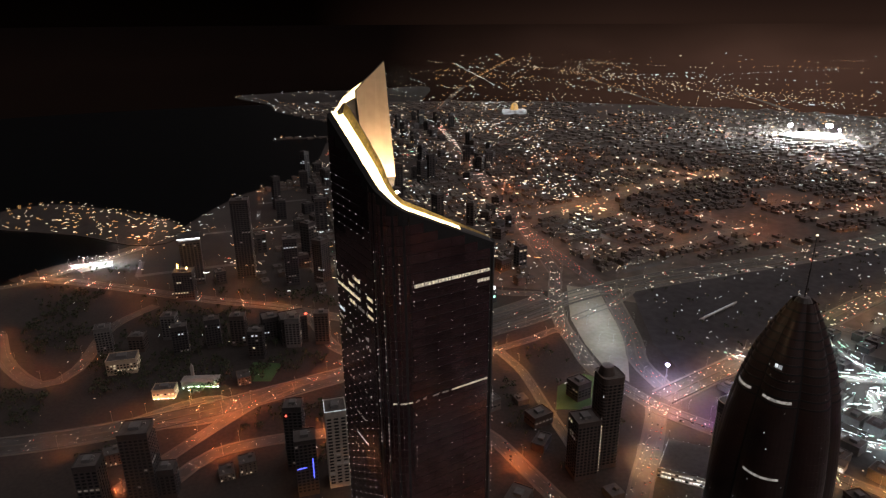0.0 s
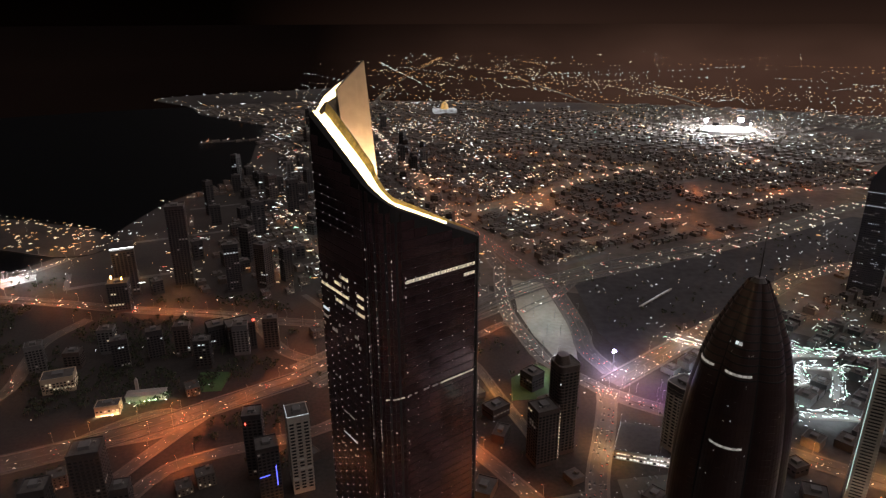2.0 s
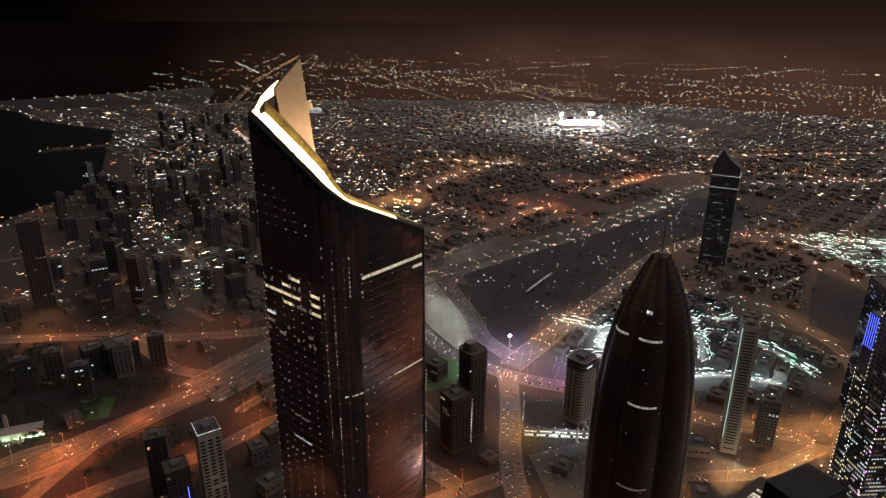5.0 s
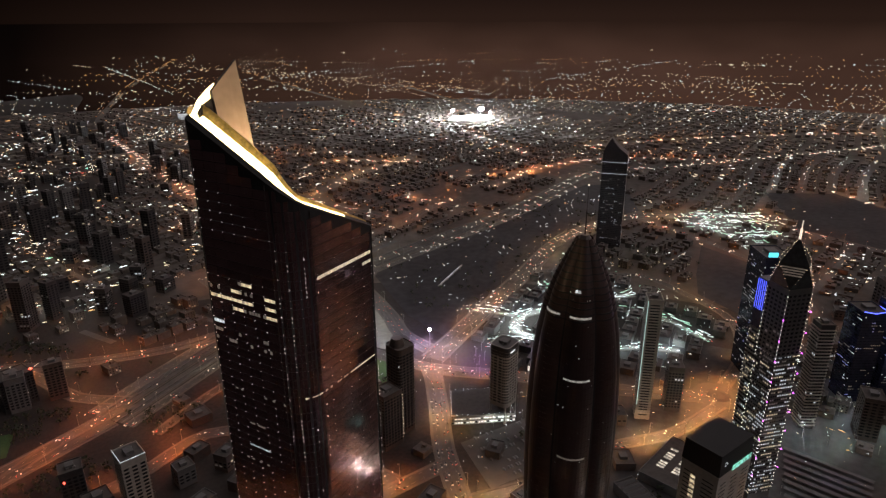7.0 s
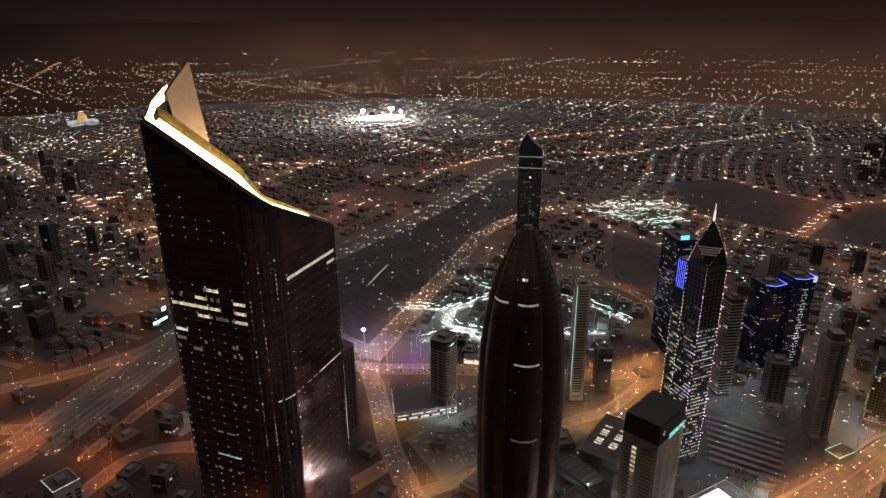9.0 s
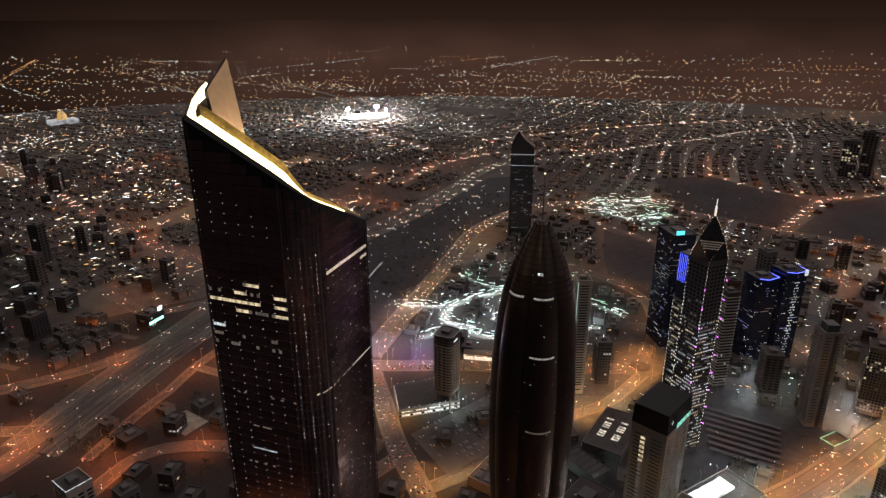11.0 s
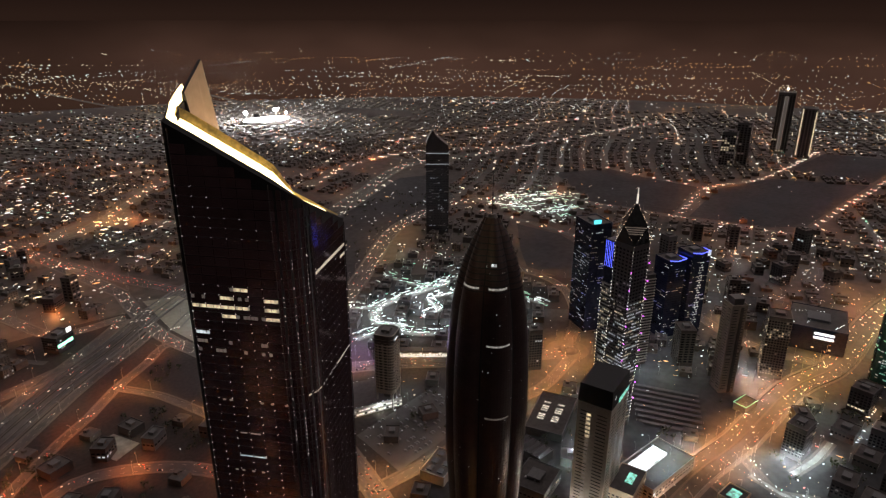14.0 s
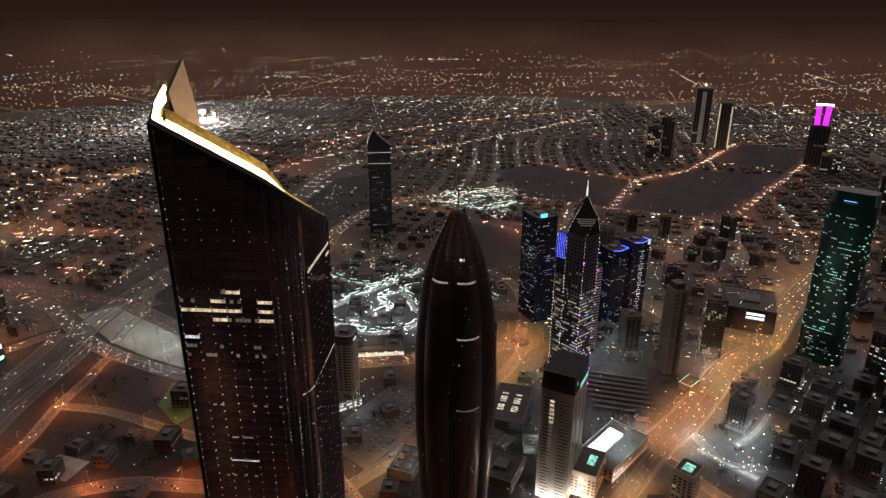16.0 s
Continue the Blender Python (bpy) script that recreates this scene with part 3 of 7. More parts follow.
level = 0.16
for name, pts, width, kind, step, busy in ROADS:
    line = LINES[name]
    level += 0.004
    road = thing("road_" + name, *line[0], 0, "asphalt city street lit by " + ("orange sodium" if kind in ("sodium", "amber") else "white") + " lamps", "road", kind="structure")
    a, b, c = Shape(), Shape(), Shape()
    if width >= 36 and kind == "pale":
        ribbon(a, line, width / 2, width * 0.30, level)
        ribbon(a, line, width * 0.24, 2.4, level)
        ribbon(a, line, -2.4, -width * 0.24, level)
        ribbon(a, line, -width * 0.30, -width / 2, level)
    else:
        ribbon(a, line, width / 2, -width / 2, level)
    part("carriageway", a, M_mallpave if name.startswith("mall") else M_asphalt, road)
    for sgn in (1, -1):
        k = Shape()
        ribbon(k, line, sgn * width / 2 + 1.6, sgn * width / 2 - 1.6, level + 0.15, 0.15)
        part("pavement", k, M_paving, road)
    if width >= 20:
        ribbon(c, line, 1.1, -1.1, level + 0.3, 0.3)
        part("median", c, M_median, road)
    if width >= 30:
        for off in (width / 2 - 2.2, -width / 2 + 2.2) + ((width * 0.27, -width * 0.27) if width >= 36 and kind == "pale" else ()):
            k = Shape()
            ribbon(k, line, off + 0.35, off - 0.35, level + 0.9, 0.9)
            part("barrier", k, M_grey, road)
    mark = Shape()
    for off in (width * 0.25, -width * 0.25):
        for x, y, h in along(beside(line, off), 12):
            if math.hypot(x - CX, y - CY) < 1300:
                p, q = 2.0 * math.cos(h), 2.0 * math.sin(h)
                nx, ny = -0.12 * math.sin(h), 0.12 * math.cos(h)
                z = level + 0.006
                mark.quad((x - p - nx, y - q - ny, z), (x + p - nx, y + q - ny, z), (x + p + nx, y + q + ny, z), (x - p + nx, y - q + ny, z))
    if mark.v:
        part("lane_marking", mark, M_pale, road, kind="stuff")
    for sgn in (1, -1):
        for x, y, h in along(beside(line, sgn * (width / 2 + 1.0)), step * (1 if width > 24 else 1.5), step * 0.5 * (1 + sgn) / 2 + 3):
            d = math.hypot(x - CX, y - CY)
            if rnd.random() < 0.12 or noise.noise((x * 0.012, y * 0.012, 21.0)) < -0.42:
                continue
            if d < FLAT:
                lamp_spots.append((x, y, h - sgn * math.pi / 2, kind, d))
            elif rnd.random() < 0.8:
                dot("orange" if kind in ("sodium", "amber") else "white", x, y, 8, rnd.uniform(0.5, 1.5))
    for sgn in (1, -1):
        for lane in (0.14, 0.36):
            for x, y, h in along(beside(line, sgn * width * lane), 26 / max(busy, 0.1)):
                if math.hypot(x - CX, y - CY) < 3000 and rnd.random() < 0.75:
                    j = rnd.uniform(-6, 6)
                    car_spots.append((x + j * math.cos(h), y + j * math.sin(h), level, h + (math.pi if sgn > 0 else 0), name))
s = Shape()
ribbon(s, RING, 7, -7, level + 0.01)
rb = thing("road_roundabout", 514, 420, 0, "asphalt roundabout under orange lamps", "road", kind="structure")
part("carriageway", s, M_asphalt, rb)
s = Shape()
s.prism([(514 + 14 * math.cos(radians(a)), 420 + 14 * math.sin(radians(a))) for a in range(0, 360, 20)], 0, 1.0, [(514 + 9 * math.cos(radians(a)), 420 + 9 * math.sin(radians(a))) for a in range(0, 360, 20)])
part("island", s, M_lot, rb)
for a in range(0, 360, 60):
    lamp_spots.append((514 + 33 * math.cos(radians(a)), 420 + 33 * math.sin(radians(a)), radians(a + 180), "sodium", 700))
# Places of lamps added to wash the junction in violet
for x, y in ((275, 640), (300, 622), (285, 605), (318, 600), (262, 655), (250, 632), (306, 640), (322, 652), (296, 628), (312, 628)):
    violet_wash_spots.append((x, y))
# harbour and lot lamps
for x, y, h in along(curve(PENINSULA[:6], 30), 24):
    dot("warm" if rnd.random() < 0.5 else "orange", x, y, 8, rnd.uniform(0.5, 1.0))
for x, y, h in along(LINES["causeway"], 9):
    dot("warm", x + 6, y, 3, 0.4)
for k in range(260):
    x, y = rnd.uniform(-1080, -600), rnd.uniform(1230, 1500)
    if inside(x, y, PENINSULA):
        dot("orange" if k % 2 else "warm", x, y, 7, rnd.uniform(0.6, 1.2))
for x, y in ((205, 740), (200, 860), (215, 960), (160, 680), (290, 680), (225, 800), (222, 900), (205, 800), (230, 850)):
    lamp_spots.append((x, y, 0.5, "cool", 800))
for k in range(14):
    lamp_spots.append((-712 + 5 * k + rnd.uniform(-3, 3), 1098 + 1.6 * k + rnd.uniform(-16, 10), 1.0, "cool", 1600))
for x, y in ((-4, 680), (25, 660)):
    lamp_spots.append((x, y, 0.5, "pale", 690))


# Each far lamp's glare from above is added as a small glowing dot
GLARE = {"sodium": "orange", "amber": "amber", "pale": "warm", "cool": "white"}


def lamp_at(pole, head, x, y, h, z=0.0, tall=11.0, r=0.42):
    pole.tube((x, y, z), (x, y, z + tall - 0.4), 0.14, 5)
    p, q = x + 2.2 * math.cos(h), y + 2.2 * math.sin(h)
    pole.tube((x, y, z + tall - 0.5), (p, q, z + tall), 0.10, 4)
    pole.box(p, q, z + tall, z + tall + 0.22, 1.6, max(0.8, 2.4 * r), math.degrees(h), True)
    e = r * 0.7
    head.quad((p - e, q - e, z + tall - 0.02), (p - e, q + e, z + tall - 0.02), (p + e, q + e, z + tall - 0.02), (p + e, q - e, z + tall - 0.02))
    kind = GLARE[next(k for k in far_head if far_head[k] is head)] if any(far_head[k] is head for k in far_head) else "violet"
    d = math.hypot(x - CX, y - CY)
    if kind == "amber" and d > 1300 and rnd.random() < 0.55:
        kind = "warm"
    if d < 3600 and kind != "violet":
        dot(kind, p + 0.9 * math.cos(h), q + 0.9 * math.sin(h), z + tall + 0.1, (0.00027 * d + 0.06) * rnd.uniform(0.75, 1.25))


lamp_spots.sort(key=lambda q: math.hypot(q[0] - 150, q[1] - 420))
stock, far_pole, far_head = {}, Shape(), {k: Shape() for k in ("sodium", "amber", "pale", "cool")}
for kind, mat in (("sodium", L_sodium), ("amber", L_amber), ("pale", L_pale), ("cool", L_cool)):
    base = thing("street_lamp", 0, 0, 0, "tall steel street lamp with a glowing " + {"sodium": "orange sodium", "amber": "dim red-orange", "pale": "pale yellow", "cool": "white"}[kind] + " head", "street lamp", "street lamps")
    a, b, c = Shape(), Shape(), Shape()
    a.tube((0, 0, 0), (0, 0, 14.6), 0.14, 6)
    a.tube((0, 0, 0), (0, 0, 0.8), 0.24, 6)
    b.tube((0, 0, 14.5), (2.2, 0, 15), 0.10, 5)
    b.box(2.2, 0, 15.0, 15.22, 1.5, 0.7, 0, True)
    e = 0.16
    c.quad((2.2 - e, -e, 14.98), (2.2 - e, e, 14.98), (2.2 + e, e, 14.98), (2.2 + e, -e, 14.98))
    # Glowing bead beside the housing stands in for the lamp's glare
    g = Shape()
    g.gem(3.05, 0, 15.1, 0.17)
    part("pole", a, M_metal, base)
    part("arm", b, M_metal, base)
    part("lamp_head", c, mat, base, "glowing lamp head")
    part("lens", g, {"sodium": T_orange, "amber": T_amber, "pale": T_warm, "cool": T_white}[kind], base, "glowing bead added for the lamp's glare")
    stock[kind] = base
first = dict.fromkeys(stock, True)
for i, (x, y, h, kind, d) in enumerate(lamp_spots):
    if i < 230:
        m = pose(x, y, 0.1, 0, 0, math.degrees(h))
        if first[kind]:
            stock[kind].matrix_basis, first[kind] = m, False
        else:
            copy_thing(stock[kind], m)
    else:
        lamp_at(far_pole, far_head[kind], x, y, h, 0.1, 15.0, 0.23 if d < 1500 else 0.32)

# ---- the great tower with the swept crown ----
TA = 31.6
TU, TW = (math.cos(radians(TA)), math.sin(radians(TA))), (-math.sin(radians(TA)), math.cos(radians(TA)))
TP, SIDE = (-30.4, 243.4), 57.0


def tw(u, w):
    return (TP[0] + u * TU[0] + w * TW[0], TP[1] + u * TU[1] + w * TW[1])


def crown_z(u, w):
    return 362.6 + 30.0 * w / SIDE - 27.0 * u / SIDE


def arc(cu, cw, r, a0, a1, n):
    return [(cu + r * math.cos(radians(a0 + (a1 - a0) * i / n)), cw + r * math.sin(radians(a0 + (a1 - a0) * i / n))) for i in range(n + 1)]


great = thing("skyscraper", *tw(28, 28), 0, "tall dark mirror-glass skyscraper with a sloping gold-lit crown", "skyscraper")
west = [(0, 53 - 41 * i / 8) for i in range(9)]
front = arc(12, 12, 12, 180, 270, 8)
east = [(12 + 42 * i / 8, 0) for i in range(9)]
edge = arc(4, 53, 4, 90, 180, 4)[:-1] + west[:-1] + front[:-1] + east[:-1] + arc(54, 3, 3, -90, 0, 4)
outline = edge + [(57, 30), (50, 50), (27, 52), (18, 55)]
s = Shape()
n = len(outline)
tops = [crown_z(u, w) if i < len(edge) else crown_z(u, w) - 34 for i, (u, w) in enumerate(outline)]
s.v = [(*tw(u, w), 0) for u, w in outline] + [(*tw(u, w), z) for (u, w), z in zip(outline, tops)]
s.f = [(i, (i + 1) % n, n + (i + 1) % n, n + i) for i in range(n)]
part("core_wall", s, M_mull, great)
s = Shape()
s.v = [(*tw(25, 28), 335)] + [(*tw(u * 0.93 + 2, w * 0.93 + 2), z - 12) for (u, w), z in zip(outline, tops)]
s.f = [(0, 1 + i, 1 + (i + 1) % n) for i in range(n)]
part("roof", s, M_roof, great)

# crown: parapet, light trough and rough gold bank along the swept edge
lip = [(18, 55.5), (14, 56), (9, 56.5)] + edge
lip_z = [crown_z(0, 57) + 10.5, crown_z(0, 57) + 8, crown_z(0, 57) + 4.4] + [crown_z(u, w) for u, w in edge]


def inset(i, d):
    a, b = lip[max(i - 1, 0)], lip[min(i + 1, len(lip) - 1)]
    dx, dy = b[0] - a[0], b[1] - a[1]
    k = math.hypot(dx, dy)
    return (lip[i][0] - dy / k * d, lip[i][1] + dx / k * d)


para, trough, bank, cap = Shape(), Shape(), Shape(), Shape()
reach = [0.0]
for i in range(1, len(lip)):
    reach.append(reach[-1] + math.hypot(lip[i][0] - lip[i - 1][0], lip[i][1] - lip[i - 1][1]))
rows = []
for i in range(len(lip)):
    f = reach[i] / reach[-1]
    turn = min(1.0, max(0.0, (reach[i] - 6.0) / 16.0))
    wide = (3.9 * (1 - 0.82 * max(0, f - 0.42) / 0.58)) * (0.72 + 0.28 * turn)
    mid = (1.5 + 1.7 * max(0.0, 1 - f * 0.98)) * turn - 2.4 * (1 - turn)
    high = mid + 4.6 * max(0.03, 1 - f * 0.98) ** 0.7 * turn
    deep = 2.6 * max(0.08, 1 - f * 0.95) * max(turn, 0.1)
    rim = 0.6 + 2.0 * turn * (1 - 0.5 * f)
    z = lip_z[i]
    p = [lip[i], inset(i, rim), inset(i, rim + wide), inset(i, rim + wide + deep), inset(i, rim + 0.5 + wide + deep)]
    wob = 0.35 * noise.noise((reach[i] * 0.21, 3.1, 0))
    rows.append([(*tw(*p[0]), z), (*tw(*p[1]), z + 1.5 - 0.9 * f), (*tw(*p[1]), z + 1.2 - 0.9 * f), (*tw(*p[2]), z + mid), (*tw(*p[3]), z + high + wob), (*tw(*p[4]), z + high + wob - 0.3), (*tw(*p[4]), z - 9)])
for a, b in zip(rows, rows[1:]):
    para.quad(a[0], a[1], b[1], b[0])
    para.quad(a[1], a[2], b[2], b[1])
    if rows.index(a) < len(rows) - 8:
        trough.quad(a[2], a[3], b[3], b[2])
    else:
        cap.quad(a[2], a[3], b[3], b[2])
    cap.quad(a[4], a[5], b[5], b[4])
    cap.quad(a[5], a[6], b[6], b[5])
for i, (a, b) in enumerate(zip(rows, rows[1:])):
    for k in range(6):
        def on(r, t, o):
            j = 0.28 * math.sin(9.1 * t + 1.7 * (i + o)) * math.sin(3.1416 * t)
            return (r[3][0] + (r[4][0] - r[3][0]) * t, r[3][1] + (r[4][1] - r[3][1]) * t, r[3][2] + (r[4][2] - r[3][2]) * t + j)
        bank.quad(on(a, k / 6, 0), on(a, (k + 1) / 6, 0), on(b, (k + 1) / 6, 1), on(b, k / 6, 1))
part("parapet", para, M_mull, great)
part("light_trough", trough, L_crown, great, "glowing warm light trough")
part("inner_bank", bank, M_gold, great, "rough gold-lit inner lining")
part("bank_rim", cap, M_dark, great)

# the stone wing that rises over the crown
# its inner face leans in towards the foot, the dark outer skin stands upright
top_edge = [(13.5, 51.4, 401.5), (18, 51.0, 405.5), (23, 50.6, 409.6), (27.5, 50.2, 413.6)]
foot_edge = [(13.5, 44.5, 362), (18, 43.6, 362), (23, 42.8, 362), (27.5, 42.0, 362)]
inner, skin = Shape(), Shape()
for (a, b), (c, d) in zip(zip(top_edge, top_edge[1:]), zip(foot_edge, foot_edge[1:])):
    inner.quad((*tw(*c[:2]), c[2]), (*tw(*d[:2]), d[2]), (*tw(*b[:2]), b[2]), (*tw(*a[:2]), a[2]))
    skin.quad((*tw(b[0], b[1] + 1.4), b[2]), (*tw(b[0], b[1] + 1.4), 345), (*tw(a[0], a[1] + 1.4), 345), (*tw(a[0], a[1] + 1.4), a[2]))
    skin.quad((*tw(a[0], a[1]), a[2]), (*tw(b[0], b[1]), b[2]), (*tw(b[0], b[1] + 1.4), b[2]), (*tw(a[0], a[1] + 1.4), a[2]))
for a, c in ((top_edge[0], foot_edge[0]), (top_edge[-1], foot_edge[-1])):
    skin.quad((*tw(*a[:2]), a[2]), (*tw(a[0], a[1] + 1.4), a[2]), (*tw(a[0], a[1] + 1.4), 345), (*tw(*c[:2]), c[2]))
part("crown_wing", inner, M_stone, great, "beige stone blade rising over the crown")
part("wing_skin", skin, M_dark, great, "dark outer skin of the crown blade")

# Unseen lamps added behind the bank to brighten the stone blade
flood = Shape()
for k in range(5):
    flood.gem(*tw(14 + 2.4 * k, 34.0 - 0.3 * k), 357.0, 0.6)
part("added_crown_fill", flood, glow("crown_fill_glow", (1.0, 0.70, 0.40), 4500, True), great, "unseen warm lamps added behind the crown bank to brighten the blade")

# curtain wall: floors of 4.4 m, bays of 6.8 m
FLOOR, BAY = 4.4, 6.83
walls = []  # origin, along, outward, bays, name
walls.append(((0, 53), (0, -1), (-1, 0), 6, "west"))
walls.append(((12, 0), (1, 0), (0, -1), 6, "east"))
for i in range(4):
    (u0, w0), (u1, w1) = front[2 * i], front[2 * i + 2]
    k = math.hypot(u1 - u0, w1 - w0)
    d = ((u1 - u0) / k, (w1 - w0) / k)
    walls.append(((u0, w0), d, (d[1], -d[0]), 1, "corner", k))
rest = Shape()
lit = {"cream": Shape(), "white": Shape(), "dim": Shape(), "band": Shape()}
leds, fins = Shape(), Shape()
cream = {("west", 70, 0), ("west", 70, 1), ("west", 70, 2), ("west", 70, 3), ("west", 71, 2), ("west", 71, 5), ("west", 69, 2), ("west", 69, 5), ("west", 70, 5), ("west", 72, 3)}
cream |= {("east", 73, b) for b in range(6)} | {("corner", 60, 2), ("corner", 60, 3), ("east", 60, 3), ("east", 60, 4), ("east", 60, 5), ("east", 72, 5)}
dimset = {("west", 66, b) for b in (0, 2, 4)} | {("west", 65, b) for b in range(6)} | {("west", 71, 3), ("west", 69, 3), ("west", 69, 4), ("west", 71, 0), ("west", 72, 2), ("west", 59, 4), ("west", 59, 1), ("west", 59, 5), ("west", 55, 2), ("west", 55, 3), ("east", 60, 0), ("east", 60, 1), ("east", 60, 2), ("west", 50, 1), ("west", 50, 2), ("west", 50, 3)}
whiteset = {("west", 52, 2), ("west", 52, 3), ("west", 67, 0)}
panel_mesh = {}
count = 0
prnd = random.Random(3)
for wall in walls:
    (u0, w0), d, o, bays, nm = wall[:5]
    bay = wall[5] if nm == "corner" else BAY
    if nm == "corner":
        ci = walls.index(wall) - 2
    for fl in range(2, 90):
        for b in range(bays):
            key = (nm, fl, ci if nm == "corner" else b)
            mu, mw = u0 + d[0] * bay * (b + 0.5), w0 + d[1] * bay * (b + 0.5)
            low = min(crown_z(u0 + d[0] * bay * (b + k), w0 + d[1] * bay * (b + k)) for k in (0, 1))
            z0 = fl * FLOOR
            if z0 + FLOOR > low - 0.6:
                continue
            tilt = (prnd.gauss(0, 0.004), prnd.gauss(0, 0.003))
            near = nm != "corner" and 52 <= fl < 77 and count < 300 and key not in cream and key not in dimset and key not in whiteset
            hw, hh = bay / 2 - 0.05, FLOOR / 2 - 0.12
            x, y = tw(mu + o[0] * 0.10, mw + o[1] * 0.10)
            yaw = math.degrees(math.atan2(o[1], o[0])) + TA + 90
            if near:
                if nm not in panel_mesh:
                    q = Shape()
                    q.box(0, 0, -hh, hh, 2 * hw, 0.16, 0, True)
                    panel_mesh[nm] = q.mesh("glass_panel")
                ob = part("glass_panel", panel_mesh[nm], M_glass, great)
                ob.matrix_parent_inverse = Matrix.Identity(4)
                ob.matrix_basis = Matrix.Translation(-great.location) @ pose(x, y, z0 + FLOOR / 2, math.degrees(tilt[0]), 0, yaw + math.degrees(tilt[1]))
                count += 1
            else:
                m = pose(x, y, z0 + FLOOR / 2, math.degrees(tilt[0]), 0, yaw + math.degrees(tilt[1]))
                c = [tuple(m @ Vector(p)) for p in ((-hw, -0.08, -hh), (hw, -0.08, -hh), (hw, -0.08, hh), (-hw, -0.08, hh))]
                k = [tuple(m @ Vector(p)) for p in ((-hw, 0.08, -hh), (hw, 0.08, -hh), (hw, 0.08, hh), (-hw, 0.08, hh))]
                if key in cream or key in dimset or key in whiteset:
                    t = lit["band" if key in cream and nm != "west" else "cream" if key in cream else "dim" if key in dimset else "white"]
                    faint = fl < 64
                    nb = 2 if nm == "west" and key in cream else 4
                    for g in range(nb):
                        if prnd.random() < (0.5 if key in dimset else 0.04):
                            continue
                        l0, l1 = -hw + 2 * hw * g / nb + 0.1, -hw + 2 * hw * (g + 1) / nb - 0.1
                        lo = hh * -0.05 if not faint else hh * 0.35
                        t.quad(*[tuple(m @ Vector(p)) for p in ((l0, -0.09, lo), (l1, -0.09, lo), (l1, -0.09, hh * 0.7), (l0, -0.09, hh * 0.7))])
                rest.quad(*c)
                for g in range(4):
                    rest.quad(k[g], k[(g + 1) % 4], c[(g + 1) % 4], c[g])
            lz = z0 + FLOOR
            if nm != "corner" and lz < low - 17 and not (nm == "west" and 73 <= fl <= 76):
                led_r = 0.16 if nm == "west" else 0.085
                leds.gem(*tw(u0 + d[0] * bay * b + o[0] * 0.35, w0 + d[1] * bay * b + o[1] * 0.35), lz, led_r)
                if b == bays - 1:
                    leds.gem(*tw(u0 + d[0] * bay * (b + 1) + o[0] * 0.35, w0 + d[1] * bay * (b + 1) + o[1] * 0.35), lz, led_r)
            elif nm == "corner" and lz < low - 17 and ci in (1, 2):
                leds.gem(*tw(mu + o[0] * 0.4, mw + o[1] * 0.4), lz, 0.09)
# Glints along the rounded corner, painted as small glowing beads
sparks = Shape()
for u, w in (front[1], front[3], front[6], (13.5, -0.2), (56.9, 1.5)):
    k = math.hypot(u - 28, w - 28)
    for g in range(150):
        if prnd.random() < 0.5 and noise.noise((g * 0.09, u, 5.0)) > -0.15:
            sparks.gem(*tw(u + (u - 28) / k * 0.5, w + (w - 28) / k * 0.5), 14 + 2.2 * g, 0.06 + 0.09 * prnd.random(), 0.2 + 0.5 * prnd.random()) if 14 + 2.2 * g < crown_z(u, w) - 24 else None
part("corner_light", sparks, glow("corner_glint", (1, 0.84, 0.80), 1.6), great, "broken glints up the rounded corner, painted as small glowing beads", "stuff")
part("glass_panel_field", rest, M_glass, great, kind="stuff")
part("facade_light", leds, glow("facade_led", (1, 0.85, 0.85), 2.0), great, "tiny white facade lights", "stuff")
for key, mat in (("cream", W_cream), ("white", W_white), ("dim", W_dim), ("band", W_band)):
    part("lit_window", lit[key], mat, great, "lit office windows", "stuff")
for u, w in front[::2] + [(0, 53), (54, 0), (57, 3)]:
    q = Shape()
    x, y = tw(u, w)
    cxu, cwu = tw(28, 28)
    k = math.hypot(x - cxu, y - cwu)
    x, y = x + (x - cxu) / k * 0.25, y + (y - cwu) / k * 0.25
    q.box(x, y, 0, crown_z(u, w) - 1.5, 0.28, 0.5, TA + 45)
    part("corner_fin", q, M_fin, great)

# ---- the petalled tower with a pointed dome ----
BX, BY = 179.4, 303.0
PROFILE = [(0, 22.5), (40, 26), (90, 28.6), (140, 29.4), (170, 29.0), (200, 27.6), (225, 25.2), (245, 21.8), (262, 17.6), (274, 13.2), (283, 9.8), (290, 6.6), (295, 4.6)]


def bullet_r(z):
    for (z0, r0), (z1, r1) in zip(PROFILE, PROFILE[1:]):
        if z <= z1:
            t = (z - z0) / (z1 - z0)
            return r0 + (r1 - r0) * t
    return 2.0


LOBES = 7


def bullet_at(z, a, out=0.0):
    r = 1.10 * bullet_r(z) * (1 + 0.125 * abs(math.sin(LOBES * a / 2)) - 0.08) + out
    return (BX + r * math.cos(a), BY + r * math.sin(a), z)


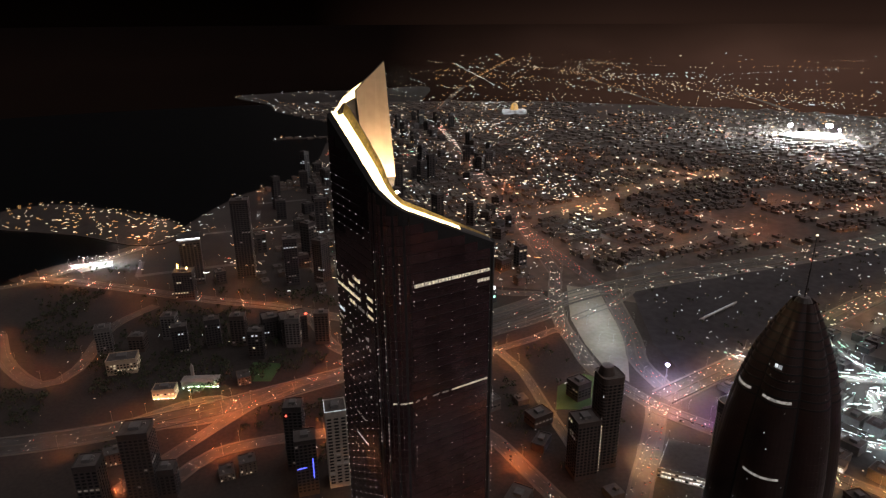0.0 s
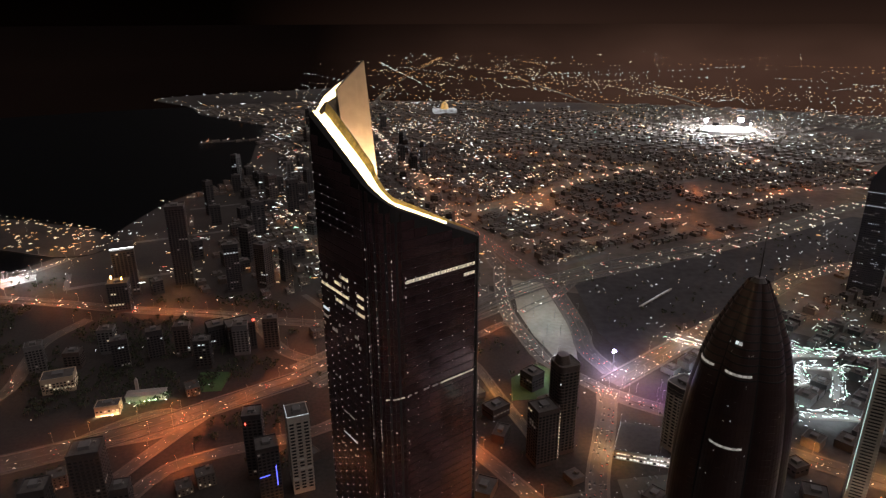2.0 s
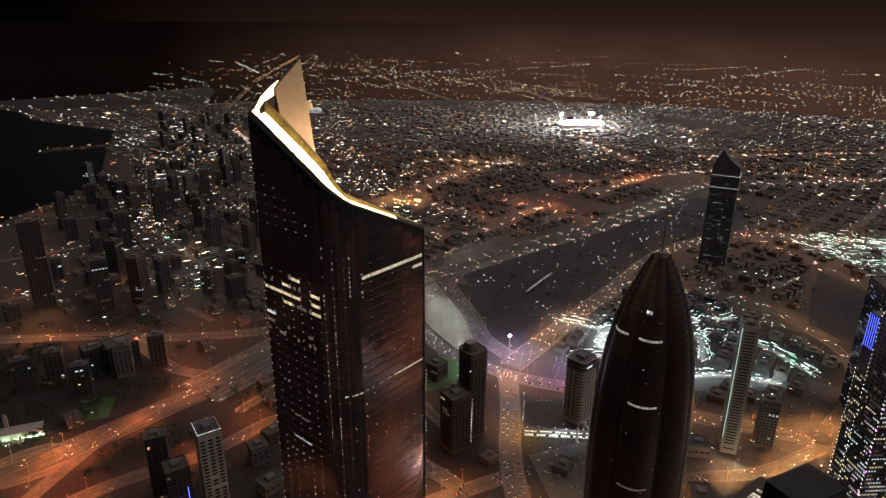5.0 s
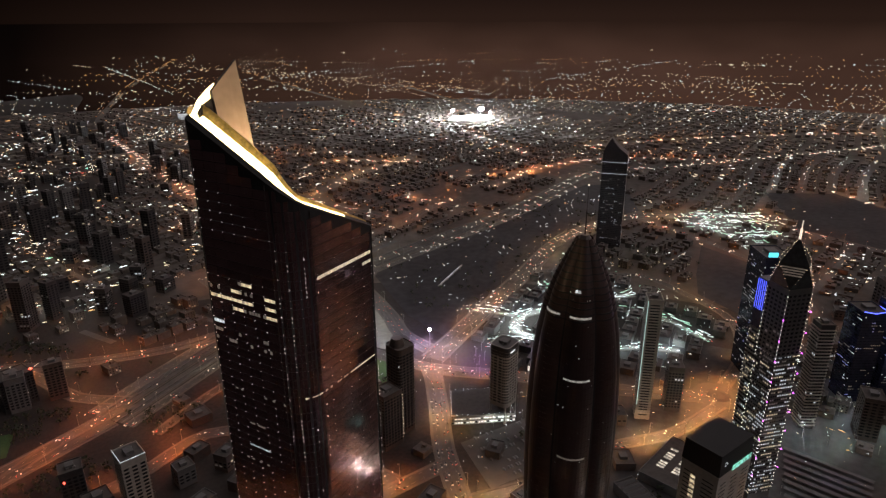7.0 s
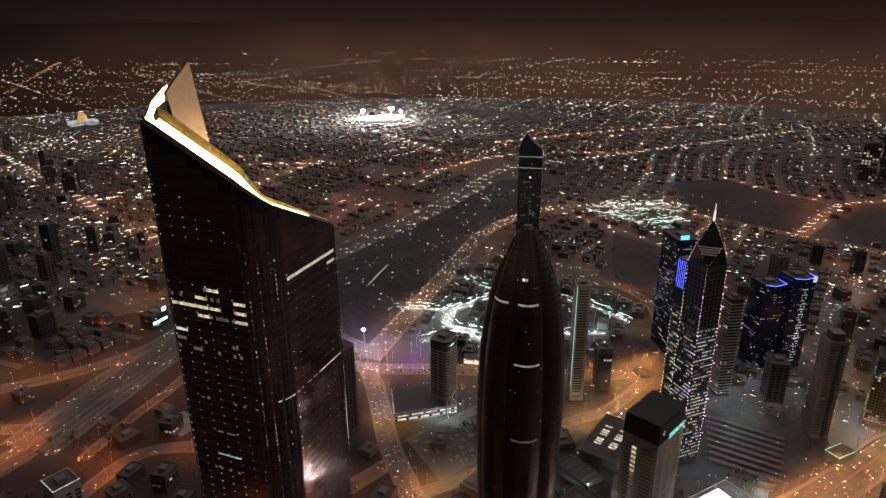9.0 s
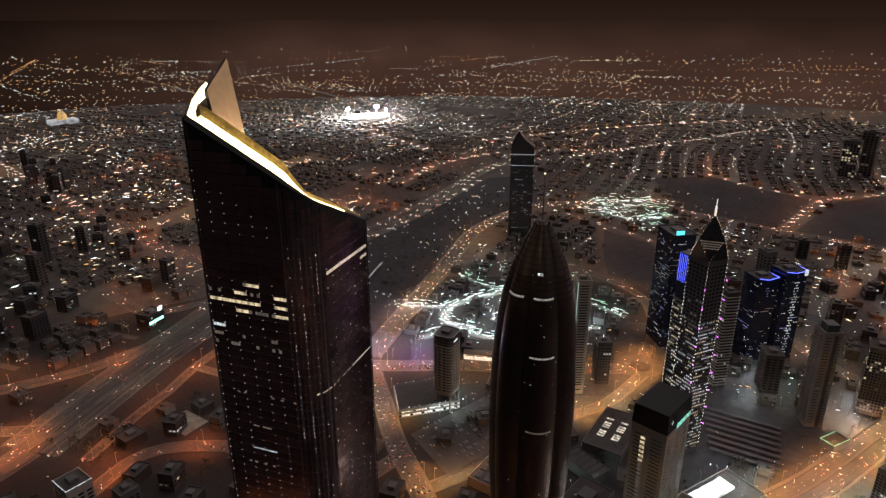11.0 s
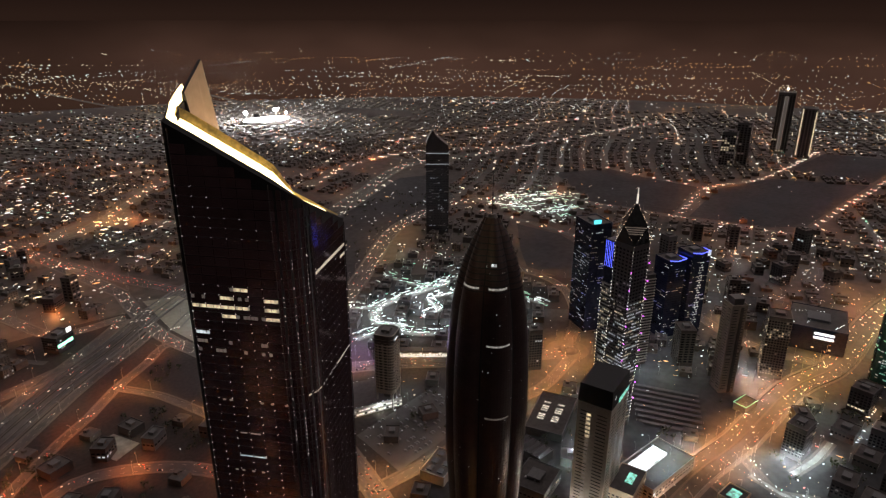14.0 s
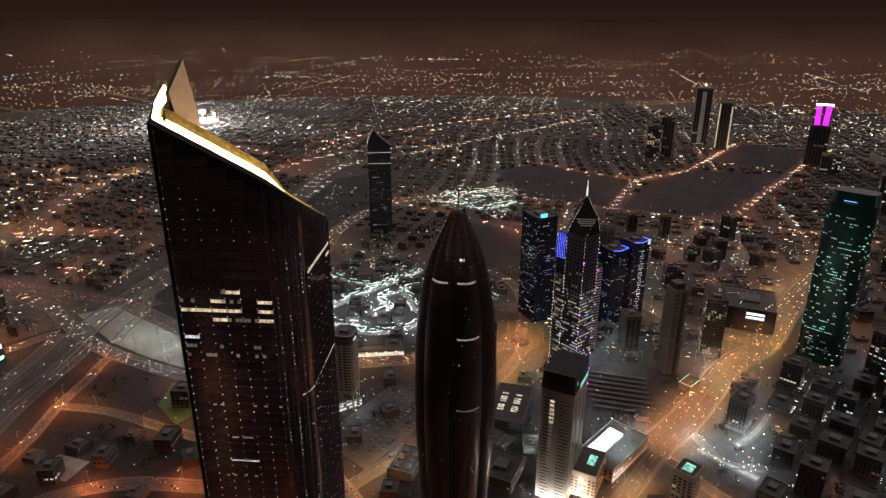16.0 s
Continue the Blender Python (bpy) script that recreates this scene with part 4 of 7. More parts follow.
dome = thing("pointed_tower", BX, BY, 0, "dark bronze-glass tower of rounded petals with a pointed top", "skyscraper")
N = LOBES * 12
s = Shape()
zs = [4.2 * k for k in range(71)]
for k in range(70):
    for i in range(N):
        a0, a1 = 6.283185 * i / N, 6.283185 * (i + 1) / N
        lowb, hib = 0.06, 4.14
        s.quad(bullet_at(zs[k] + lowb, a0, 0.12), bullet_at(zs[k] + lowb, a1, 0.12), bullet_at(zs[k] + hib, a1, 0.12), bullet_at(zs[k] + hib, a0, 0.12))
part("glass_petals", s, M_bronze, dome, kind="stuff")
s = Shape()
for k in range(58, 70):
    for i in range(N):
        a0, a1 = 6.283185 * i / N, 6.283185 * (i + 1) / N
        o = 0.35
        s.quad(bullet_at(zs[k] - 0.45, a0, o + 0.02), bullet_at(zs[k] - 0.45, a1, o + 0.02), bullet_at(zs[k] + 0.45, a1, o + 0.02), bullet_at(zs[k] + 0.45, a0, o + 0.02))
        if o:
            s.quad(bullet_at(zs[k] + 0.45, a0, o), bullet_at(zs[k] + 0.45, a1, o), bullet_at(zs[k] + 0.45, a1, -0.5), bullet_at(zs[k] + 0.45, a0, -0.5))
part("top_ring", s, M_mull, dome, kind="stuff")
for i in range(LOBES):
    q = Shape()
    a = 6.283185 * i / LOBES
    for z0, z1 in zip(zs, zs[1:]):
        if z1 < 285:
            q.quad(bullet_at(z0, a - 0.02, 0.3), bullet_at(z0, a + 0.02, 0.3), bullet_at(z1, a + 0.02, 0.3), bullet_at(z1, a - 0.02, 0.3))
    part("petal_seam", q, M_mull, dome)
toward = math.atan2(20 - BY, -100 - BX)
W_floor = glow("pale_lit_floor", (1.0, 0.93, 0.86), 0.24, mottle=0.5, scale=0.6)
brnd = random.Random(11)
for z, lobe in ((246, 0), (246, 1), (203, 0), (142, 0)):
    base = round(toward / (6.283185 / LOBES) - 0.5) + 0.5
    mid = (base - lobe) * 6.283185 / LOBES
    for i in range(6):
        q = Shape()
        a0, a1 = mid - 0.30 + 0.1 * i, mid - 0.30 + 0.1 * i + 0.096
        q.quad(bullet_at(z - 0.6, a0, 0.4), bullet_at(z - 0.6, a1, 0.4), bullet_at(z + 0.8, a1, 0.4), bullet_at(z + 0.8, a0, 0.4))
        part("lit_band", q, W_dim if z == 142 else W_floor, dome, "pale lit floor band")
q, q2 = Shape(), Shape()
for k in range(46):
    a, z = toward + brnd.uniform(-1.5, 1.5), 4.2 * brnd.randint(8, 62)
    t = q if brnd.random() < 0.6 else q2
    t.quad(bullet_at(z + 0.8, a, 0.2), bullet_at(z + 0.8, a + 0.016, 0.2), bullet_at(z + 1.5, a + 0.016, 0.2), bullet_at(z + 1.5, a, 0.2))
part("lit_window", q, W_dim, dome, kind="stuff")
part("lit_window", q2, W_white, dome, kind="stuff")
q = Shape()
for i in range(2):
    for j in range(1):
        a = toward - 0.12 + 0.10 * i
        z = 262 + 2.3 * j
        q.quad(bullet_at(z, a, 0.45), bullet_at(z, a + 0.085, 0.45), bullet_at(z + 1.9, a + 0.085, 0.45), bullet_at(z + 1.9, a, 0.45))
part("lit_window", q, W_white, dome, "pale lit rooms near the top", "stuff")
s = Shape()
s.prism([(BX + 4.4 * math.cos(radians(a)), BY + 4.4 * math.sin(radians(a))) for a in range(0, 360, 30)], 293.6, 296, [(BX + 2.6 * math.cos(radians(a)), BY + 2.6 * math.sin(radians(a))) for a in range(0, 360, 30)])
part("top_cap", s, M_dark, dome)
s = Shape()
s.tube((BX, BY, 295.8), (BX, BY, 312), 0.4, 8)
s.tube((BX, BY, 312), (BX, BY, 329), 0.22, 6)
part("mast", s, M_dark, dome)
s = Shape()
s.gem(BX, BY, 329.3, 0.7)
part("beacon", s, T_warm, dome, "lit mast beacon")

# ---- other towers ----
brand = random.Random(21)


def facade(poly, z0, z1, floor, bay, lit, kinds, dark, lits, hollow=0.55, rate=None):
    """Window panes over every wall of a footprint: unlit into dark, lit ones by kind."""
    n = len(poly)
    for i in range(n):
        (x0, y0), (x1, y1) = poly[i], poly[(i + 1) % n]
        k = math.hypot(x1 - x0, y1 - y0)
        m = max(1, int(k / bay))
        dx, dy = (x1 - x0) / k, (y1 - y0) / k
        ox, oy = dy * 0.12, -dx * 0.12
        for f in range(int((z1 - z0) / floor)):
            za, zb = z0 + floor * f + floor * (1 - hollow) / 2, z0 + floor * f + floor * (1 + hollow) / 2
            row = brand.random() < 0.08
            run, kind = 0, kinds[0]
            for b in range(m):
                a0, a1 = k * (b + 0.2) / m, k * (b + 0.8) / m
                q = [(x0 + dx * a0 + ox, y0 + dy * a0 + oy, za), (x0 + dx * a1 + ox, y0 + dy * a1 + oy, za), (x0 + dx * a1 + ox, y0 + dy * a1 + oy, zb), (x0 + dx * a0 + ox, y0 + dy * a0 + oy, zb)]
                p = (lit if not row else min(1, lit * 3 + 0.1)) * 0.5
                if run == 0 and brand.random() < p:
                    run, kind = brand.choice((1, 1, 1, 2, 2, 3, 5)), brand.choice(kinds)
                if run:
                    run -= 1
                    lits.setdefault(kind, Shape()).quad(*q)
                else:
                    dark.quad(*q)


LITMAT = {"cream": W_cream, "white": W_white, "dim": W_dim, "teal": W_teal, "blue": W_blue}


def tower(name, x, y, w, d, a, h, wall, label, floor=3.6, bay=4.0, lit=0.06, kinds=("dim", "dim", "cream"), radius=0.0, pane=None, plant=True, ledges=True, category="tower block", group="", crown=3.0, hollow=0.55, lift=0.0):
    t = thing(name, x, y, 0, label, category, group)
    poly = rounded(x, y, w, d, a, radius) if radius else rect(x, y, w, d, a)
    s = Shape()
    s.prism(poly, lift, h, bottom=True)
    part("wall", s, wall, t)
    dark, lits = Shape(), {}
    facade(poly, lift + 4.5, h - crown, floor, bay, lit, kinds, dark, lits, hollow)
    part("window_pane", dark, pane or M_pane, t, kind="stuff")
    for k, q in lits.items():
        part("lit_window", q, LITMAT[k], t, "lit windows", "stuff")
    if ledges:
        q = Shape()
        big = rounded(x, y, w + 0.7, d + 0.7, a, radius + 0.3) if radius else rect(x, y, w + 0.7, d + 0.7, a)
        for f in range(1, int((h - crown - lift - 4.5) / floor) + 1):
            q.prism(big, lift + 4.5 + floor * f - 0.16, lift + 4.5 + floor * f + 0.16)
        part("floor_ledge", q, wall, t, kind="stuff")
    out, inn = (rounded(x, y, w + 0.4, d + 0.4, a, radius + 0.2), rounded(x, y, w - 1.0, d - 1.0, a, max(radius - 0.5, 0.3))) if radius else (rect(x, y, w + 0.4, d + 0.4, a), rect(x, y, w - 1, d - 1, a))
    q = Shape()
    m = len(out)
    q.v = [(*p, z) for pp, z in ((out, h - 0.6), (out, h + 1.1), (inn, h + 1.1), (inn, h + 0.02)) for p in pp]
    for r in range(3):
        q.f += [(r * m + i, r * m + (i + 1) % m, (r + 1) * m + (i + 1) % m, (r + 1) * m + i) for i in range(m)]
    part("parapet", q, wall, t)
    q = Shape()
    q.prism(inn, h + 0.01, h + 0.06)
    part("roof", q, M_roof, t)
    if plant:
        q = Shape()
        q.box(x, y, h + 0.05, h + 3.4, w * 0.35, d * 0.4, a)
        part("roof_plant", q, M_grey, t)
        for k in range(0 if category == "building" else 1 if group else 3):
            q = Shape()
            px, py = x + brand.uniform(-0.3, 0.3) * w * 0.8, y + brand.uniform(-0.3, 0.3) * d * 0.8
            q.box(px, py, h + 0.05, h + 1.6, 2.4, 1.8, a)
            part("roof_unit", q, M_metal, t)
    for px, py in poly[::2]:
        take(px, py, 8)
    take_poly(poly)
    take(x, y, min(w, d) / 2)
    return t


def tubes(t, name, mat, segs, r, label=""):
    q = Shape()
    for a, b in segs:
        q.tube(a, b, r, 5)
    return part(name, q, mat, t, label)


def at(x, y, a, p, q, z):
    c, s_ = math.cos(radians(a)), math.sin(radians(a))
    return (x + c * p - s_ * q, y + s_ * p + c * q, z)

# far dark tower with a slanted blade top
t = tower("blade_tower", 772, 895, 40, 46, 43, 176, M_dark, "dark navy glass tower with a curved sail-shaped pointed top", lit=0.10, kinds=("dim", "dim", "white"), plant=False, pane=M_pane, ledges=False, bay=3.0, hollow=0.22)
sail = [(23, 176.5), (22.6, 188), (20, 198), (15, 208), (9.5, 216.5), (8, 216.5), (3, 208), (-6, 199), (-15, 192), (-22, 187), (-23, 176.5)]
s = Shape()
k = len(sail)
s.v = [at(772, 895, 43, -20 + 0.12 * (z - 176), q_, z) for q_, z in sail] + [at(772, 895, 43, 20 - 0.3 * (z - 176), q_, z) for q_, z in sail]
s.f = [tuple(range(k)), tuple(range(2 * k - 1, k - 1, -1))] + [(i, i + k, (i + 1) % k + k, (i + 1) % k) for i in range(k)]
part("sail_top", s, M_dark, t, "dark curved sail top")
tubes(t, "light_band", W_white, [(at(772, 895, 43, -20.4, -23.4, z), at(772, 895, 43, -20.4, 23.4, z)) for z in (172, 150)] + [(at(772, 895, 43, -20.4, -23.4, 172), at(772, 895, 43, 20.4, -23.4, 172))], 0.35, "pale lit floor line")

# twin-winged tower with the diamond head
DX, DY, DA = 405.0, 294.5, 75.0
t = thing("diamond_tower", DX, DY, 0, "stone and glass tower with a light-edged diamond head and spire", "skyscraper")
corner = [at(DX, DY, DA, 16.5 * math.cos(radians(a)), 16.5 * math.sin(radians(a)), 0)[:2] for a in (45, 135, 225, 315)]
s = Shape()
s.prism(corner, 0, 217)
part("core", s, M_dark, t)
mids = [at(DX, DY, DA, 15.5 * math.cos(radians(a)), 15.5 * math.sin(radians(a)), 0)[:2] for a in (90, 180, 270, 360)]
s = Shape()
s.v = [(*p, 217) for p in corner] + [(*p, 238) for p in mids] + [(DX, DY, 258)]
for i in range(4):
    s.f += [(i, (i + 1) % 4, 4 + i), ((i + 1) % 4, 4 + (i + 1) % 4, 4 + i), (4 + i, 4 + (i + 1) % 4, 8)]
part("diamond_head", s, M_pane, t)
dots = Shape()
for i in range(4):
    c0, m0, m1 = Vector((*corner[(i + 1) % 4], 217)), Vector((*mids[i], 238)), Vector((*mids[(i + 1) % 4], 238))
    for p, q in ((c0, m0), (c0, m1), (Vector((DX, DY, 258)), m0)):
        for k in range(8):
            v = p.lerp(q, k / 7)
            o = (v - Vector((DX, DY, v.z)))
            v = v + (o.normalized() * 0.5 if o.length > 0.1 else Vector((0, 0, 0.5)))
            dots.gem(*v, 0.2)
part("edge_light", dots, T_warm, t, "small lights along the diamond edges", "stuff")
for i in (1, 2):
    s = Shape()
    c0, m0, m1 = Vector((*corner[i], 217)), Vector((*mids[i - 1], 238)), Vector((*mids[i], 238))
    for k in range(4):
        f0, f1 = 0.55 + 0.1 * k, 0.60 + 0.1 * k
        o = (c0 - Vector((DX, DY, 217))).normalized() * 0.25
        s.quad(*[tuple(v + o) for v in (c0.lerp(m0, f0), c0.lerp(m1, f0), c0.lerp(m1, f1), c0.lerp(m0, f1))])
    part("head_gallery", s, W_dim, t, "dimly lit gallery")
s = Shape()
s.tube((DX, DY, 257), (DX, DY, 266), 1.0, 8)
s.tube((DX, DY, 266), (DX, DY, 273), 0.4, 6)
# Floodlight on the spire is painted as its own emission
part("spire", s, glow("spire_glow", (1, 0.9, 0.75), 0.9), t, "white spire with its floodlighting painted on as glow")
dark, lits = Shape(), {}
facade(corner, 6, 158, 3.9, 2.2, 0.75, ("white", "cream", "white", "dim"), dark, lits, 0.36)
facade(corner, 150, 215, 3.9, 4.0, 0.05, ("dim",), dark, lits, 0.5)
part("window_pane", dark, M_pane, t, kind="stuff")
for k, q in lits.items():
    part("lit_window", q, LITMAT[k], t, "rows of lit windows", "stuff")
dots = Shape()
for k in range(9):
    for c in (0, 1, 2):
        dots.gem(*at(DX, DY, DA, 18.6 * math.cos(radians(135 + 90 * c)), 18.6 * math.sin(radians(135 + 90 * c)), 30 + 20 * k + 5 * c), 0.8)
part("violet_lamp", dots, T_violet, t, "small violet facade lamps", "stuff")
for p_, q_, w_, d_, hh, lt in ((20, -2, 14, 22, 168, 0.5),):
    wx, wy, _z = at(DX, DY, DA, p_, q_, 0)
    s = Shape()
    wing = rect(wx, wy, w_, d_, DA)
    s.prism(wing, 0, hh)
    wing_ob = part("side_wing", s, M_grey if p_ < 0 else M_dark, t)
    dark, lits = Shape(), {}
    facade(wing, 5, hh - 3, 3.9, 2.6, lt, ("white", "cream", "dim"), dark, lits, 0.4)
    part("window_pane", dark, M_pane, wing_ob, kind="stuff")
    for k, q in lits.items():
        part("lit_window", q, LITMAT[k], wing_ob, "lit windows", "stuff")
    q = Shape()
    for f in range(int(hh / 3.9)):
        q.prism(rect(wx, wy, w_ + 1.6, d_ + 1.6, DA), 5 + 3.9 * f - 0.5, 5 + 3.9 * f + 0.5, bottom=True)
    part("balcony_slab", q, M_pale if p_ < 0 else M_grey, wing_ob, "pale projecting floor slabs", "stuff")
# strings of small lights up the corners
ticks = Shape()
for c in corner[:3]:
    for k in range(52):
        if k % 13 != 7:
            ticks.gem(DX + (c[0] - DX) * 1.03, DY + (c[1] - DY) * 1.03, 12 + 3.9 * k, 0.28, 0.5)
for p_, q_ in ((27.6, 9.4), (13.2, 9.4), (27.6, -13.4)):
    for k in range(40):
        ticks.gem(*at(DX, DY, DA, p_, q_, 10 + 3.9 * k), 0.26, 0.45)
part("corner_light", ticks, T_head, t, "strings of small lights up the corners", "stuff")
take(DX, DY, 40)
tubes(t, "blue_tube", T_blue, [(at(DX, DY, DA, 14.6 + 2.3 * k, 11.6, 186), at(DX, DY, DA, 14.6 + 2.3 * k, 11.6, 214)) for k in range(5)], 0.17, "tall blue light tubes")
s = Shape()
s.box(*at(DX, DY, DA, 19, 0, 0)[:2], 168, 215, 12, 22, DA)
part("wing_tower", s, M_blueglass, t)

# glass tower with cyan sign
t = tower("glass_tower", 602, 443, 44, 32, 60, 162, M_blueglass, "blue-black glass tower speckled with lit windows and a cyan sign", lit=0.2, kinds=("white", "dim", "dim", "blue"), bay=2.2, hollow=0.3, pane=M_blueglass, ledges=False)
s = Shape()
s.box(*at(602, 443, 60, -22.4, 8, 0)[:2], 163.5, 169, 0.6, 11, 60)
part("roof_sign", s, T_cyan, t, "glowing cyan roof sign")
# blue-edged towers
for x, y, w, d, hh, off in ((652, 347, 30, 28, 116, 0), (682, 327, 30, 30, 124, 1)):
    t = tower("blue_lit_tower", x, y, w, d, 62, hh, M_blueglass, "dark tower with zigzag blue light tubes along its roof edge", lit=0.09, kinds=("blue", "dim", "white", "dim"), bay=2.2, hollow=0.3, pane=M_blueglass, group="blue-lit towers")
    z = hh + 1.8
    tubes(t, "blue_tube", T_blue, [(at(x, y, 62, -w / 2 - 0.5, d / 2, z), at(x, y, 62, -w / 2 - 0.5, 0, z - 2.5)), (at(x, y, 62, -w / 2 - 0.5, 0, z - 2.5), at(x, y, 62, -w / 2 - 0.5, -d / 2, z)), (at(x, y, 62, -w / 2 - 0.5, -d / 2, z), at(x, y, 62, w / 2, -d / 2 - 0.5, z - 2))], 0.5, "blue light tube")
s = Shape()
s.box(*at(682, 327, 62, -15.6, -13, 0)[:2], 119, 127, 0.5, 5, 62)
part("roof_sign", s, W_white, t, "pale square roof sign")

s = Shape()
for k in range(26):
    for g in range(3):
        if (k * 5 + g * 3) % 7 > 1:
            z, q_ = 14 + 3.8 * k, -6 + 2.4 * g
            s.quad(at(682, 327, 62, -15.25, q_ + 1.9, z), at(682, 327, 62, -15.25, q_, z), at(682, 327, 62, -15.25, q_, z + 1.3), at(682, 327, 62, -15.25, q_ + 1.9, z + 1.3))
part("stair_window", s, W_white, t, "lit column of stair windows", "stuff")

# slim slab, rounded block on a podium, brown twin tower
t = tower("slim_slab_tower", 404, 437, 19, 16, 52, 148, M_pale, "slim pale concrete slab tower with one light-lined edge", lit=0.02, kinds=("dim",), floor=3.4, bay=9.0, hollow=0.4)
tubes(t, "edge_tube", glow("cool_edge_light", (0.7, 1.0, 0.9), 0.7), [(at(404, 437, 52, -10, 7.6, 20), at(404, 437, 52, -10, 7.6, 147))], 0.3, "pale green light line down one edge")
t = tower("rounded_block", 262, 510, 27, 24, 25, 96, M_pale, "grey round-cornered office block on stilts", lit=0.02, kinds=("dim",), radius=6, bay=5.0, hollow=0.5, lift=22)
for p_ in (-11, 0, 11):
    for q_ in (-9.5, 9.5):
        s = Shape()
        s.box(*at(262, 510, 25, p_, q_, 0)[:2], 0, 22, 1.6, 1.6, 25)
        part("stilt", s, M_pale, t)
s = Shape()
s.box(262, 510, 0, 22, 9, 8, 25)
part("lift_core", s, M_grey, t)
s = Shape()
s.prism(rounded(262, 510, 27.6, 24.6, 25, 6.3), 86, 96.3)
part("dark_top_band", s, M_dark, t, "dark band round the top floors")
s = Shape()
for p_ in (-15, -5, 5, 15):
    s.gem(*at(262, 510, 25, p_, -14, 3.4), 0.5)
part("foot_lamp", s, T_white, t, "white lamps round the stilts", "stuff")
tubes(t, "roof_sign", W_white, [(at(262, 510, 25, -9, -13, 91), at(262, 510, 25, 0, -13, 91))], 0.8, "pale lit roof sign")
hall = thing("market_hall", 245, 535, 0, "low dark-roofed hall with a bright lit front", "hall")
s = Shape()
pod = [(203, 524), (270, 496), (284, 548), (228, 570)]
s.prism(pod, 0, 11)
part("wall", s, M_pale, hall)
s = Shape()
s.prism([(p[0] * 0.98 + 4.9, p[1] * 0.98 + 10.7) for p in pod], 11, 11.8)
part("roof", s, M_roof, hall)
shop = glow("shop_front", (1.0, 0.93, 0.8), 0.8, True, 0.8, 0.5)
for i in range(22):
    a0, a1 = i / 22 + 0.004, (i + 1) / 22 - 0.006
    s = Shape()
    s.prism([(203 + 67 * a0, 524 - 28 * a0), (203 + 67 * a0 - 0.2, 524 - 28 * a0 - 0.5), (203 + 67 * a1 - 0.2, 524 - 28 * a1 - 0.5), (203 + 67 * a1, 524 - 28 * a1)], 1.6, 3.4)
    part("shop_front", s, shop if i % 4 else M_pane, hall, "bright lit shop front" if i % 4 else "dark shop front")
    s = Shape()
    s.prism([(203 + 67 * a0, 524 - 28 * a0), (203 + 67 * a0 - 0.2, 524 - 28 * a0 - 0.5), (203 + 67 * a1 - 0.2, 524 - 28 * a1 - 0.5), (203 + 67 * a1, 524 - 28 * a1)], 6.6, 7.6, bottom=True)
    part("upper_window", s, shop if i % 5 else M_pane, hall, "lit upper window strip")
take_poly(pod)
s = Shape()
for (x0, y0), (x1, y1) in zip(pod, pod[1:] + pod[:1]):
    for k in range(12):
        if (k * 7) % 5:
            s.gem(x0 + (x1 - x0) * k / 12, y0 + (y1 - y0) * k / 12, 12.3, 0.28)
part("roof_edge_light", s, T_white, hall, "white lamps along the roof edge", "stuff")
t = tower("brown_tower", 153, 548, 24, 24, 15, 104, M_brown, "brown stone apartment tower with a rounded top", lit=0.03, radius=5, kinds=("dim", "white"), plant=False)
s = Shape()
s.prism(rounded(150, 548, 15, 15, 15, 5), 104, 113, rounded(150, 548, 11, 11, 15, 4))
part("round_top", s, M_brown, t)
t = tower("brown_tower", 128, 530, 24, 22, 15, 66, M_brown, "lower brown stone apartment tower", lit=0.03, kinds=("dim", "cream"))
s = Shape()
for k in range(14):
    s.gem(*at(128, 530, 15, 12.4, -11.4, 8 + 4 * k), 0.4)
part("edge_light", s, T_warm, t, "lights down one edge", "stuff")

# pale tower with black roof cap, hotel block with pool, white roofed hall
PX, PY, PA = 278.0, 249.0, 8.0
t = tower("pale_tower", PX, PY, 44, 30, PA, 118, M_pale, "pale stone tower with a black roof cap, lit from its foot", lit=0.0, bay=14, hollow=0.25, plant=False, ledges=False)
s = Shape()
s.prism(rect(PX, PY, 44.6, 30.6, PA), 119.5, 137, rect(PX, PY, 43, 29, PA))
part("roof_cap", s, M_mull, t, "black glazed roof cap")
s = Shape()
for k in range(24):
    z = 6 + 4.4 * k
    s.quad(at(PX, PY, PA, -22.3, 6, z), at(PX, PY, PA, -22.3, 2.5, z), at(PX, PY, PA, -22.3, 2.5, z + 2.2), at(PX, PY, PA, -22.3, 6, z + 2.2))
part("stair_window", s, W_dim, t, "column of stair windows", "stuff")
s = Shape()
for k in range(18, 24):
    z = 6 + 4.4 * k
    s.quad(at(PX, PY, PA, -22.35, 6.2, z), at(PX, PY, PA, -22.35, 2.3, z), at(PX, PY, PA, -22.35, 2.3, z + 2.4), at(PX, PY, PA, -22.35, 6.2, z + 2.4))
part("stair_window", s, W_cream, t, "brightly lit stair windows", "stuff")
s = Shape()
for k in range(16):
    a0, a1 = radians(22.5 * k), radians(22.5 * (k + 1))
    for r0, r1 in ((1.2, 1.8),):
        c = [at(PX, PY, PA, -16 + r * math.cos(a), -15.6, 129 + r * math.sin(a)) for r, a in ((r0, a0), (r1, a0), (r1, a1), (r0, a1))]
        s.quad(*c)
part("round_sign", s, W_white, t, "round pale sign")
s = Shape()
s.quad(at(PX, PY, PA, -6, -15.7, 118.5), at(PX, PY, PA, 20, -15.7, 118.5), at(PX, PY, PA, 20, -15.7, 123), at(PX, PY, PA, -6, -15.7, 123))
part("lit_terrace", s, W_teal, t, "teal lit terrace window")
foot = Shape()
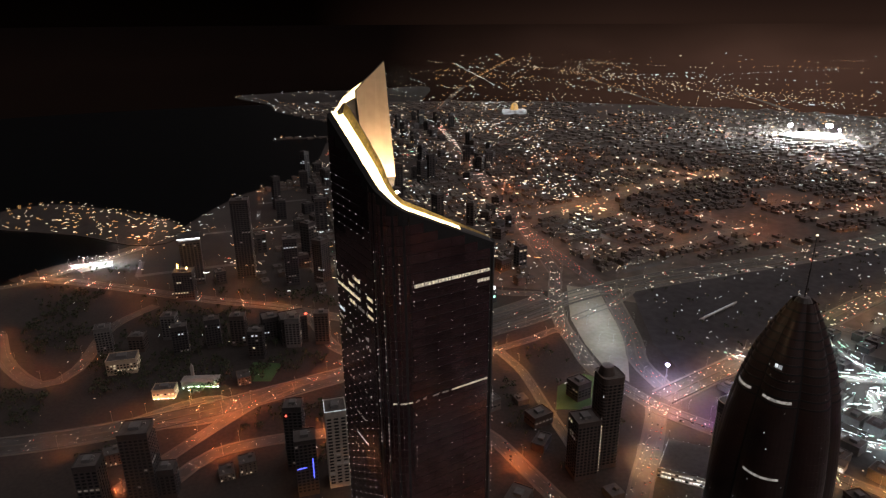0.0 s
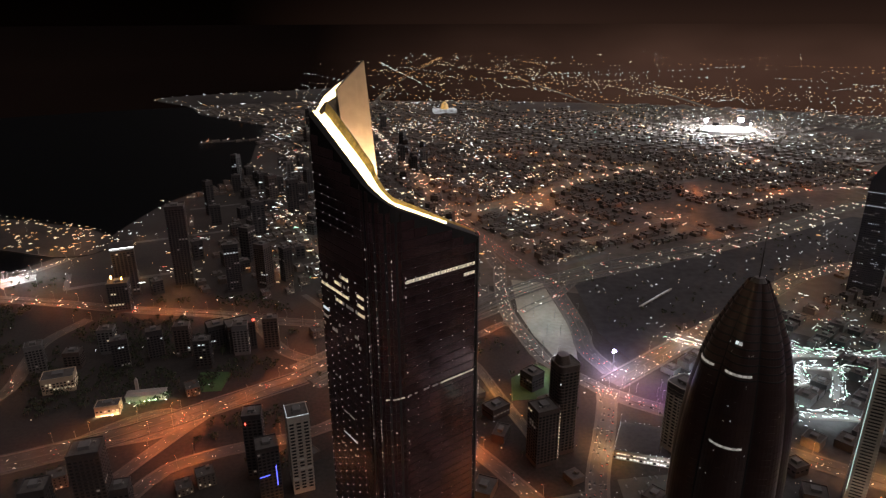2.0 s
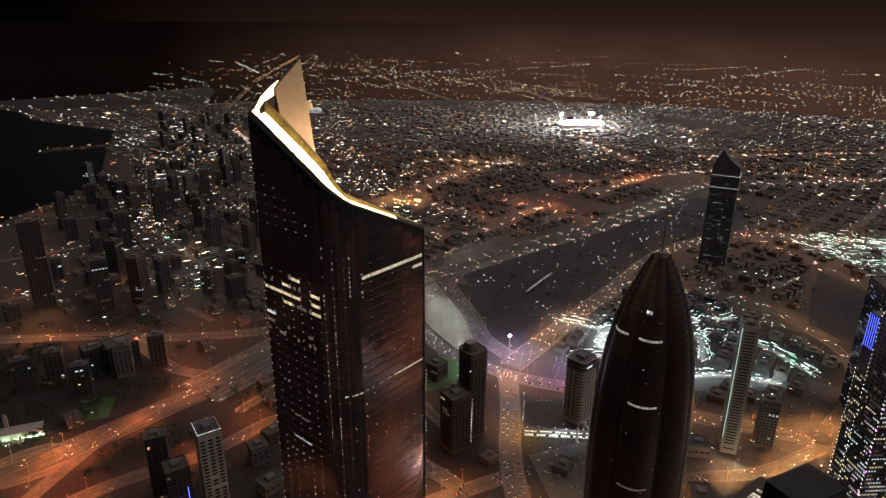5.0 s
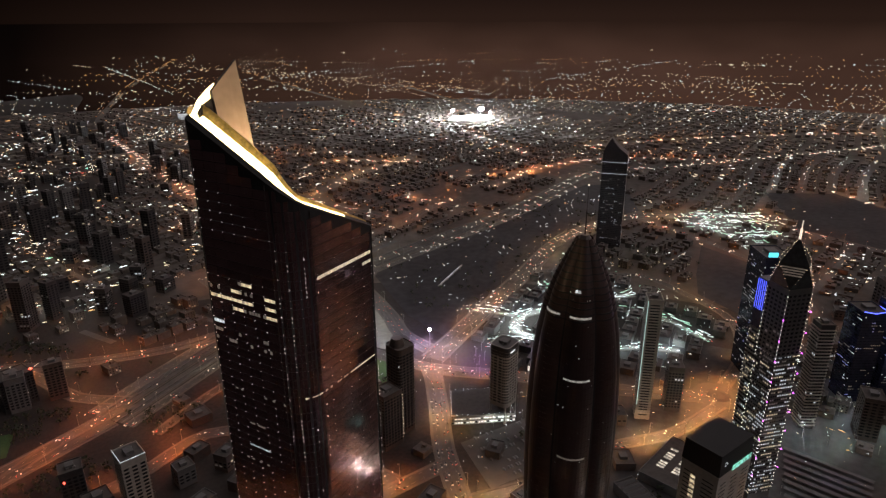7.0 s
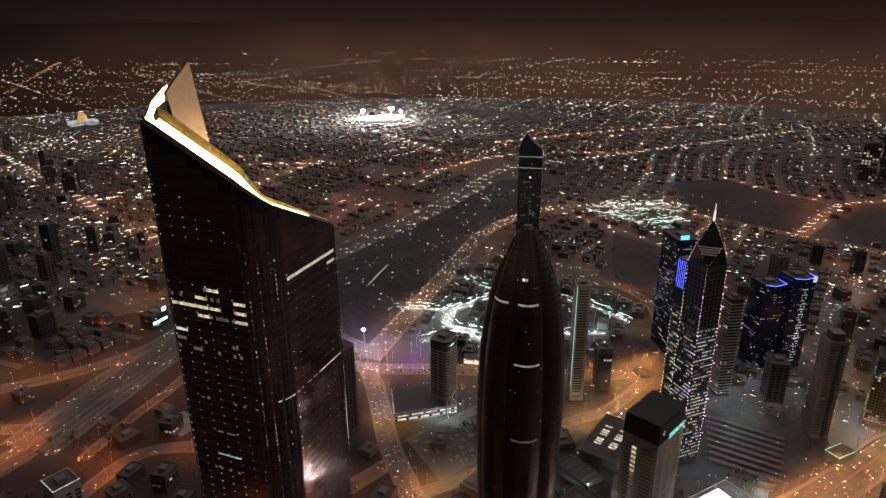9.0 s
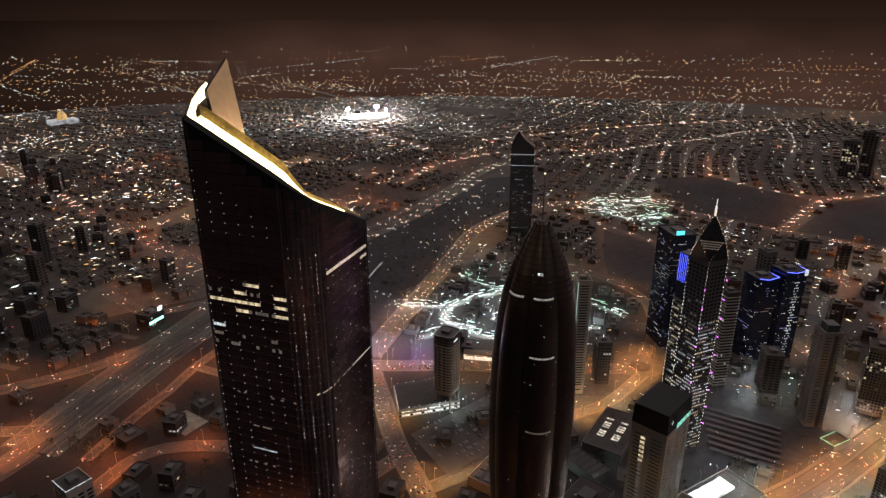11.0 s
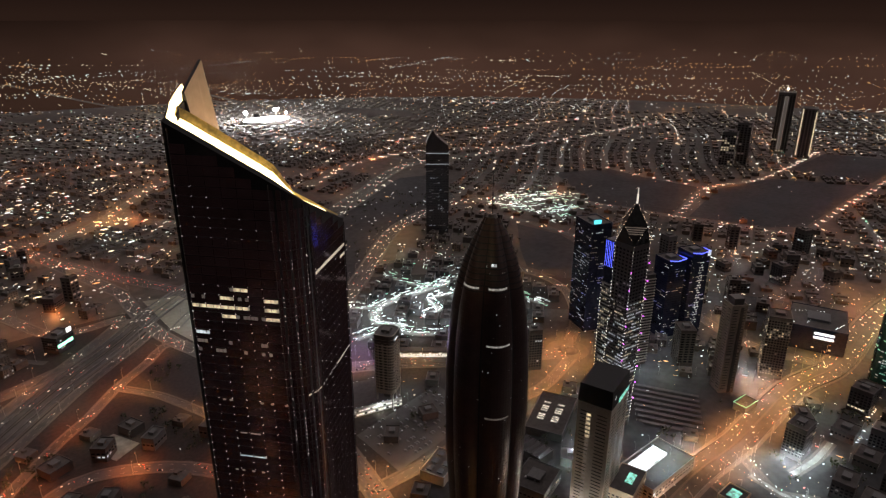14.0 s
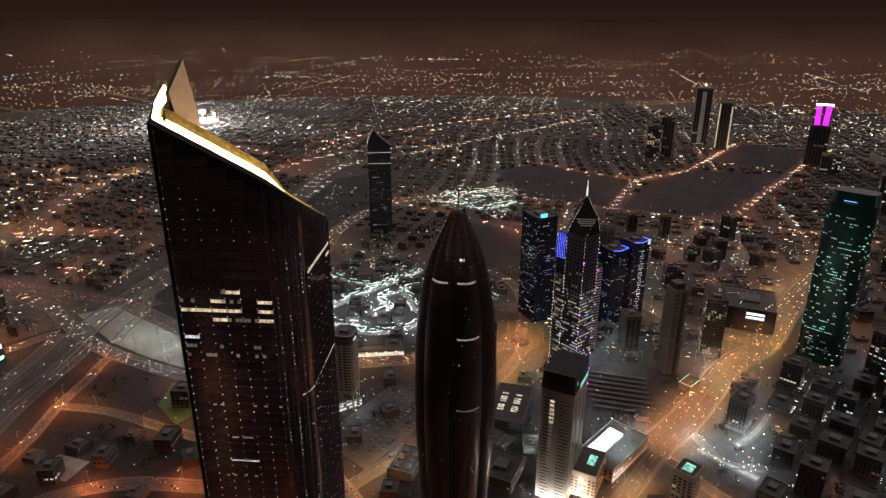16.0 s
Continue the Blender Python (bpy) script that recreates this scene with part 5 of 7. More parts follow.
for p, q in ((-30, -12), (-30, 0), (-30, 12), (-14, -22), (0, -22), (-27, -18)):
    foot.gem(*at(PX, PY, PA, p, q, 1.4), 0.45)
part("foot_light", foot, glow("foot_flood", (1.0, 0.95, 0.84), 4200, True), t, "warm floodlights at the foot")
t = tower("hotel_block", 297, 226, 40, 24, PA, 27, M_stone, "pale stone hotel block with a lit roof pool", lit=0.1, bay=4, kinds=("cream", "dim"), plant=False, ledges=False)
s = Shape()
s.box(300, 224, 27.3, 27.9, 15, 7, PA)
part("pool", s, W_teal, t, "glowing teal roof pool")
t = tower("white_roofed_hall", 352, 222, 74, 42, -8, 15, M_pale, "long white-roofed shopping hall", lit=0.2, bay=5, kinds=("cream", "white"), plant=False, ledges=False)
s = Shape()
s.box(345, 230, 15.2, 18, 54, 16, -8)
part("rooflight", s, glow("hall_rooflight", (0.92, 0.97, 1.0), 0.65, True, 0.5, 0.1), t, "bright glowing rooflight")
t = tower("hotel_annexe", 258, 300, 42, 34, 10, 14, M_grey, "low dark-roofed annexe with lit ground floor", lit=0.3, kinds=("cream", "dim"), bay=4)
t = tower("car_park_deck", 364, 350, 76, 42, 18, 9, M_grey, "open car park building with lit roof bays", lit=0.25, kinds=("cream",), bay=6, plant=False)
# Lamplight on the bay floors, painted as glowing slabs
bays = glow("bay_floor_glow", (1.0, 0.86, 0.68), 0.55, True, 0.8, 0.25)
for k in range(9):
    for q_ in (-7.0, 9.0):
        if (k + int(q_)) % 4:
            s = Shape()
            s.box(*at(364, 350, 18, -16 + 4.2 * k, q_, 0)[:2], 9.06, 9.3, 2.8, 7.5, 18)
            part("roof_bay", s, bays, t, "parking bay with lamplight painted on as glow")
t = tower("long_roofed_shed", 297, 334, 22, 44, -4, 10, M_grey, "long dark shed with ridged roof bays", lit=0.3, kinds=("cream", "white"), bay=4, plant=False, ledges=False)
for k in range(6):
    s = Shape()
    bx, by = at(297, 334, -4, 0, -17.5 + 7 * k, 0)[:2]
    s.prism(rect(bx, by, 20, 6, -4), 10.06, 11.6, rect(bx, by, 20, 1.2, -4))
    part("roof_ridge", s, M_dark, t)
# bright shop row behind the market street
row_t = thing("shop_row", 372, 556, 0, "long low row of shops with bright lit fronts", "shops")
s = Shape()
s.box(*at(368, 553, -48, 0, 6, 0)[:2], 0, 8.5, 66, 12, -48)
part("wall", s, M_pale, row_t)
s = Shape()
s.box(*at(368, 553, -48, 0, 6, 0)[:2], 8.5, 9.2, 67, 13, -48)
part("roof", s, M_roof, row_t)
for k in range(15):
    s = Shape()
    s.box(*at(368, 553, -48, -30.8 + 4.4 * k, -0.25, 0)[:2], 1, 5.6 if k % 3 else 7.2, 3.9, 0.4, -48)
    part("shop_front", s, shop, row_t, "bright lit shop front")
t = tower("sign_block", 52, 944, 30, 24, 30, 22, M_dark, "dark block with a green sign and a white screen", lit=0.1, kinds=("white", "cream", "dim"), category="building")
s = Shape()
for k in range(6):
    s.box(*at(52, 944, 30, -13 + 4.6 * k, -12.4, 0)[:2], 9, 13, 3.6, 0.6, 30, True)
part("green_sign", s, T_green, t, "glowing green sign letters drawn as bars")
s = Shape()
s.box(*at(52, 944, 30, 8, -12.3, 0)[:2], 23.4, 29.4, 8, 0.7, 30, True)
part("screen", s, glow("white_screen", (0.95, 0.97, 1.0), 2.2, True), t, "white lit screen")
t = tower("green_lit_block", 534, 193, 26, 15, -12, 8, M_grey, "low block edged with green light beside the avenue", lit=0.3, kinds=("teal", "white"), category="building", plant=False, ledges=False)
tubes(t, "green_edge", glow("green_edge_light", (0.2, 1.0, 0.55), 1.0, True), [(at(534, 193, -12, -13, -7.8, 9.2), at(534, 193, -12, 13, -7.8, 9.2)), (at(534, 193, -12, -13, 7.8, 9.2), at(534, 193, -12, 13, 7.8, 9.2)), (at(534, 193, -12, -13, -7.8, 9.2), at(534, 193, -12, -13, 7.8, 9.2))], 0.25, "green light line along the roof edge")
# rows of dark carports in the yard between the avenues
for k in range(8):
    cx_, cy_ = 503 - 9.5 * k, 279 - 5.5 * k
    c = thing("carport", cx_, cy_, 0, "long dark flat carport roof over parked cars", "carport", "carports in the yard")
    s = Shape()
    s.box(cx_, cy_, 2.7, 2.95, 82 - 2 * k, 5.4, -70, True)
    part("roof", s, M_dark, c)
    for e in range(-3, 4):
        s = Shape()
        px, py = at(cx_, cy_, -70, e * 12.4, 1.8, 0)[:2]
        s.box(px, py, 0, 2.7, 0.25, 0.25, -70)
        part("post", s, M_metal, c)
take_poly([(515, 330), (541, 238), (470, 200), (420, 285)])
t = tower("courtyard_block", 215, 385, 40, 26, 15, 10, M_pale, "low pale block with square dark skylights", lit=0.3, kinds=("cream", "white"), bay=5, plant=False)
for p in (-12, 0, 12):
    for q_ in (-6, 6):
        s = Shape()
        s.box(*at(215, 385, 15, p, q_, 0)[:2], 10.1, 11, 7, 6, 15)
        part("skylight", s, M_pane, t)

# towers along the avenue
t = tower("striped_tower", 549, 336, 17, 15, 60, 127, M_dark, "tall tower banded with pale projecting floor slabs", lit=0.06, kinds=("dim", "white"), bay=3, floor=3.9)
q = Shape()
for f in range(31):
    q.prism(rect(549, 336, 19, 17, 60), 4 + 3.9 * f, 5.3 + 3.9 * f, bottom=True)
part("balcony_slab", q, M_pale, t, "pale projecting floor slabs", "stuff")
t = tower("grey_tower", 559, 229, 21, 19, 48, 116, M_weathered_hazed, "tall stone office slab with a dark strip for its shaded recess and dark top", lit=0.01, kinds=("dim",), bay=9, hollow=0.2, ledges=False)
# Dark strip laid on the wall stands in for a recess's shade
s = Shape()
s.box(*at(559, 229, 48, -10.6, -3, 0)[:2], 0, 114, 0.5, 4, 48)
part("recessed_stripe", s, M_dark, t, "dark vertical strip painted for the shade of a recess")
s = Shape()
s.box(559, 229, 116.1, 124, 14, 12, 48)
part("roof_block", s, M_dark, t, "dark roof block")
t = tower("dark_office_block", 446, 432, 20, 17, 52, 57, M_dark, "dark office block with white lamps on its roof", lit=0.06, kinds=("white", "dim"), bay=3)
s = Shape()
s.gem(446, 432, 62, 0.8)
s.gem(438, 436, 59.5, 0.5)
part("roof_lamp", s, T_white, t, "white roof lamps")
t = tower("balcony_block", 484, 126, 26, 20, -8, 38, M_grey, "grey apartment block with rows of balconies by the avenue", lit=0.08, kinds=("dim", "cream"), bay=3, floor=3.2)
t = tower("pink_stone_block", 333, 143, 22, 19, -8, 35, M_stone, "pinkish stone block with a teal-lit roof terrace", lit=0.04, kinds=("dim", "cream"), bay=4, plant=False, ledges=False)
# Teal light on the roof, painted as a glowing slab
s = Shape()
s.box(333, 143, 35.2, 35.7, 12, 9, -8)
part("roof_terrace", s, W_teal, t, "roof terrace with the teal light on it painted as glow")
t = tower("grey_tower", 636, 196, 28, 26, 20, 84, M_grey, "grey tower with rows of lit office windows", lit=0.34, kinds=("cream", "dim", "dim"), bay=3.2)
tower("grey_tower", 590, 292, 26, 20, 40, 51, M_brown, "brown-grey stone office block", lit=0.02, kinds=("dim",), bay=6)
t = tower("broad_office_block", 775, 175, 80, 70, 12, 34, M_blueglass, "broad dark office block with two white signs", lit=0.06, kinds=("white", "dim"), bay=5, pane=M_blueglass)
s = Shape()
for k in range(2):
    s.box(*at(775, 175, 12, -40.5, -8, 0)[:2], 20 + 6 * k, 23.5 + 6 * k, 0.5, 24, 12)
part("wall_sign", s, glow("white_sign", (0.9, 0.92, 1.0), 1.5), t, "white lit sign bars")
for p0, q0, p1, q1 in ((-36, 30, -10, 34), (-30, 14, -4, 8), (6, 30, 20, -6), (-34, -20, -14, -30)):
    s = Shape()
    for k in range(9):
        s.gem(*at(775, 175, 12, p0 + (p1 - p0) * k / 8, q0 + (q1 - q0) * k / 8, 36.4), 0.42)
    part("roof_lamp_string", s, T_white, t, "string of white lamps across the roof", "stuff")
GX0, GY0 = 712.0, 71.0
t = tower("green_glass_tower", GX0, GY0, 54, 40, 80, 216, M_greenglass, "tall round-edged green glass tower full of teal lit windows", lit=0.26, kinds=("teal", "teal", "teal", "white", "dim"), radius=14, bay=2.2, pane=M_greenglass, plant=False, ledges=False, crown=12, hollow=0.3)
s = Shape()
s.prism(rounded(GX0, GY0, 53, 39, 80, 14), 216, 230, rounded(GX0 + 4, GY0, 48, 28, 80, 10))
part("curved_top", s, M_greenglass, t)
tubes(t, "blue_tube", glow("pale_blue_tube", (0.2, 0.5, 1.0), 1.2), [(at(GX0, GY0, 80, -6, 20.5, 221), at(GX0, GY0, 80, 8, 20.5, 221))], 0.6, "short blue roof light")
tower("office_tower", 690, -8, 44, 36, 60, 66, M_grey, "grey office tower with vertical rows of lit windows", lit=0.3, kinds=("white", "dim", "cream"), bay=6)
tower("office_tower", 760, -30, 60, 40, 70, 92, M_grey, "grey office tower behind the green glass tower", lit=0.25, kinds=("white", "dim"), bay=5)

# distant towers on the skyline
# These two far towers have the haze put into a lighter wall colour
t = tower("distant_tower", 2178, 611, 60, 50, 15, 196, M_weathered_hazed, "distant tower, walls paled for haze, with a tall pale light column", lit=0.01, bay=8, floor=6, plant=False, ledges=False)
tubes(t, "light_column", W_dim, [(at(2178, 611, 15, -31, 0, 12), at(2178, 611, 15, -31, 0, 185))], 7, "pale lit column")
q = Shape()
q.gem(2178, 611, 206, 5)
part("beacon", q, T_warm, t, "bright roof beacon")
t = tower("distant_tower", 2124, 525, 56, 46, 15, 158, M_weathered_hazed, "distant tower, walls paled for haze, with two white light columns", lit=0.01, bay=8, floor=6, plant=False, ledges=False)
tubes(t, "light_column", W_cream, [(at(2124, 525, 15, -28, q_, 10), at(2124, 525, 15, -28, q_, z)) for q_, z in ((-20, 150), (18, 156))], 2.2, "white lit column")
t = tower("magenta_tower", 2050, 232, 50, 56, 5, 120, M_grey, "distant dark tower topped by a glowing magenta crown", lit=0.01, bay=8, floor=6, plant=False, ledges=False)
s = Shape()
for q_ in (-11, 11):
    s.prism(rect(2050, 232 + q_, 26, 15, 5), 122, 180, rect(2050, 232 + q_ * 1.2, 26, 15, 5))
part("crown", s, T_magenta, t, "glowing magenta crown")
q = Shape()
q.box(2050, 232, 180, 182, 30, 46, 5)
part("crown_cap", q, T_white, t)
t = tower("distant_block", 1844, 665, 50, 40, 10, 104, M_grey, "distant block with a grid of lit windows", lit=0.5, kinds=("cream", "dim"), bay=7, floor=7, ledges=False)
tower("distant_block", 1890, 640, 44, 40, 10, 128, M_grey, "distant dark tower block at night", lit=0.03, bay=8, floor=7, ledges=False)
tower("distant_block", 1950, 180, 60, 50, 5, 52, M_grey, "distant block with lit windows", lit=0.3, kinds=("cream", "white"), bay=7, floor=6, ledges=False)
tower("distant_block", 1560, 30, 50, 40, 5, 90, M_dark, "distant block with lit corner", lit=0.2, kinds=("white", "dim"), bay=7, floor=6, ledges=False)

# towers by the shore
t = tower("shore_tower", -452, 1026, 34, 30, 20, 80, M_brown, "brown tower with a white-lit roof box", lit=0.02, bay=5)
s = Shape()
s.box(-452, 1026, 83.9, 85.3, 36, 32, 20)
part("roof_light", s, T_white, t, "white light box round the roof")
s = Shape()
s.box(-452, 1026, 85.35, 86.4, 36.6, 32.6, 20, True)
part("roof_slab", s, M_dark, t)
t = tower("shore_tower", -368, 1055, 30, 26, 10, 142, M_dark, "dark shore apartment tower", lit=0.05, kinds=("dim",), bay=5)
t = tower("shore_tower", -440, 960, 30, 26, 10, 48, M_brown, "brown hotel block with orange lamps on its roof", lit=0.06, kinds=("dim", "cream"))
s = Shape()
s.gem(-450, 962, 54, 1.6, 4)
s.gem(-432, 955, 54, 1.2, 3)
part("roof_flame_lamp", s, glow("amber_flood", (1.0, 0.42, 0.08), 40, True), t, "amber roof lamps")
t = tower("stone_tower", -114, 518, 20, 22, 15, 86, M_pale, "pale slim tower with a lit roof edge", lit=0.01, kinds=("dim",), bay=6)
tubes(t, "roof_line", W_white, [(at(-114, 518, 15, -10, -11.3, 87.3), at(-114, 518, 15, 10, -11.3, 87.3)), (at(-114, 518, 15, -10, -11.3, 87.3), at(-114, 518, 15, -10, 11.3, 87.3))], 0.3, "white roof edge light")
t = tower("dark_tower", -142, 505, 20, 20, 15, 62, M_dark, "dark tower with blue light tubes on its wall", lit=0.02, kinds=("dim",))
tubes(t, "blue_tube", T_blue, [(at(-142, 505, 15, 6, -10.4, 20), at(-142, 505, 15, 6, -10.4, 42)), (at(-142, 505, 15, -9, -10.4, 32), at(-142, 505, 15, 0, -10.4, 33))], 0.35, "blue light tube")
t = tower("dark_tower", -160, 540, 18, 18, 5, 74, M_dark, "dark tower with a red warning lamp", lit=0.02, kinds=("dim",))
q = Shape()
q.gem(*at(-160, 540, 5, -6, -9.5, 66), 1.0, 1.8)
part("red_lamp", q, T_red, t, "red warning lamp")
tower("dark_tower", -295, 494, 26, 24, 10, 78, M_dark, "dark apartment tower by the quay", lit=0.02, kinds=("dim",))
tower("dark_tower", -276, 498, 18, 16, 10, 32, M_dark, "low dark block by the quay", lit=0.03)
tower("dark_tower", -330, 470, 20, 20, 10, 60, M_dark, "dark apartment tower by the quay", lit=0.02, kinds=("dim",))
t = tower("red_lit_block", -228, 812, 36, 28, 25, 40, M_dark, "dark block with a red-lit corner", lit=0.03, kinds=("dim",))
q = Shape()
q.gem(*at(-228, 812, 25, 17, -12, 43), 2.4, 2.0)
part("red_sign", q, T_red, t, "glowing red corner sign")
tower("red_lit_block", -262, 822, 26, 24, 25, 34, M_dark, "dark block beside the garden road", lit=0.05, kinds=("dim", "white"))
for i in range(9):
    tower("garden_block", -480 + 36 * i + brand.uniform(-8, 8), 770 + 20 * (i % 3) + brand.uniform(-10, 10), 20, 17, brand.choice((5, 20)), brand.uniform(18, 52), brand.choice((M_dark, M_brown, M_grey)), "mid-rise apartment block among the gardens", lit=0.06, kinds=("dim", "white", "cream"), group="garden blocks")
t = tower("yellow_lit_block", -432, 728, 36, 24, 15, 20, M_stone, "stone block with rows of amber lit windows", lit=0.7, kinds=("cream",), bay=4, ledges=False)
palace = thing("green_lit_hall", -312, 694, 0, "low pale hall washed in green light", "hall")
s = Shape()
s.box(-318, 694, 0, 8, 44, 14, 4)
part("wall", s, M_pale, palace)
s = Shape()
s.prism(rect(-318, 694, 46, 16, 4), 8, 10, rect(-318, 694, 30, 6, 4))
part("roof", s, M_pale, palace)
s = Shape()
s.box(-330, 700, 0, 22, 3.4, 3.4, 4)
s.prism(rect(-330, 700, 3.4, 3.4, 4), 22, 26, rect(-330, 700, 0.2, 0.2, 4))
part("turret", s, M_pale, palace)
s = Shape()
for k in range(8):
    s.gem(-336 + 6 * k, 683.5 + 0.4 * k, 1.2, 0.3)
part("green_flood", s, glow("green_flood", (0.5, 1.0, 0.55), 700, True), palace, "small green-white floodlights")
t = tower("cream_lit_villa", -352, 668, 26, 16, 8, 12, M_stone, "cream villa with brightly lit walls", lit=0.5, kinds=("cream",), bay=4, ledges=False)
s = Shape()
for k in range(5):
    s.gem(-362 + 5.5 * k, 657.5 + 0.7 * k, 1.0, 0.3)
part("wall_flood", s, glow("villa_flood", (1.0, 0.75, 0.4), 500, True), t, "warm wall floodlights")

# stadium with floodlights, bright lamp beyond, domed mosque
# White of stand and pitch puts the floodlight glare into their colour
M_white = material("glare_white_stand_pitch", (0.6, 0.6, 0.58), 0.8, grain=0.15, scale=0.1, stain=0.05)
st = thing("stadium", 1357, 2400, 0, "floodlit white stadium bowl", "stadium")
ring_o = [(1357 + 104 * math.cos(radians(a)), 2400 + 76 * math.sin(radians(a))) for a in range(0, 360, 10)]
ring_i = [(1357 + 64 * math.cos(radians(a)), 2400 + 40 * math.sin(radians(a))) for a in range(0, 360, 10)]
s = Shape()
n = len(ring_o)
s.v = [(*p, 0) for p in ring_o] + [(*p, 16) for p in ring_o] + [(*p, 1.0) for p in ring_i]
for r in range(2):
    s.f += [(r * n + i, r * n + (i + 1) % n, (r + 1) * n + (i + 1) % n, (r + 1) * n + i) for i in range(n)]
part("seating_bowl", s, M_white, st)
s = Shape()
s.prism(ring_i, 0, 1.02)
part("pitch", s, M_white, st, "pitch whitened in colour for the floodlight glare")
for k in range(4):
    a = radians(90 * k + 40)
    x, y = 1357 + 100 * math.cos(a), 2400 + 72 * math.sin(a)
    q = Shape()
    q.tube((x, y, 0), (x, y, 37), 1.0, 6)
    mast = part("floodlight_mast", q, M_metal, st)
    # Lamp banks drawn oversize, with their glare put into the shape
    q = Shape()
    for g in range(5):
      for up in (0, 5):
        q.gem(x + 4.4 * (g - 1.5) * math.sin(a), y - 4.4 * (g - 1.5) * math.cos(a), 42 + up, 2.3)
    part("floodlight", q, L_flood, mast, "white floodlights")
    # Plate added to keep the floodlight off the houses outside
    q = Shape()
    q.box(x + 2.2 * math.cos(a), y + 2.2 * math.sin(a), 38, 51, 1.0, 24, math.degrees(a), True)
    part("lamp_housing", q, M_dark, mast)
fl = thing("floodlight_mast", 1492, 1868, 0, "tall floodlight mast with a bright white head", "floodlight")
s = Shape()
s.tube((1492, 1868, 0), (1492, 1868, 24), 0.6, 6)
part("mast", s, M_metal, fl)
s = Shape()
s.gem(1492, 1868, 25, 0.9, 0.7)
part("lamp_head", s, L_flood, fl)
fl = thing("floodlight_mast", 267, 700, 0, "tall mast with a violet-white floodlight over the junction", "floodlight")
s = Shape()
s.tube((267, 700, 0), (267, 700, 24), 0.4, 6)
part("mast", s, M_metal, fl)
# Head drawn oversize so that its shape takes in the glare
s = Shape()
s.gem(267, 700, 25, 2.4, 1.8)
part("lamp_head", s, L_blueflood, fl)
mq = thing("mosque", 305, 3131, 0, "distant floodlit mosque with a gold dome", "mosque")
# Floodlighting of wall and dome is painted as their own emission
s = Shape()
s.box(305, 3131, 0, 18, 110, 60, 5)
part("wall", s, glow("mosque_wall_glow", (0.9, 0.95, 1.0), 0.35, mottle=0.8, scale=0.05), mq)
s = Shape()
for k in range(8):
    z0, z1 = 18 + 34 * math.sin(radians(11.25 * k)), 18 + 34 * math.sin(radians(11.25 * (k + 1)))
    r0, r1 = 20 * math.cos(radians(11.25 * k)), max(0.3, 20 * math.cos(radians(11.25 * (k + 1))))
    s.prism([(305 + r0 * math.cos(radians(a)), 3131 + r0 * math.sin(radians(a))) for a in range(0, 360, 24)], z0, z1, [(305 + r1 * math.cos(radians(a)), 3131 + r1 * math.sin(radians(a))) for a in range(0, 360, 24)])
part("dome", s, glow("dome_glow", (1.0, 0.55, 0.1), 0.5, mottle=0.5, scale=0.1), mq, "gold dome with its floodlighting painted on as glow")
take(305, 3131, 60)

# footbridge and tent-like canopy lamp line in the park
br = thing("footbridge", 415, 890, 0, "pale lit covered footbridge across the dark park", "footbridge")
s = Shape()
s.tube((372, 868, 5), (452, 930, 5), 1.6, 6)
part("deck", s, M_pale, br)
s = Shape()
s.tube((380, 874, 6.8), (445, 924, 6.8), 0.5, 4)
part("light_line", s, W_white, br, "pale light line")
for k in range(4):
    s = Shape()
    s.tube((380 + 22 * k, 874 + 17 * k, 0), (380 + 22 * k, 874 + 17 * k, 5), 0.5, 6)
    part("pier", s, M_pale, br)

# big dark roofs of the shopping quarter
mr = random.Random(31)
for k in range(700):
    gi, gj = k % 25, k // 25
    lx, ly = 27 * (gi % 17) - 225, 23 * gj - 260
    x, y = 500 + 0.82 * lx - 0.57 * ly + mr.gauss(0, 2), 660 + 0.57 * lx + 0.82 * ly + mr.gauss(0, 2)
    w, d = mr.uniform(18, 24), mr.uniform(15, 20)
    if gi >= 17 or not (330 < x < 670 and 500 < y < 850) or inside(x, y, LOTS[4][1]) or not clear(x, y, 10, 3):
        continue
    tower("shopping_block", x, y, w, d, 35, mr.uniform(6, 11), mr.choice((M_dark, M_grey, M_dark)), "low dark flat-roofed shopping block", lit=0.12, kinds=("white", "cream", "dim"), bay=4, category="building", group="shopping blocks", ledges=False)
    take_poly(rect(x, y, w + 3, d + 3, 35))
# lamp-dotted forecourt and a white floodlit yard
for i in range(9):
    for j in range(5):
        x, y = 356 + 13 * i + 3 * j, 372 - 5 * i + 12 * j
        if math.hypot(x - 404, y - 437) > 22:
            far_pole.tube((x, y, 0), (x, y, 4), 0.08, 4)
            far_head["pale"].gem(x, y, 4.2, 0.10)
for x, y in ((246, 283), (252, 236), (205, 372), (228, 400), (192, 392), (240, 376), (262, 322), (240, 318), (286, 314), (372, 196), (330, 246), (392, 246), (252, 488), (278, 494), (243, 500), (290, 520), (200, 540), (232, 580), (300, 560), (330, 262), (372, 252), (318, 196), (400, 222), (352, 300), (420, 300), (300, 285)):
    lamp_at(far_pole, far_head["cool"], x, y, 1.0, 0, 12, 0.21)

for name in ("mall_spine", "mall_gate", "mall_lane", "mall_court", "mall_front", "mall_back", "depot_lane", "depot_lane_two", "depot_lane_three", "bank_lane"):
    for x, y, h in along(LINES[name], 4.5):
        if mr.random() < 0.8:
            dot("white" if mr.random() < 0.8 else "green", x + mr.gauss(0, 5), y + mr.gauss(0, 5), mr.uniform(1, 4), mr.uniform(0.25, 0.75))

# strokes of light along the mall and depot lanes, added as glowing strips
white_strokes, green_strokes = Shape(), Shape()
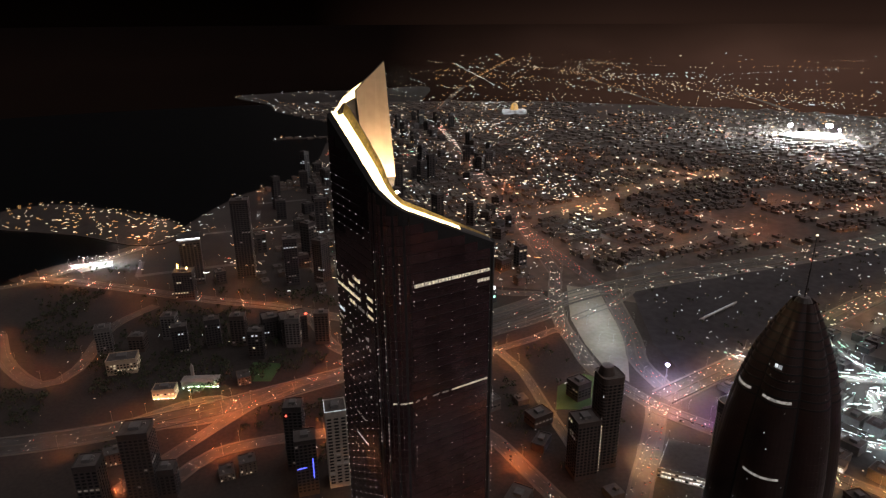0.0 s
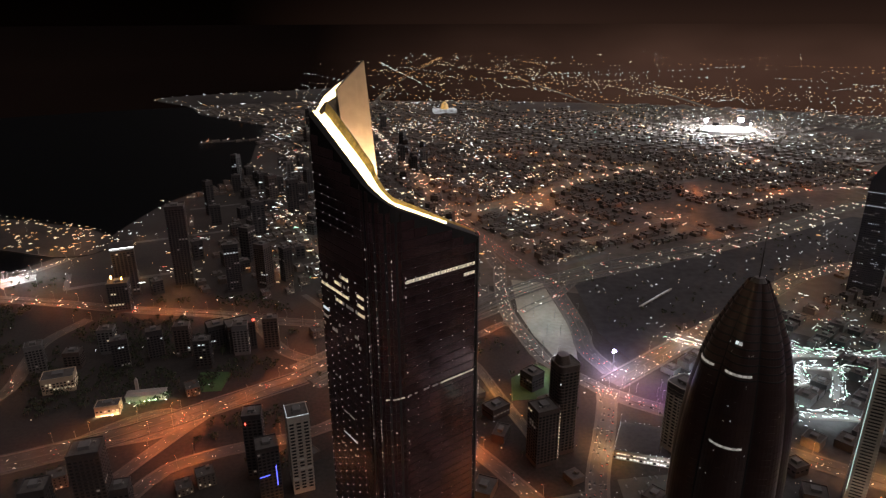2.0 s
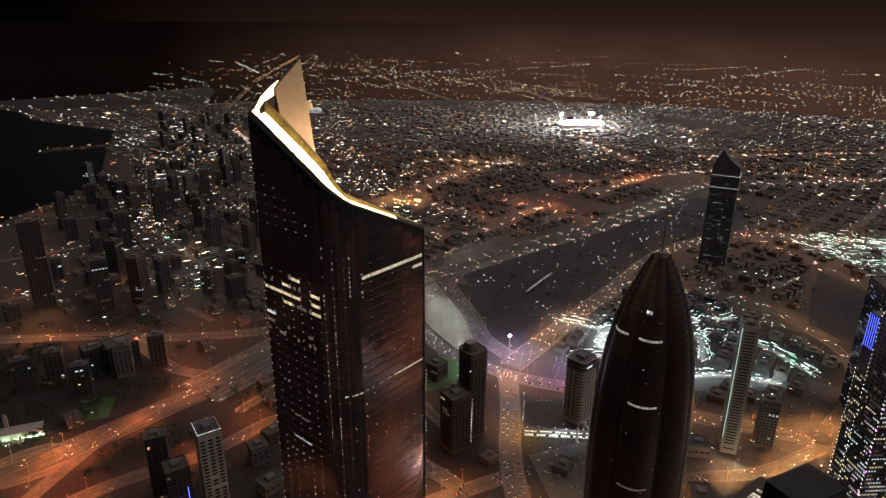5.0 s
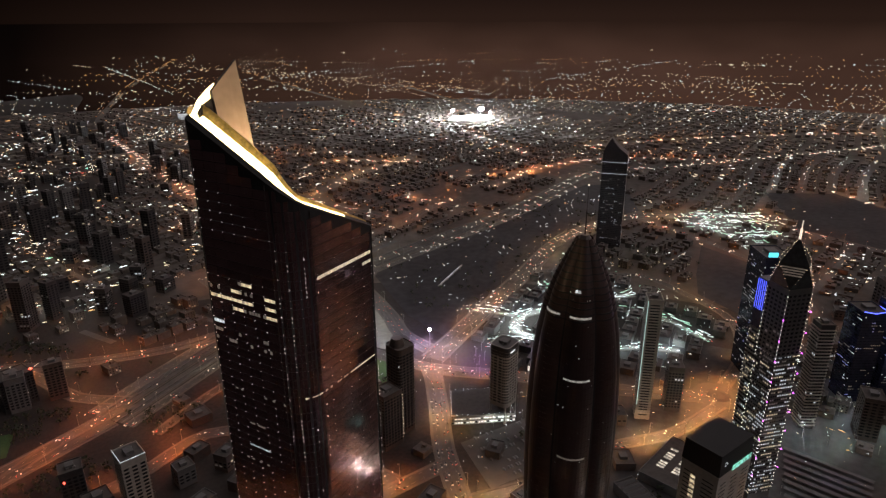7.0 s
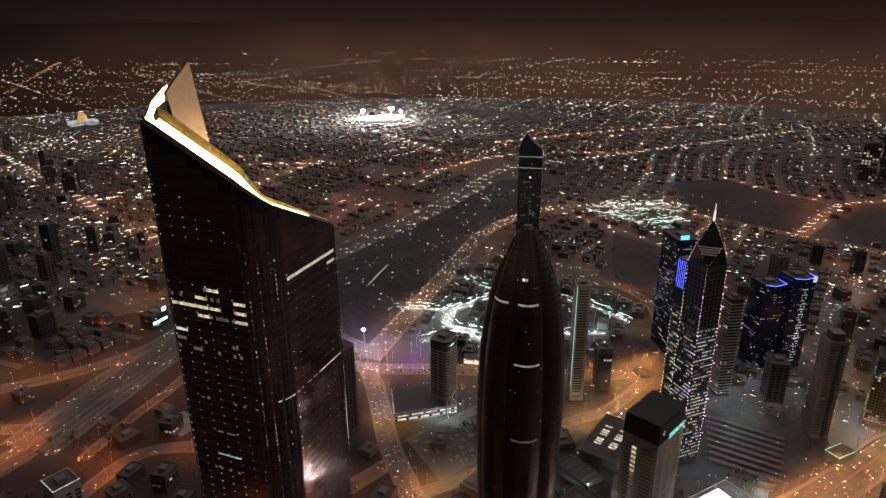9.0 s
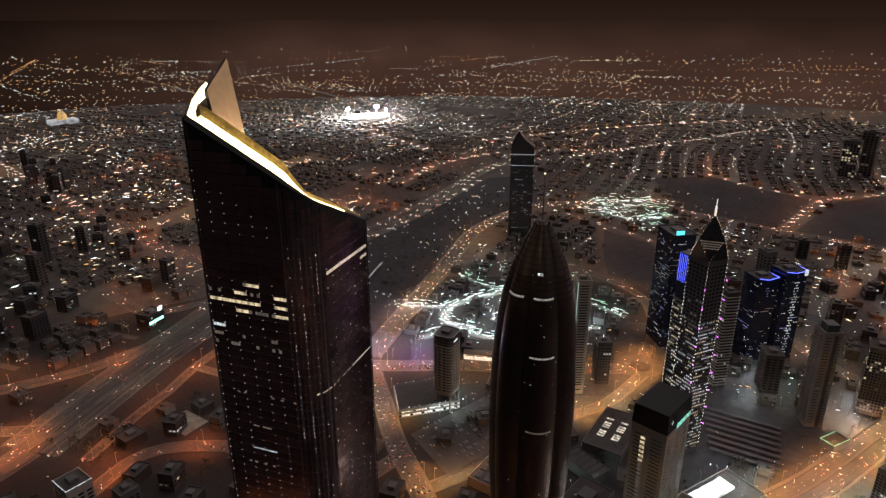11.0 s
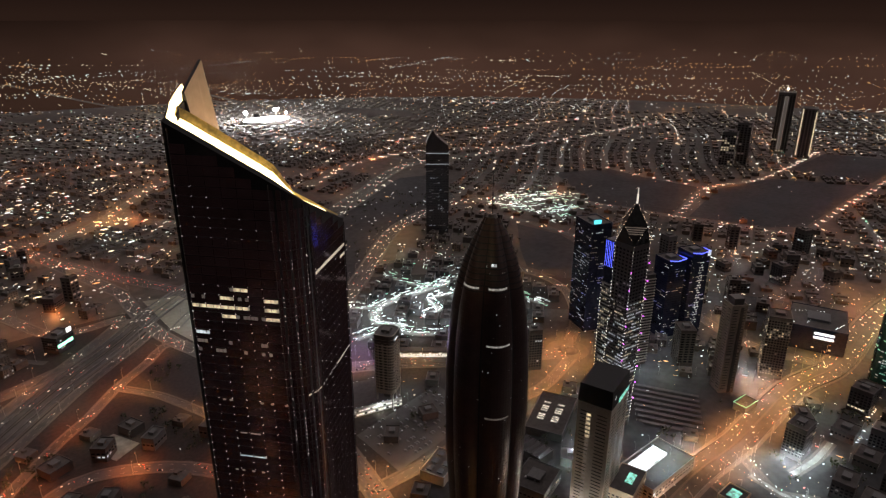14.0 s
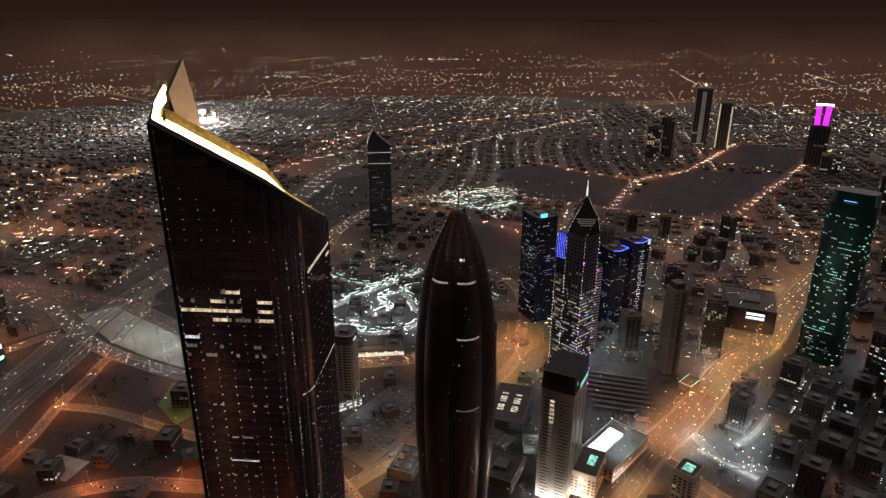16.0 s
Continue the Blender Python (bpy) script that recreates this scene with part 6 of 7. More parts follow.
for name in ("mall_spine", "mall_gate", "mall_lane", "mall_court", "mall_front", "mall_back", "depot_lane", "depot_lane_two", "depot_lane_three"):
    depot = name.startswith("depot")
    for sgn in (1, -1):
        for x, y, h in along(beside(LINES[name], sgn * (9 if depot else 6.5)), 11 if depot else 8, 3):
            if mr.random() < (0.75 if depot else 0.62):
                l_, a_ = mr.uniform(4, 15), math.degrees(h) + mr.gauss(0, 10)
                z_ = mr.uniform(3.5, 8)
                (green_strokes if mr.random() < 0.35 else white_strokes).box(x + mr.gauss(0, 1.5), y + mr.gauss(0, 1.5), z_, z_ + 0.5, l_, mr.uniform(0.7, 2.2), a_, True)
for k in range(70):
    x, y = mr.uniform(330, 700), mr.uniform(480, 830)
    if not inside(x, y, LOTS[4][1]) and not inside(x, y, LOTS[2][1]) and noise.noise((x * 0.013, y * 0.013, 44.0)) > -0.05:
        (green_strokes if mr.random() < 0.3 else white_strokes).box(x, y, 9.5, 10.0, mr.uniform(3, 13), mr.uniform(0.5, 1.4), mr.choice((35, 125, 35, 80)) + mr.gauss(0, 6), True)
for k in range(90):
    x, y = mr.uniform(985, 1230), mr.uniform(740, 960)
    (green_strokes if mr.random() < 0.4 else white_strokes).box(x, y, 5, 5.6, mr.uniform(6, 20), mr.uniform(0.7, 1.6), mr.choice((-28, -28, 62)) + mr.gauss(0, 4), True)
tagged(part("lane_light_strokes", white_strokes, glow("white_stroke_glow", (0.86, 1.0, 0.93), 0.85, True, 0.85, 0.3)), "white strokes of light along the lanes, added as glowing strips", "canopies", kind="stuff")
tagged(part("green_lane_light_strokes", green_strokes, glow("green_stroke_glow", (0.55, 1.0, 0.68), 0.7, True, 0.8, 0.3)), "pale green strokes of light along the lanes, added as glowing strips", "canopies", kind="stuff")

# Lamps scattered at random to lift this quarter, in place of grey haze
for k in range(60):
    x, y = mr.uniform(430, 1120), mr.uniform(-60, 470)
    if not is_taken(x, y):
        lamp_at(far_pole, far_head[mr.choice(("cool", "cool", "pale", "sodium"))], x, y, mr.uniform(0, 6.28), 0, 9, 0.25)
for k in range(420):
    x, y = mr.uniform(380, 1150), mr.uniform(-90, 470)
    if not is_taken(x, y) and noise.noise((x * 0.015, y * 0.015, 2.0)) > -0.1:
        dot(mr.choice(("white", "white", "warm", "orange")), x, y, mr.uniform(2, 9), mr.uniform(0.25, 0.7))

for k in range(50):
    x, y = mr.uniform(-440, 120), mr.uniform(1000, 2800)
    if not wet(x, y) and not is_taken(x, y):
        lamp_at(far_pole, far_head[mr.choice(("amber", "amber", "sodium", "cool"))], x, y, mr.uniform(0, 6.28), 0, 9, 0.3)
# More lamps added at random to brighten the ground where haze glows
for k in range(60):
    x, y = mr.uniform(320, 640), mr.uniform(120, 340)
    if clear(x, y, 3, 2):
        lamp_at(far_pole, far_head[mr.choice(("cool", "cool", "pale"))], x, y, mr.uniform(0, 6.28), 0, 14, 0.26)
# lamps and lights of the southern quarters
for k in range(150):
    x, y = mr.uniform(-900, 420), mr.uniform(-700, 260)
    if not is_taken(x, y):
        lamp_at(far_pole, far_head[mr.choice(("amber", "cool", "sodium", "cool"))], x, y, mr.uniform(0, 6.28), 0, 9, 0.3)
for k in range(1100):
    x, y = mr.uniform(-1000, 520), mr.uniform(-900, 260)
    if noise.noise((x * 0.01, y * 0.01, 6.0)) > -0.1:
        dot(mr.choice(("white", "white", "warm", "orange", "red")), x, y, mr.uniform(2, 12), mr.uniform(0.4, 1.1))

# Lamps added on the white hall's roof only to brighten it
for x, y in ((330, 232), (352, 224), (374, 216), (345, 206), (366, 232)):
    lamp_at(far_pole, far_head["cool"], x, y, 1.0, 15.3, 7, 0.2)

# dark-roofed blocks south of the avenue
for gi in range(11):
    for gj in range(6):
        x, y = 345 + 34 * gi + mr.gauss(0, 3), 118 - 34 * gj - 3.5 * gi + mr.gauss(0, 3)
        w_, d_, a_ = mr.uniform(20, 29), mr.uniform(18, 26), -6 + mr.gauss(0, 2)
        if clear(x, y, 15, 6) and mr.random() < 0.9:
            tower("southern_block", x, y, w_, d_, a_, mr.choice((11, 14, 18, 24, 32)) * mr.uniform(0.9, 1.1), mr.choice((M_dark, M_grey, M_brown)), "dark flat-roofed block beside the avenue with few lit windows", lit=0.05, kinds=("dim", "white", "cream"), bay=3.4, category="building", group="southern blocks", ledges=False)
            if mr.random() < 0.7:
                e = mr.choice((1, -1))
                for k in range(mr.randint(2, 6)):
                    dot("white" if mr.random() < 0.75 else "warm", *at(x, y, a_, (k - 2.5) * 3.5, e * (d_ / 2 + 2.0), 0)[:2], 3.5, mr.uniform(0.25, 0.6))

# ---- mid-rise town on the shore side and round the centre ----
take(*tw(28, 28), 50)
take(BX, BY, 45)
ZONES = [
    ((-430, -30), (1000, 1900), 90, (22, 85), 0.06), ((-330, 10), (1950, 2900), 60, (20, 70), 0.08),
    ((40, 140), (1080, 2300), 40, (20, 60), 0.06), ((-140, 160), (380, 700), 170, (8, 26), 0.06), ((140, 420), (250, 480), 170, (7, 18), 0.10), ((330, 470), (440, 560), 60, (6, 12), 0.1),
    ((330, 560), (-60, 170), 60, (9, 34), 0.10), ((520, 900), (60, 150), 14, (14, 40), 0.10),
    ((700, 1150), (200, 480), 40, (14, 50), 0.12), ((760, 1200), (-160, 60), 34, (16, 60), 0.12),
    ((440, 640), (560, 760), 26, (6, 12), 0.10), ((560, 720), (300, 440), 12, (10, 30), 0.12),
    ((-260, 60), (300, 470), 60, (10, 36), 0.05), ((-700, -140), (-500, 180), 60, (14, 60), 0.10), ((0, 420), (-420, 120), 46, (14, 50), 0.10),
]
WALLS = (M_grey, M_brown, M_dark, M_brown, M_dark)
for (xa, xb), (ya, yb), num, (ha, hb), lt in ZONES:
    for k in range(num):
        x, y = brand.uniform(xa, xb), brand.uniform(ya, yb)
        if wet(x, y) or math.hypot(x + 100, y - 20) < 140 or not clear(x, y, 13):
            continue
        d = math.hypot(x - CX, y - CY)
        big = d > 1100
        hh = brand.uniform(ha, hb) if brand.random() < 0.6 else ha * 1.1
        tower("city_block", x, y, brand.uniform(16, 26), brand.uniform(14, 22), brand.choice((15, 31, 62, 40)), hh, M_dark if x < 60 and y > 900 and brand.random() < 0.8 else brand.choice(WALLS), "mid-rise flat-roofed city block with a few lit windows", floor=5.2 if big else 3.7, bay=6.5 if big else 4.6, lit=lt, kinds=("dim", "white", "cream", "dim"), ledges=not big, category="building", group="city blocks", hollow=0.5)
        take(x, y, 14)

# ---- low town: streets of small houses ----
house, roof, huts = Shape(), Shape(), Shape()
hr = random.Random(5)
ca, sa = math.cos(radians(24)), math.sin(radians(24))


def district(x, y):
    return noise.noise((x * 0.0011, y * 0.0011, 2.0)) + 0.5 * noise.noise((x * 0.004, y * 0.004, 7.0))


def bend(lx, ly):
    """Streets follow a skewed grid that bends from quarter to quarter."""
    x, y = ca * lx - sa * ly + 300, sa * lx + ca * ly + 300
    return (x + 80 * noise.noise((x * 0.0011, y * 0.0011, 11.0)), y + 80 * noise.noise((x * 0.0011, y * 0.0011, 17.0)))


made = 0
lanes = Shape()
spots = []
glows = []
for bi in range(-20, 58):
    for bj in range(-22, 62):
        ox, oy = bi * 112.0, bj * 68.0
        bx, by = bend(ox, oy)
        d = math.hypot(bx - CX, by - CY)
        ang = math.degrees(math.atan2(by - CY, bx - CX))
        if d > 3500 or (d > 1000 and not -14 < ang < 120):
            continue
        dens = district(bx, by)
        if dens < -0.42:
            continue
        fine = d < 2200
        for p in range(5 if fine else 3):
            for q in (0, 1):
                w = (16 if fine else 27) * hr.uniform(0.75, 1.1)
                dd = 19 * hr.uniform(0.75, 1.1)
                lx = ox + 8 + (p + 0.5) * (96 / (5 if fine else 3))
                ly = oy + 6 + 14 + 27 * q
                x, y = bend(lx, ly)
                if x < -360 and y < 1650 or x < -130 and y < 985 and hr.random() < 0.85:
                    continue
                if hr.random() < 0.12 or is_taken(x, y) or wet(x, y) or math.hypot(x - CX, y - CY) < 330:
                    continue
                if d < 1200 and any(is_taken(x + e1, y + e2) for e1 in (-9, 9) for e2 in (-9, 9)):
                    continue
                hh = hr.choice((4.5, 6, 6.5, 7, 9.5)) * hr.uniform(0.9, 1.15)
                a = 24 + hr.gauss(0, 1.5)
                spots.append((x, y, hh, w, dd, a, fine))
                made += 1
        # street lamps and lights of the block
        strip = noise.noise((bj * 0.83 + 0.4, bi * 0.13, 31.0)) > 0.03
        cross = noise.noise((bi * 0.83 + 0.4, bj * 0.10, 41.0)) > 0.06
        lit_at = []
        if strip and not (bx < -130 and by < 985):
            p4 = [bend(ox + e, oy - 7) for e in (-8, 20, 48, 76, 112)]
            if not any(is_taken(*p) or wet(*p) for p in p4):
                ribbon(lanes, p4, 6, -6, 0.10)
            lit_at += [(4 + 36 * k, -1.0) for k in range(3)]
        if cross and not (bx < -130 and by < 985):
            p4 = [bend(ox - 4, oy + e) for e in (-8, 16, 40, 66)]
            if not any(is_taken(*p) or wet(*p) for p in p4):
                ribbon(lanes, p4, 5, -5, 0.11)
            lit_at += [(-2.0, 10 + 32 * k) for k in range(2)]
        if hr.random() < 0.25:
            lit_at.append((hr.uniform(0, 112), hr.uniform(0, 66)))
        for px, py in lit_at:
            x, y = bend(ox + px, oy + py)
            if not is_taken(x, y) and not wet(x, y) and hr.random() < 0.85:
                glows.append((x, y, d))
spots.sort(key=lambda q: math.hypot(q[0] - 200, q[1] - 500))
# houses and sheds on the nearer plots
for xa, xb, ya, yb, num in ((40, 175, 420, 690, 160), (180, 420, 240, 400, 130), (420, 700, 200, 420, 120), (330, 640, -100, 160, 90), (290, 500, 430, 560, 90), (-140, 60, 480, 720, 60)):
    for k in range(num):
        x, y = hr.uniform(xa, xb), hr.uniform(ya, yb)
        if not clear(x, y, 9.5) or inside(x, y, [(180, 412), (190, 500), (345, 505), (330, 412)]):
            continue
        spots.append((x, y, 7, 15, 15, 24, True))
        take(x, y, 9)
models = []
for k, (w, dd, hh) in enumerate(((15, 17, 7.5), (14, 19, 10.5), (17, 16, 13.5), (13, 15, 7.0), (16, 20, 10.0))):
    base = thing("house", 0, 0, 0, ("low", "three-storey", "four-storey", "small", "broad")[k] + " flat-roofed rendered city house with a roof hut", "house", "low city houses")
    s = Shape()
    s.box(0, 0, 0, hh, w, dd)
    part("wall", s, M_render, base)
    s = Shape()
    s.box(0, 0, hh, hh + 0.05, w - 0.7, dd - 0.7)
    part("roof", s, M_roof, base)
    s = Shape()
    for px, py, pw, pd in ((0, dd / 2 - 0.2, w, 0.35), (0, 0.2 - dd / 2, w, 0.35), (w / 2 - 0.2, 0, 0.35, dd - 0.7), (0.2 - w / 2, 0, 0.35, dd - 0.7)):
        s.box(px, py, hh - 0.003, hh + 0.9, pw, pd)
    part("parapet", s, M_render, base)
    s = Shape()
    s.box(w * 0.2, dd * 0.18, hh + 0.05, hh + 2.7, 3.6, 4.4)
    part("roof_hut", s, M_render, base)
    s = Shape()
    s.tube((-w * 0.2, -dd * 0.2, hh + 0.05), (-w * 0.2, -dd * 0.2, hh + 1.7), 0.8, 8)
    part("water_tank", s, M_pale, base)
    s = Shape()
    for f in range(int(hh / 3.3)):
        for g in range(4):
            for sy in (-1, 1):
                px, py, z = -w / 2 + w * (g + 0.5) / 4, sy * (dd / 2 + 0.05), 1.2 + 3.3 * f
                s.quad((px - 0.7 * -sy, py, z), (px + 0.7 * -sy, py, z), (px + 0.7 * -sy, py, z + 1.4), (px - 0.7 * -sy, py, z + 1.4))
    part("window_pane", s, M_pane, base, kind="stuff")
    s = Shape()
    for g, f, sy in ((k % 4, 0, -1), ((k + 2) % 4, 1, -1), ((k + 1) % 4, k % 2, 1), ((k + 3) % 4, 0, -1)):
        px, py, z = -w / 2 + w * (g + 0.5) / 4, sy * (dd / 2 + 0.09), 1.2 + 3.3 * f
        s.quad((px - 0.7 * -sy, py, z), (px + 0.7 * -sy, py, z), (px + 0.7 * -sy, py, z + 1.4), (px - 0.7 * -sy, py, z + 1.4))
    part("lit_window", s, (W_cream, W_white, W_cream, W_band, W_cream)[k], base, "lit windows", "stuff")
    models.append([base, False])
for k, (x, y, hh, w, dd, a, fine) in enumerate(spots):
    if k < 150:
        mod = models[k % 5]
        m = pose(x, y, 0, 0, 0, a + 90 * hr.choice((0, 1)))
        if mod[1]:
            copy_thing(mod[0], m)
        else:
            mod[0].matrix_basis, mod[1] = m, True
        continue
    house.box(x, y, 0, hh, w, dd, a)
    if fine:
        roof.prism(rect(x, y, w - 0.8, dd - 0.8, a), hh, hh + 0.06)
        huts.box(x + hr.uniform(-4, 4), y + hr.uniform(-4, 4), hh, hh + 2.6, 3.6, 4.2, a)
        if hr.random() < 0.5:
            huts.box(x + hr.uniform(-6, 6), y + hr.uniform(-6, 6), hh, hh + 1.3, 2.2, 1.4, a)
tagged(part("side_streets", lanes, M_asphalt), "asphalt side streets of the low town", "streets", kind="stuff")
part("house_rows", house, M_render, None, kind="stuff")
tagged(bpy.data.objects["house_rows"], "rows of low flat-roofed rendered houses", "houses", kind="stuff")
tagged(part("house_roofs", roof, M_roof), "flat screed roofs of the low houses", "roofs", kind="stuff")
tagged(part("roof_huts", huts, M_render), "stair huts and tanks on the house roofs", "roof huts", kind="stuff")
for x, y, d in glows:
    kind = "amber" if hr.random() < 0.52 + 0.5 * noise.noise((x * 0.0016, y * 0.0016, 9.0)) else "cool"
    if x < 60 and hr.random() < 0.45:
        dot("warm", x, y, 9, hr.uniform(0.3, 0.8))
        continue
    lamp_at(far_pole, far_head[kind], x, y, hr.uniform(0, 6.28), 0.0, 12.0, 0.22)
tagged(part("street_lamp_poles", far_pole, M_metal), "slender steel street lamp poles along far streets", "lamp poles", kind="stuff")
for kind, mat, word in (("sodium", L_sodium, "orange"), ("amber", L_amber, "dim orange"), ("pale", L_pale, "pale yellow"), ("cool", L_cool, "white")):
    tagged(part("street_lamp_heads", far_head[kind], mat), "glowing " + word + " heads of far street lamps", "lamp heads", kind="stuff")
# Pole lamps added to make the violet wash on the junction
s = Shape()
vh = Shape()
for x, y in violet_wash_spots:
    lamp_at(s, vh, x, y, 0.6, 0.1, 12.0, 0.4)
tagged(part("violet_lamp_poles", s, M_metal), "steel poles added under the violet wash lamps", "lamp poles", kind="stuff")
tagged(part("violet_lamp_heads", vh, L_violet), "glowing heads added for the violet wash over the junction", "lamp heads", kind="stuff")

# small lights of windows, yards and shops
lr = random.Random(9)
for k in range(150000):
    lx, ly = lr.uniform(-2200, 6400), lr.uniform(-2200, 4300)
    u = lr.random()
    if u < 0.42:
        ly = 68.0 * round(ly / 68.0) - 3
        if noise.noise((ly / 68.0 * 0.83 + 0.4, lx / 112.0 * 0.13, 31.0)) < -0.04:
            continue
    elif u < 0.62:
        lx = 112.0 * round(lx / 112.0) - 3
        if noise.noise((lx / 112.0 * 0.83 + 0.4, ly / 68.0 * 0.10, 41.0)) < 0.0:
            continue
    x, y = bend(lx, ly)
    d, a = math.hypot(x - CX, y - CY), math.degrees(math.atan2(y - CY, x - CX))
    if not (600 < d < 3560 and -12 < a < 114) or lr.random() > 2.0e6 / d / d:
        continue
    if wet(x, y) or is_taken(x, y) and lr.random() < 0.93:
        continue
    dens = district(x, y)
    if lr.random() > (0.30 if u < 0.62 else 0.08) + 0.8 * dens + 1.2 * noise.noise((x * 0.011, y * 0.011, 14.0)) + 1.0 * noise.noise((x * 0.0035, y * 0.0035, 63.0)):
        continue
    u = lr.random()
    kind = "white" if u < 0.33 else "warm" if u < 0.76 else "orange" if u < 0.97 else "green" if u < 0.985 else "red"
    dot(kind, x, y, lr.uniform(3, 13), (0.00040 * d + 0.05) * (lr.uniform(0.45, 1.1) if lr.random() < 0.86 else lr.uniform(1.2, 2.4)))
for k in range(700):
    x, y = lr.uniform(300, 1000), lr.uniform(720, 1250)
    if inside(x, y, LOTS[4][1]) and noise.noise((x * 0.02, y * 0.02, 5)) > -0.05:
        dot("white" if lr.random() < 0.75 else "warm", x, y, 3, lr.uniform(0.25, 0.55))
for xa, xb, ya, yb, num in ((40, 420, 230, 700, 420), (380, 700, -120, 200, 260), (420, 900, 180, 560, 260), (-640, -60, 420, 980, 150)):
    for k in range(num):
        x, y = lr.uniform(xa, xb), lr.uniform(ya, yb)
        if noise.noise((x * 0.018, y * 0.018, 23.0)) > 0.0:
            dot("white" if lr.random() < 0.6 else "warm" if lr.random() < 0.7 else "orange", x, y, lr.uniform(1.5, 8), lr.uniform(0.14, 0.42))
for k in range(34):
    x, y = lr.uniform(390, 640), lr.uniform(-110, 160)
    if not is_taken(x, y):
        dot("white", x, y, 5, 0.7)
# far lights beyond the flat land: scattered and strung along avenues
for k in range(6500):
    d = 1 / (1 / 9500 + lr.random() ** 0.85 * (1 / 3500 - 1 / 9500))
    a = radians(lr.uniform(-14, 108))
    x, y = CX + d * math.cos(a), CY + d * math.sin(a)
    if wet(x, y) or math.degrees(a) > 84 and lr.random() < (math.degrees(a) - 84) / 13:
        continue
    if lr.random() > 0.10 + 1.8 * noise.noise((x * 0.0006, y * 0.0006, 4.0)) + 1.7 * noise.noise((x * 0.003, y * 0.003, 6.0)):
        continue
    u = lr.random()
    dot("white" if u < 0.22 else "warm" if u < 0.66 else "orange", x, y, 5, lr.uniform(0.6, 1.4) if lr.random() < 0.93 else lr.uniform(1.5, 2.6))
for k in range(130):
    d = 1 / (1 / 9000 + lr.random() ** 0.8 * (1 / 2600 - 1 / 9000))
    a = radians(lr.uniform(-12, 92))
    x, y = CX + d * math.cos(a), CY + d * math.sin(a)
    h, n = radians(lr.choice((114, 114, 135, 95, 24, 150))) + lr.gauss(0, 0.04), int(lr.uniform(14, 60))
    kind = lr.choice(("orange", "warm", "warm", "white"))
    for i in range(n):
        px, py = x + 48 * i * math.cos(h) + lr.gauss(0, 7), y + 48 * i * math.sin(h) + lr.gauss(0, 7)
        dd = math.hypot(px - CX, py - CY)
        if dd < 7000 and not wet(px, py) and not is_taken(px, py):
            dot(kind, px, py, 9, (0.00026 * min(dd, 4700) + 0.06) * lr.uniform(0.3, 1.3))
# two groups of bright yard lights far out
for x, y, r in ((4688, 3693, 3.6), (4760, 3640, 2.6), (4640, 3760, 2.4), (4900, 3300, 2.4), (4700, 3560, 1.6), (5200, 3150, 1.8), (4560, 3800, 1.5)):
    dot("warm", x, y, 30, r)
# lit rooms and yards of the shore quarter and the quarter behind it
for k in range(5200):
    x, y = lr.uniform(-430, 420), lr.uniform(1000, 2900)
    if wet(x, y) or is_taken(x, y) or lr.random() > 0.25 + 1.5 * noise.noise((x * 0.009, y * 0.004, 51.0)):
        continue
    u = lr.random()
    dot("white" if u < 0.45 else "warm" if u < 0.85 else "orange" if u < 0.96 else "green" if u < 0.975 else "red", x, y, lr.uniform(3, 30), lr.uniform(0.35, 0.95) if lr.random() < 0.82 else lr.uniform(1.0, 1.9))
# yards and corners of the southern blocks
for k in range(520):
    x, y = lr.uniform(380, 1150), lr.uniform(-160, 190)
    if not is_taken(x, y) and noise.noise((x * 0.012, y * 0.012, 57.0)) > 0.0:
        dot("white" if lr.random() < 0.7 else "warm", x, y, lr.uniform(2, 12), lr.uniform(0.2, 0.5))
# yards, shop signs and windows behind the centre towers
for k in range(1500):
    x, y = lr.uniform(540, 1180), lr.uniform(60, 620)
    if is_taken(x, y) or lr.random() > 0.45 + 1.4 * noise.noise((x * 0.012, y * 0.012, 71.0)):
        continue
    u = lr.random()
    dot("white" if u < 0.5 else "warm" if u < 0.85 else "orange", x, y, lr.uniform(2, 14), lr.uniform(0.2, 0.6) if lr.random() < 0.85 else lr.uniform(0.7, 1.3))
# shore lamps: headland edge, spit and bay
for poly, step in ((HEADLAND[:9], 95), (SPIT, 46)):
    for x, y, h in along(curve(poly, 40), step):
        dot("white" if lr.random() < 0.7 else "warm", x + lr.uniform(-14, 14), y + lr.uniform(-10, 10), 6, lr.uniform(0.7, 1.8))
for k in range(110):
    x, y = lr.uniform(-1200, -150), lr.uniform(2750, 4300)
    if inside(x, y, HEADLAND) and noise.noise((x * 0.004, y * 0.004, 1.0)) > -0.1:
        dot("white" if lr.random() < 0.6 else "warm", x, y, 6, lr.uniform(1.0, 2.0))
for a in range(112, 96, -1):
    r = coast_r(a) - 25
    for k in range(4):
        t_ = radians(a - 0.25 * k)
        if lr.random() < 0.7:
            dot("white" if k % 2 else "warm", CX + r * math.cos(t_), CY + r * math.sin(t_), 6, lr.uniform(0.35, 0.9))

for k in range(320):
    x, y = lr.uniform(380, 680), lr.uniform(540, 800)
    if not inside(x, y, LOTS[4][1]) and noise.noise((x * 0.02, y * 0.02, 8.0)) > 0.0:
        dot("white" if lr.random() < 0.85 else "green", x, y, lr.uniform(2, 12), lr.uniform(0.25, 0.7))

# ---- trees of the gardens and verges ----
trunks, leaves = Shape(), Shape()
tr = random.Random(77)


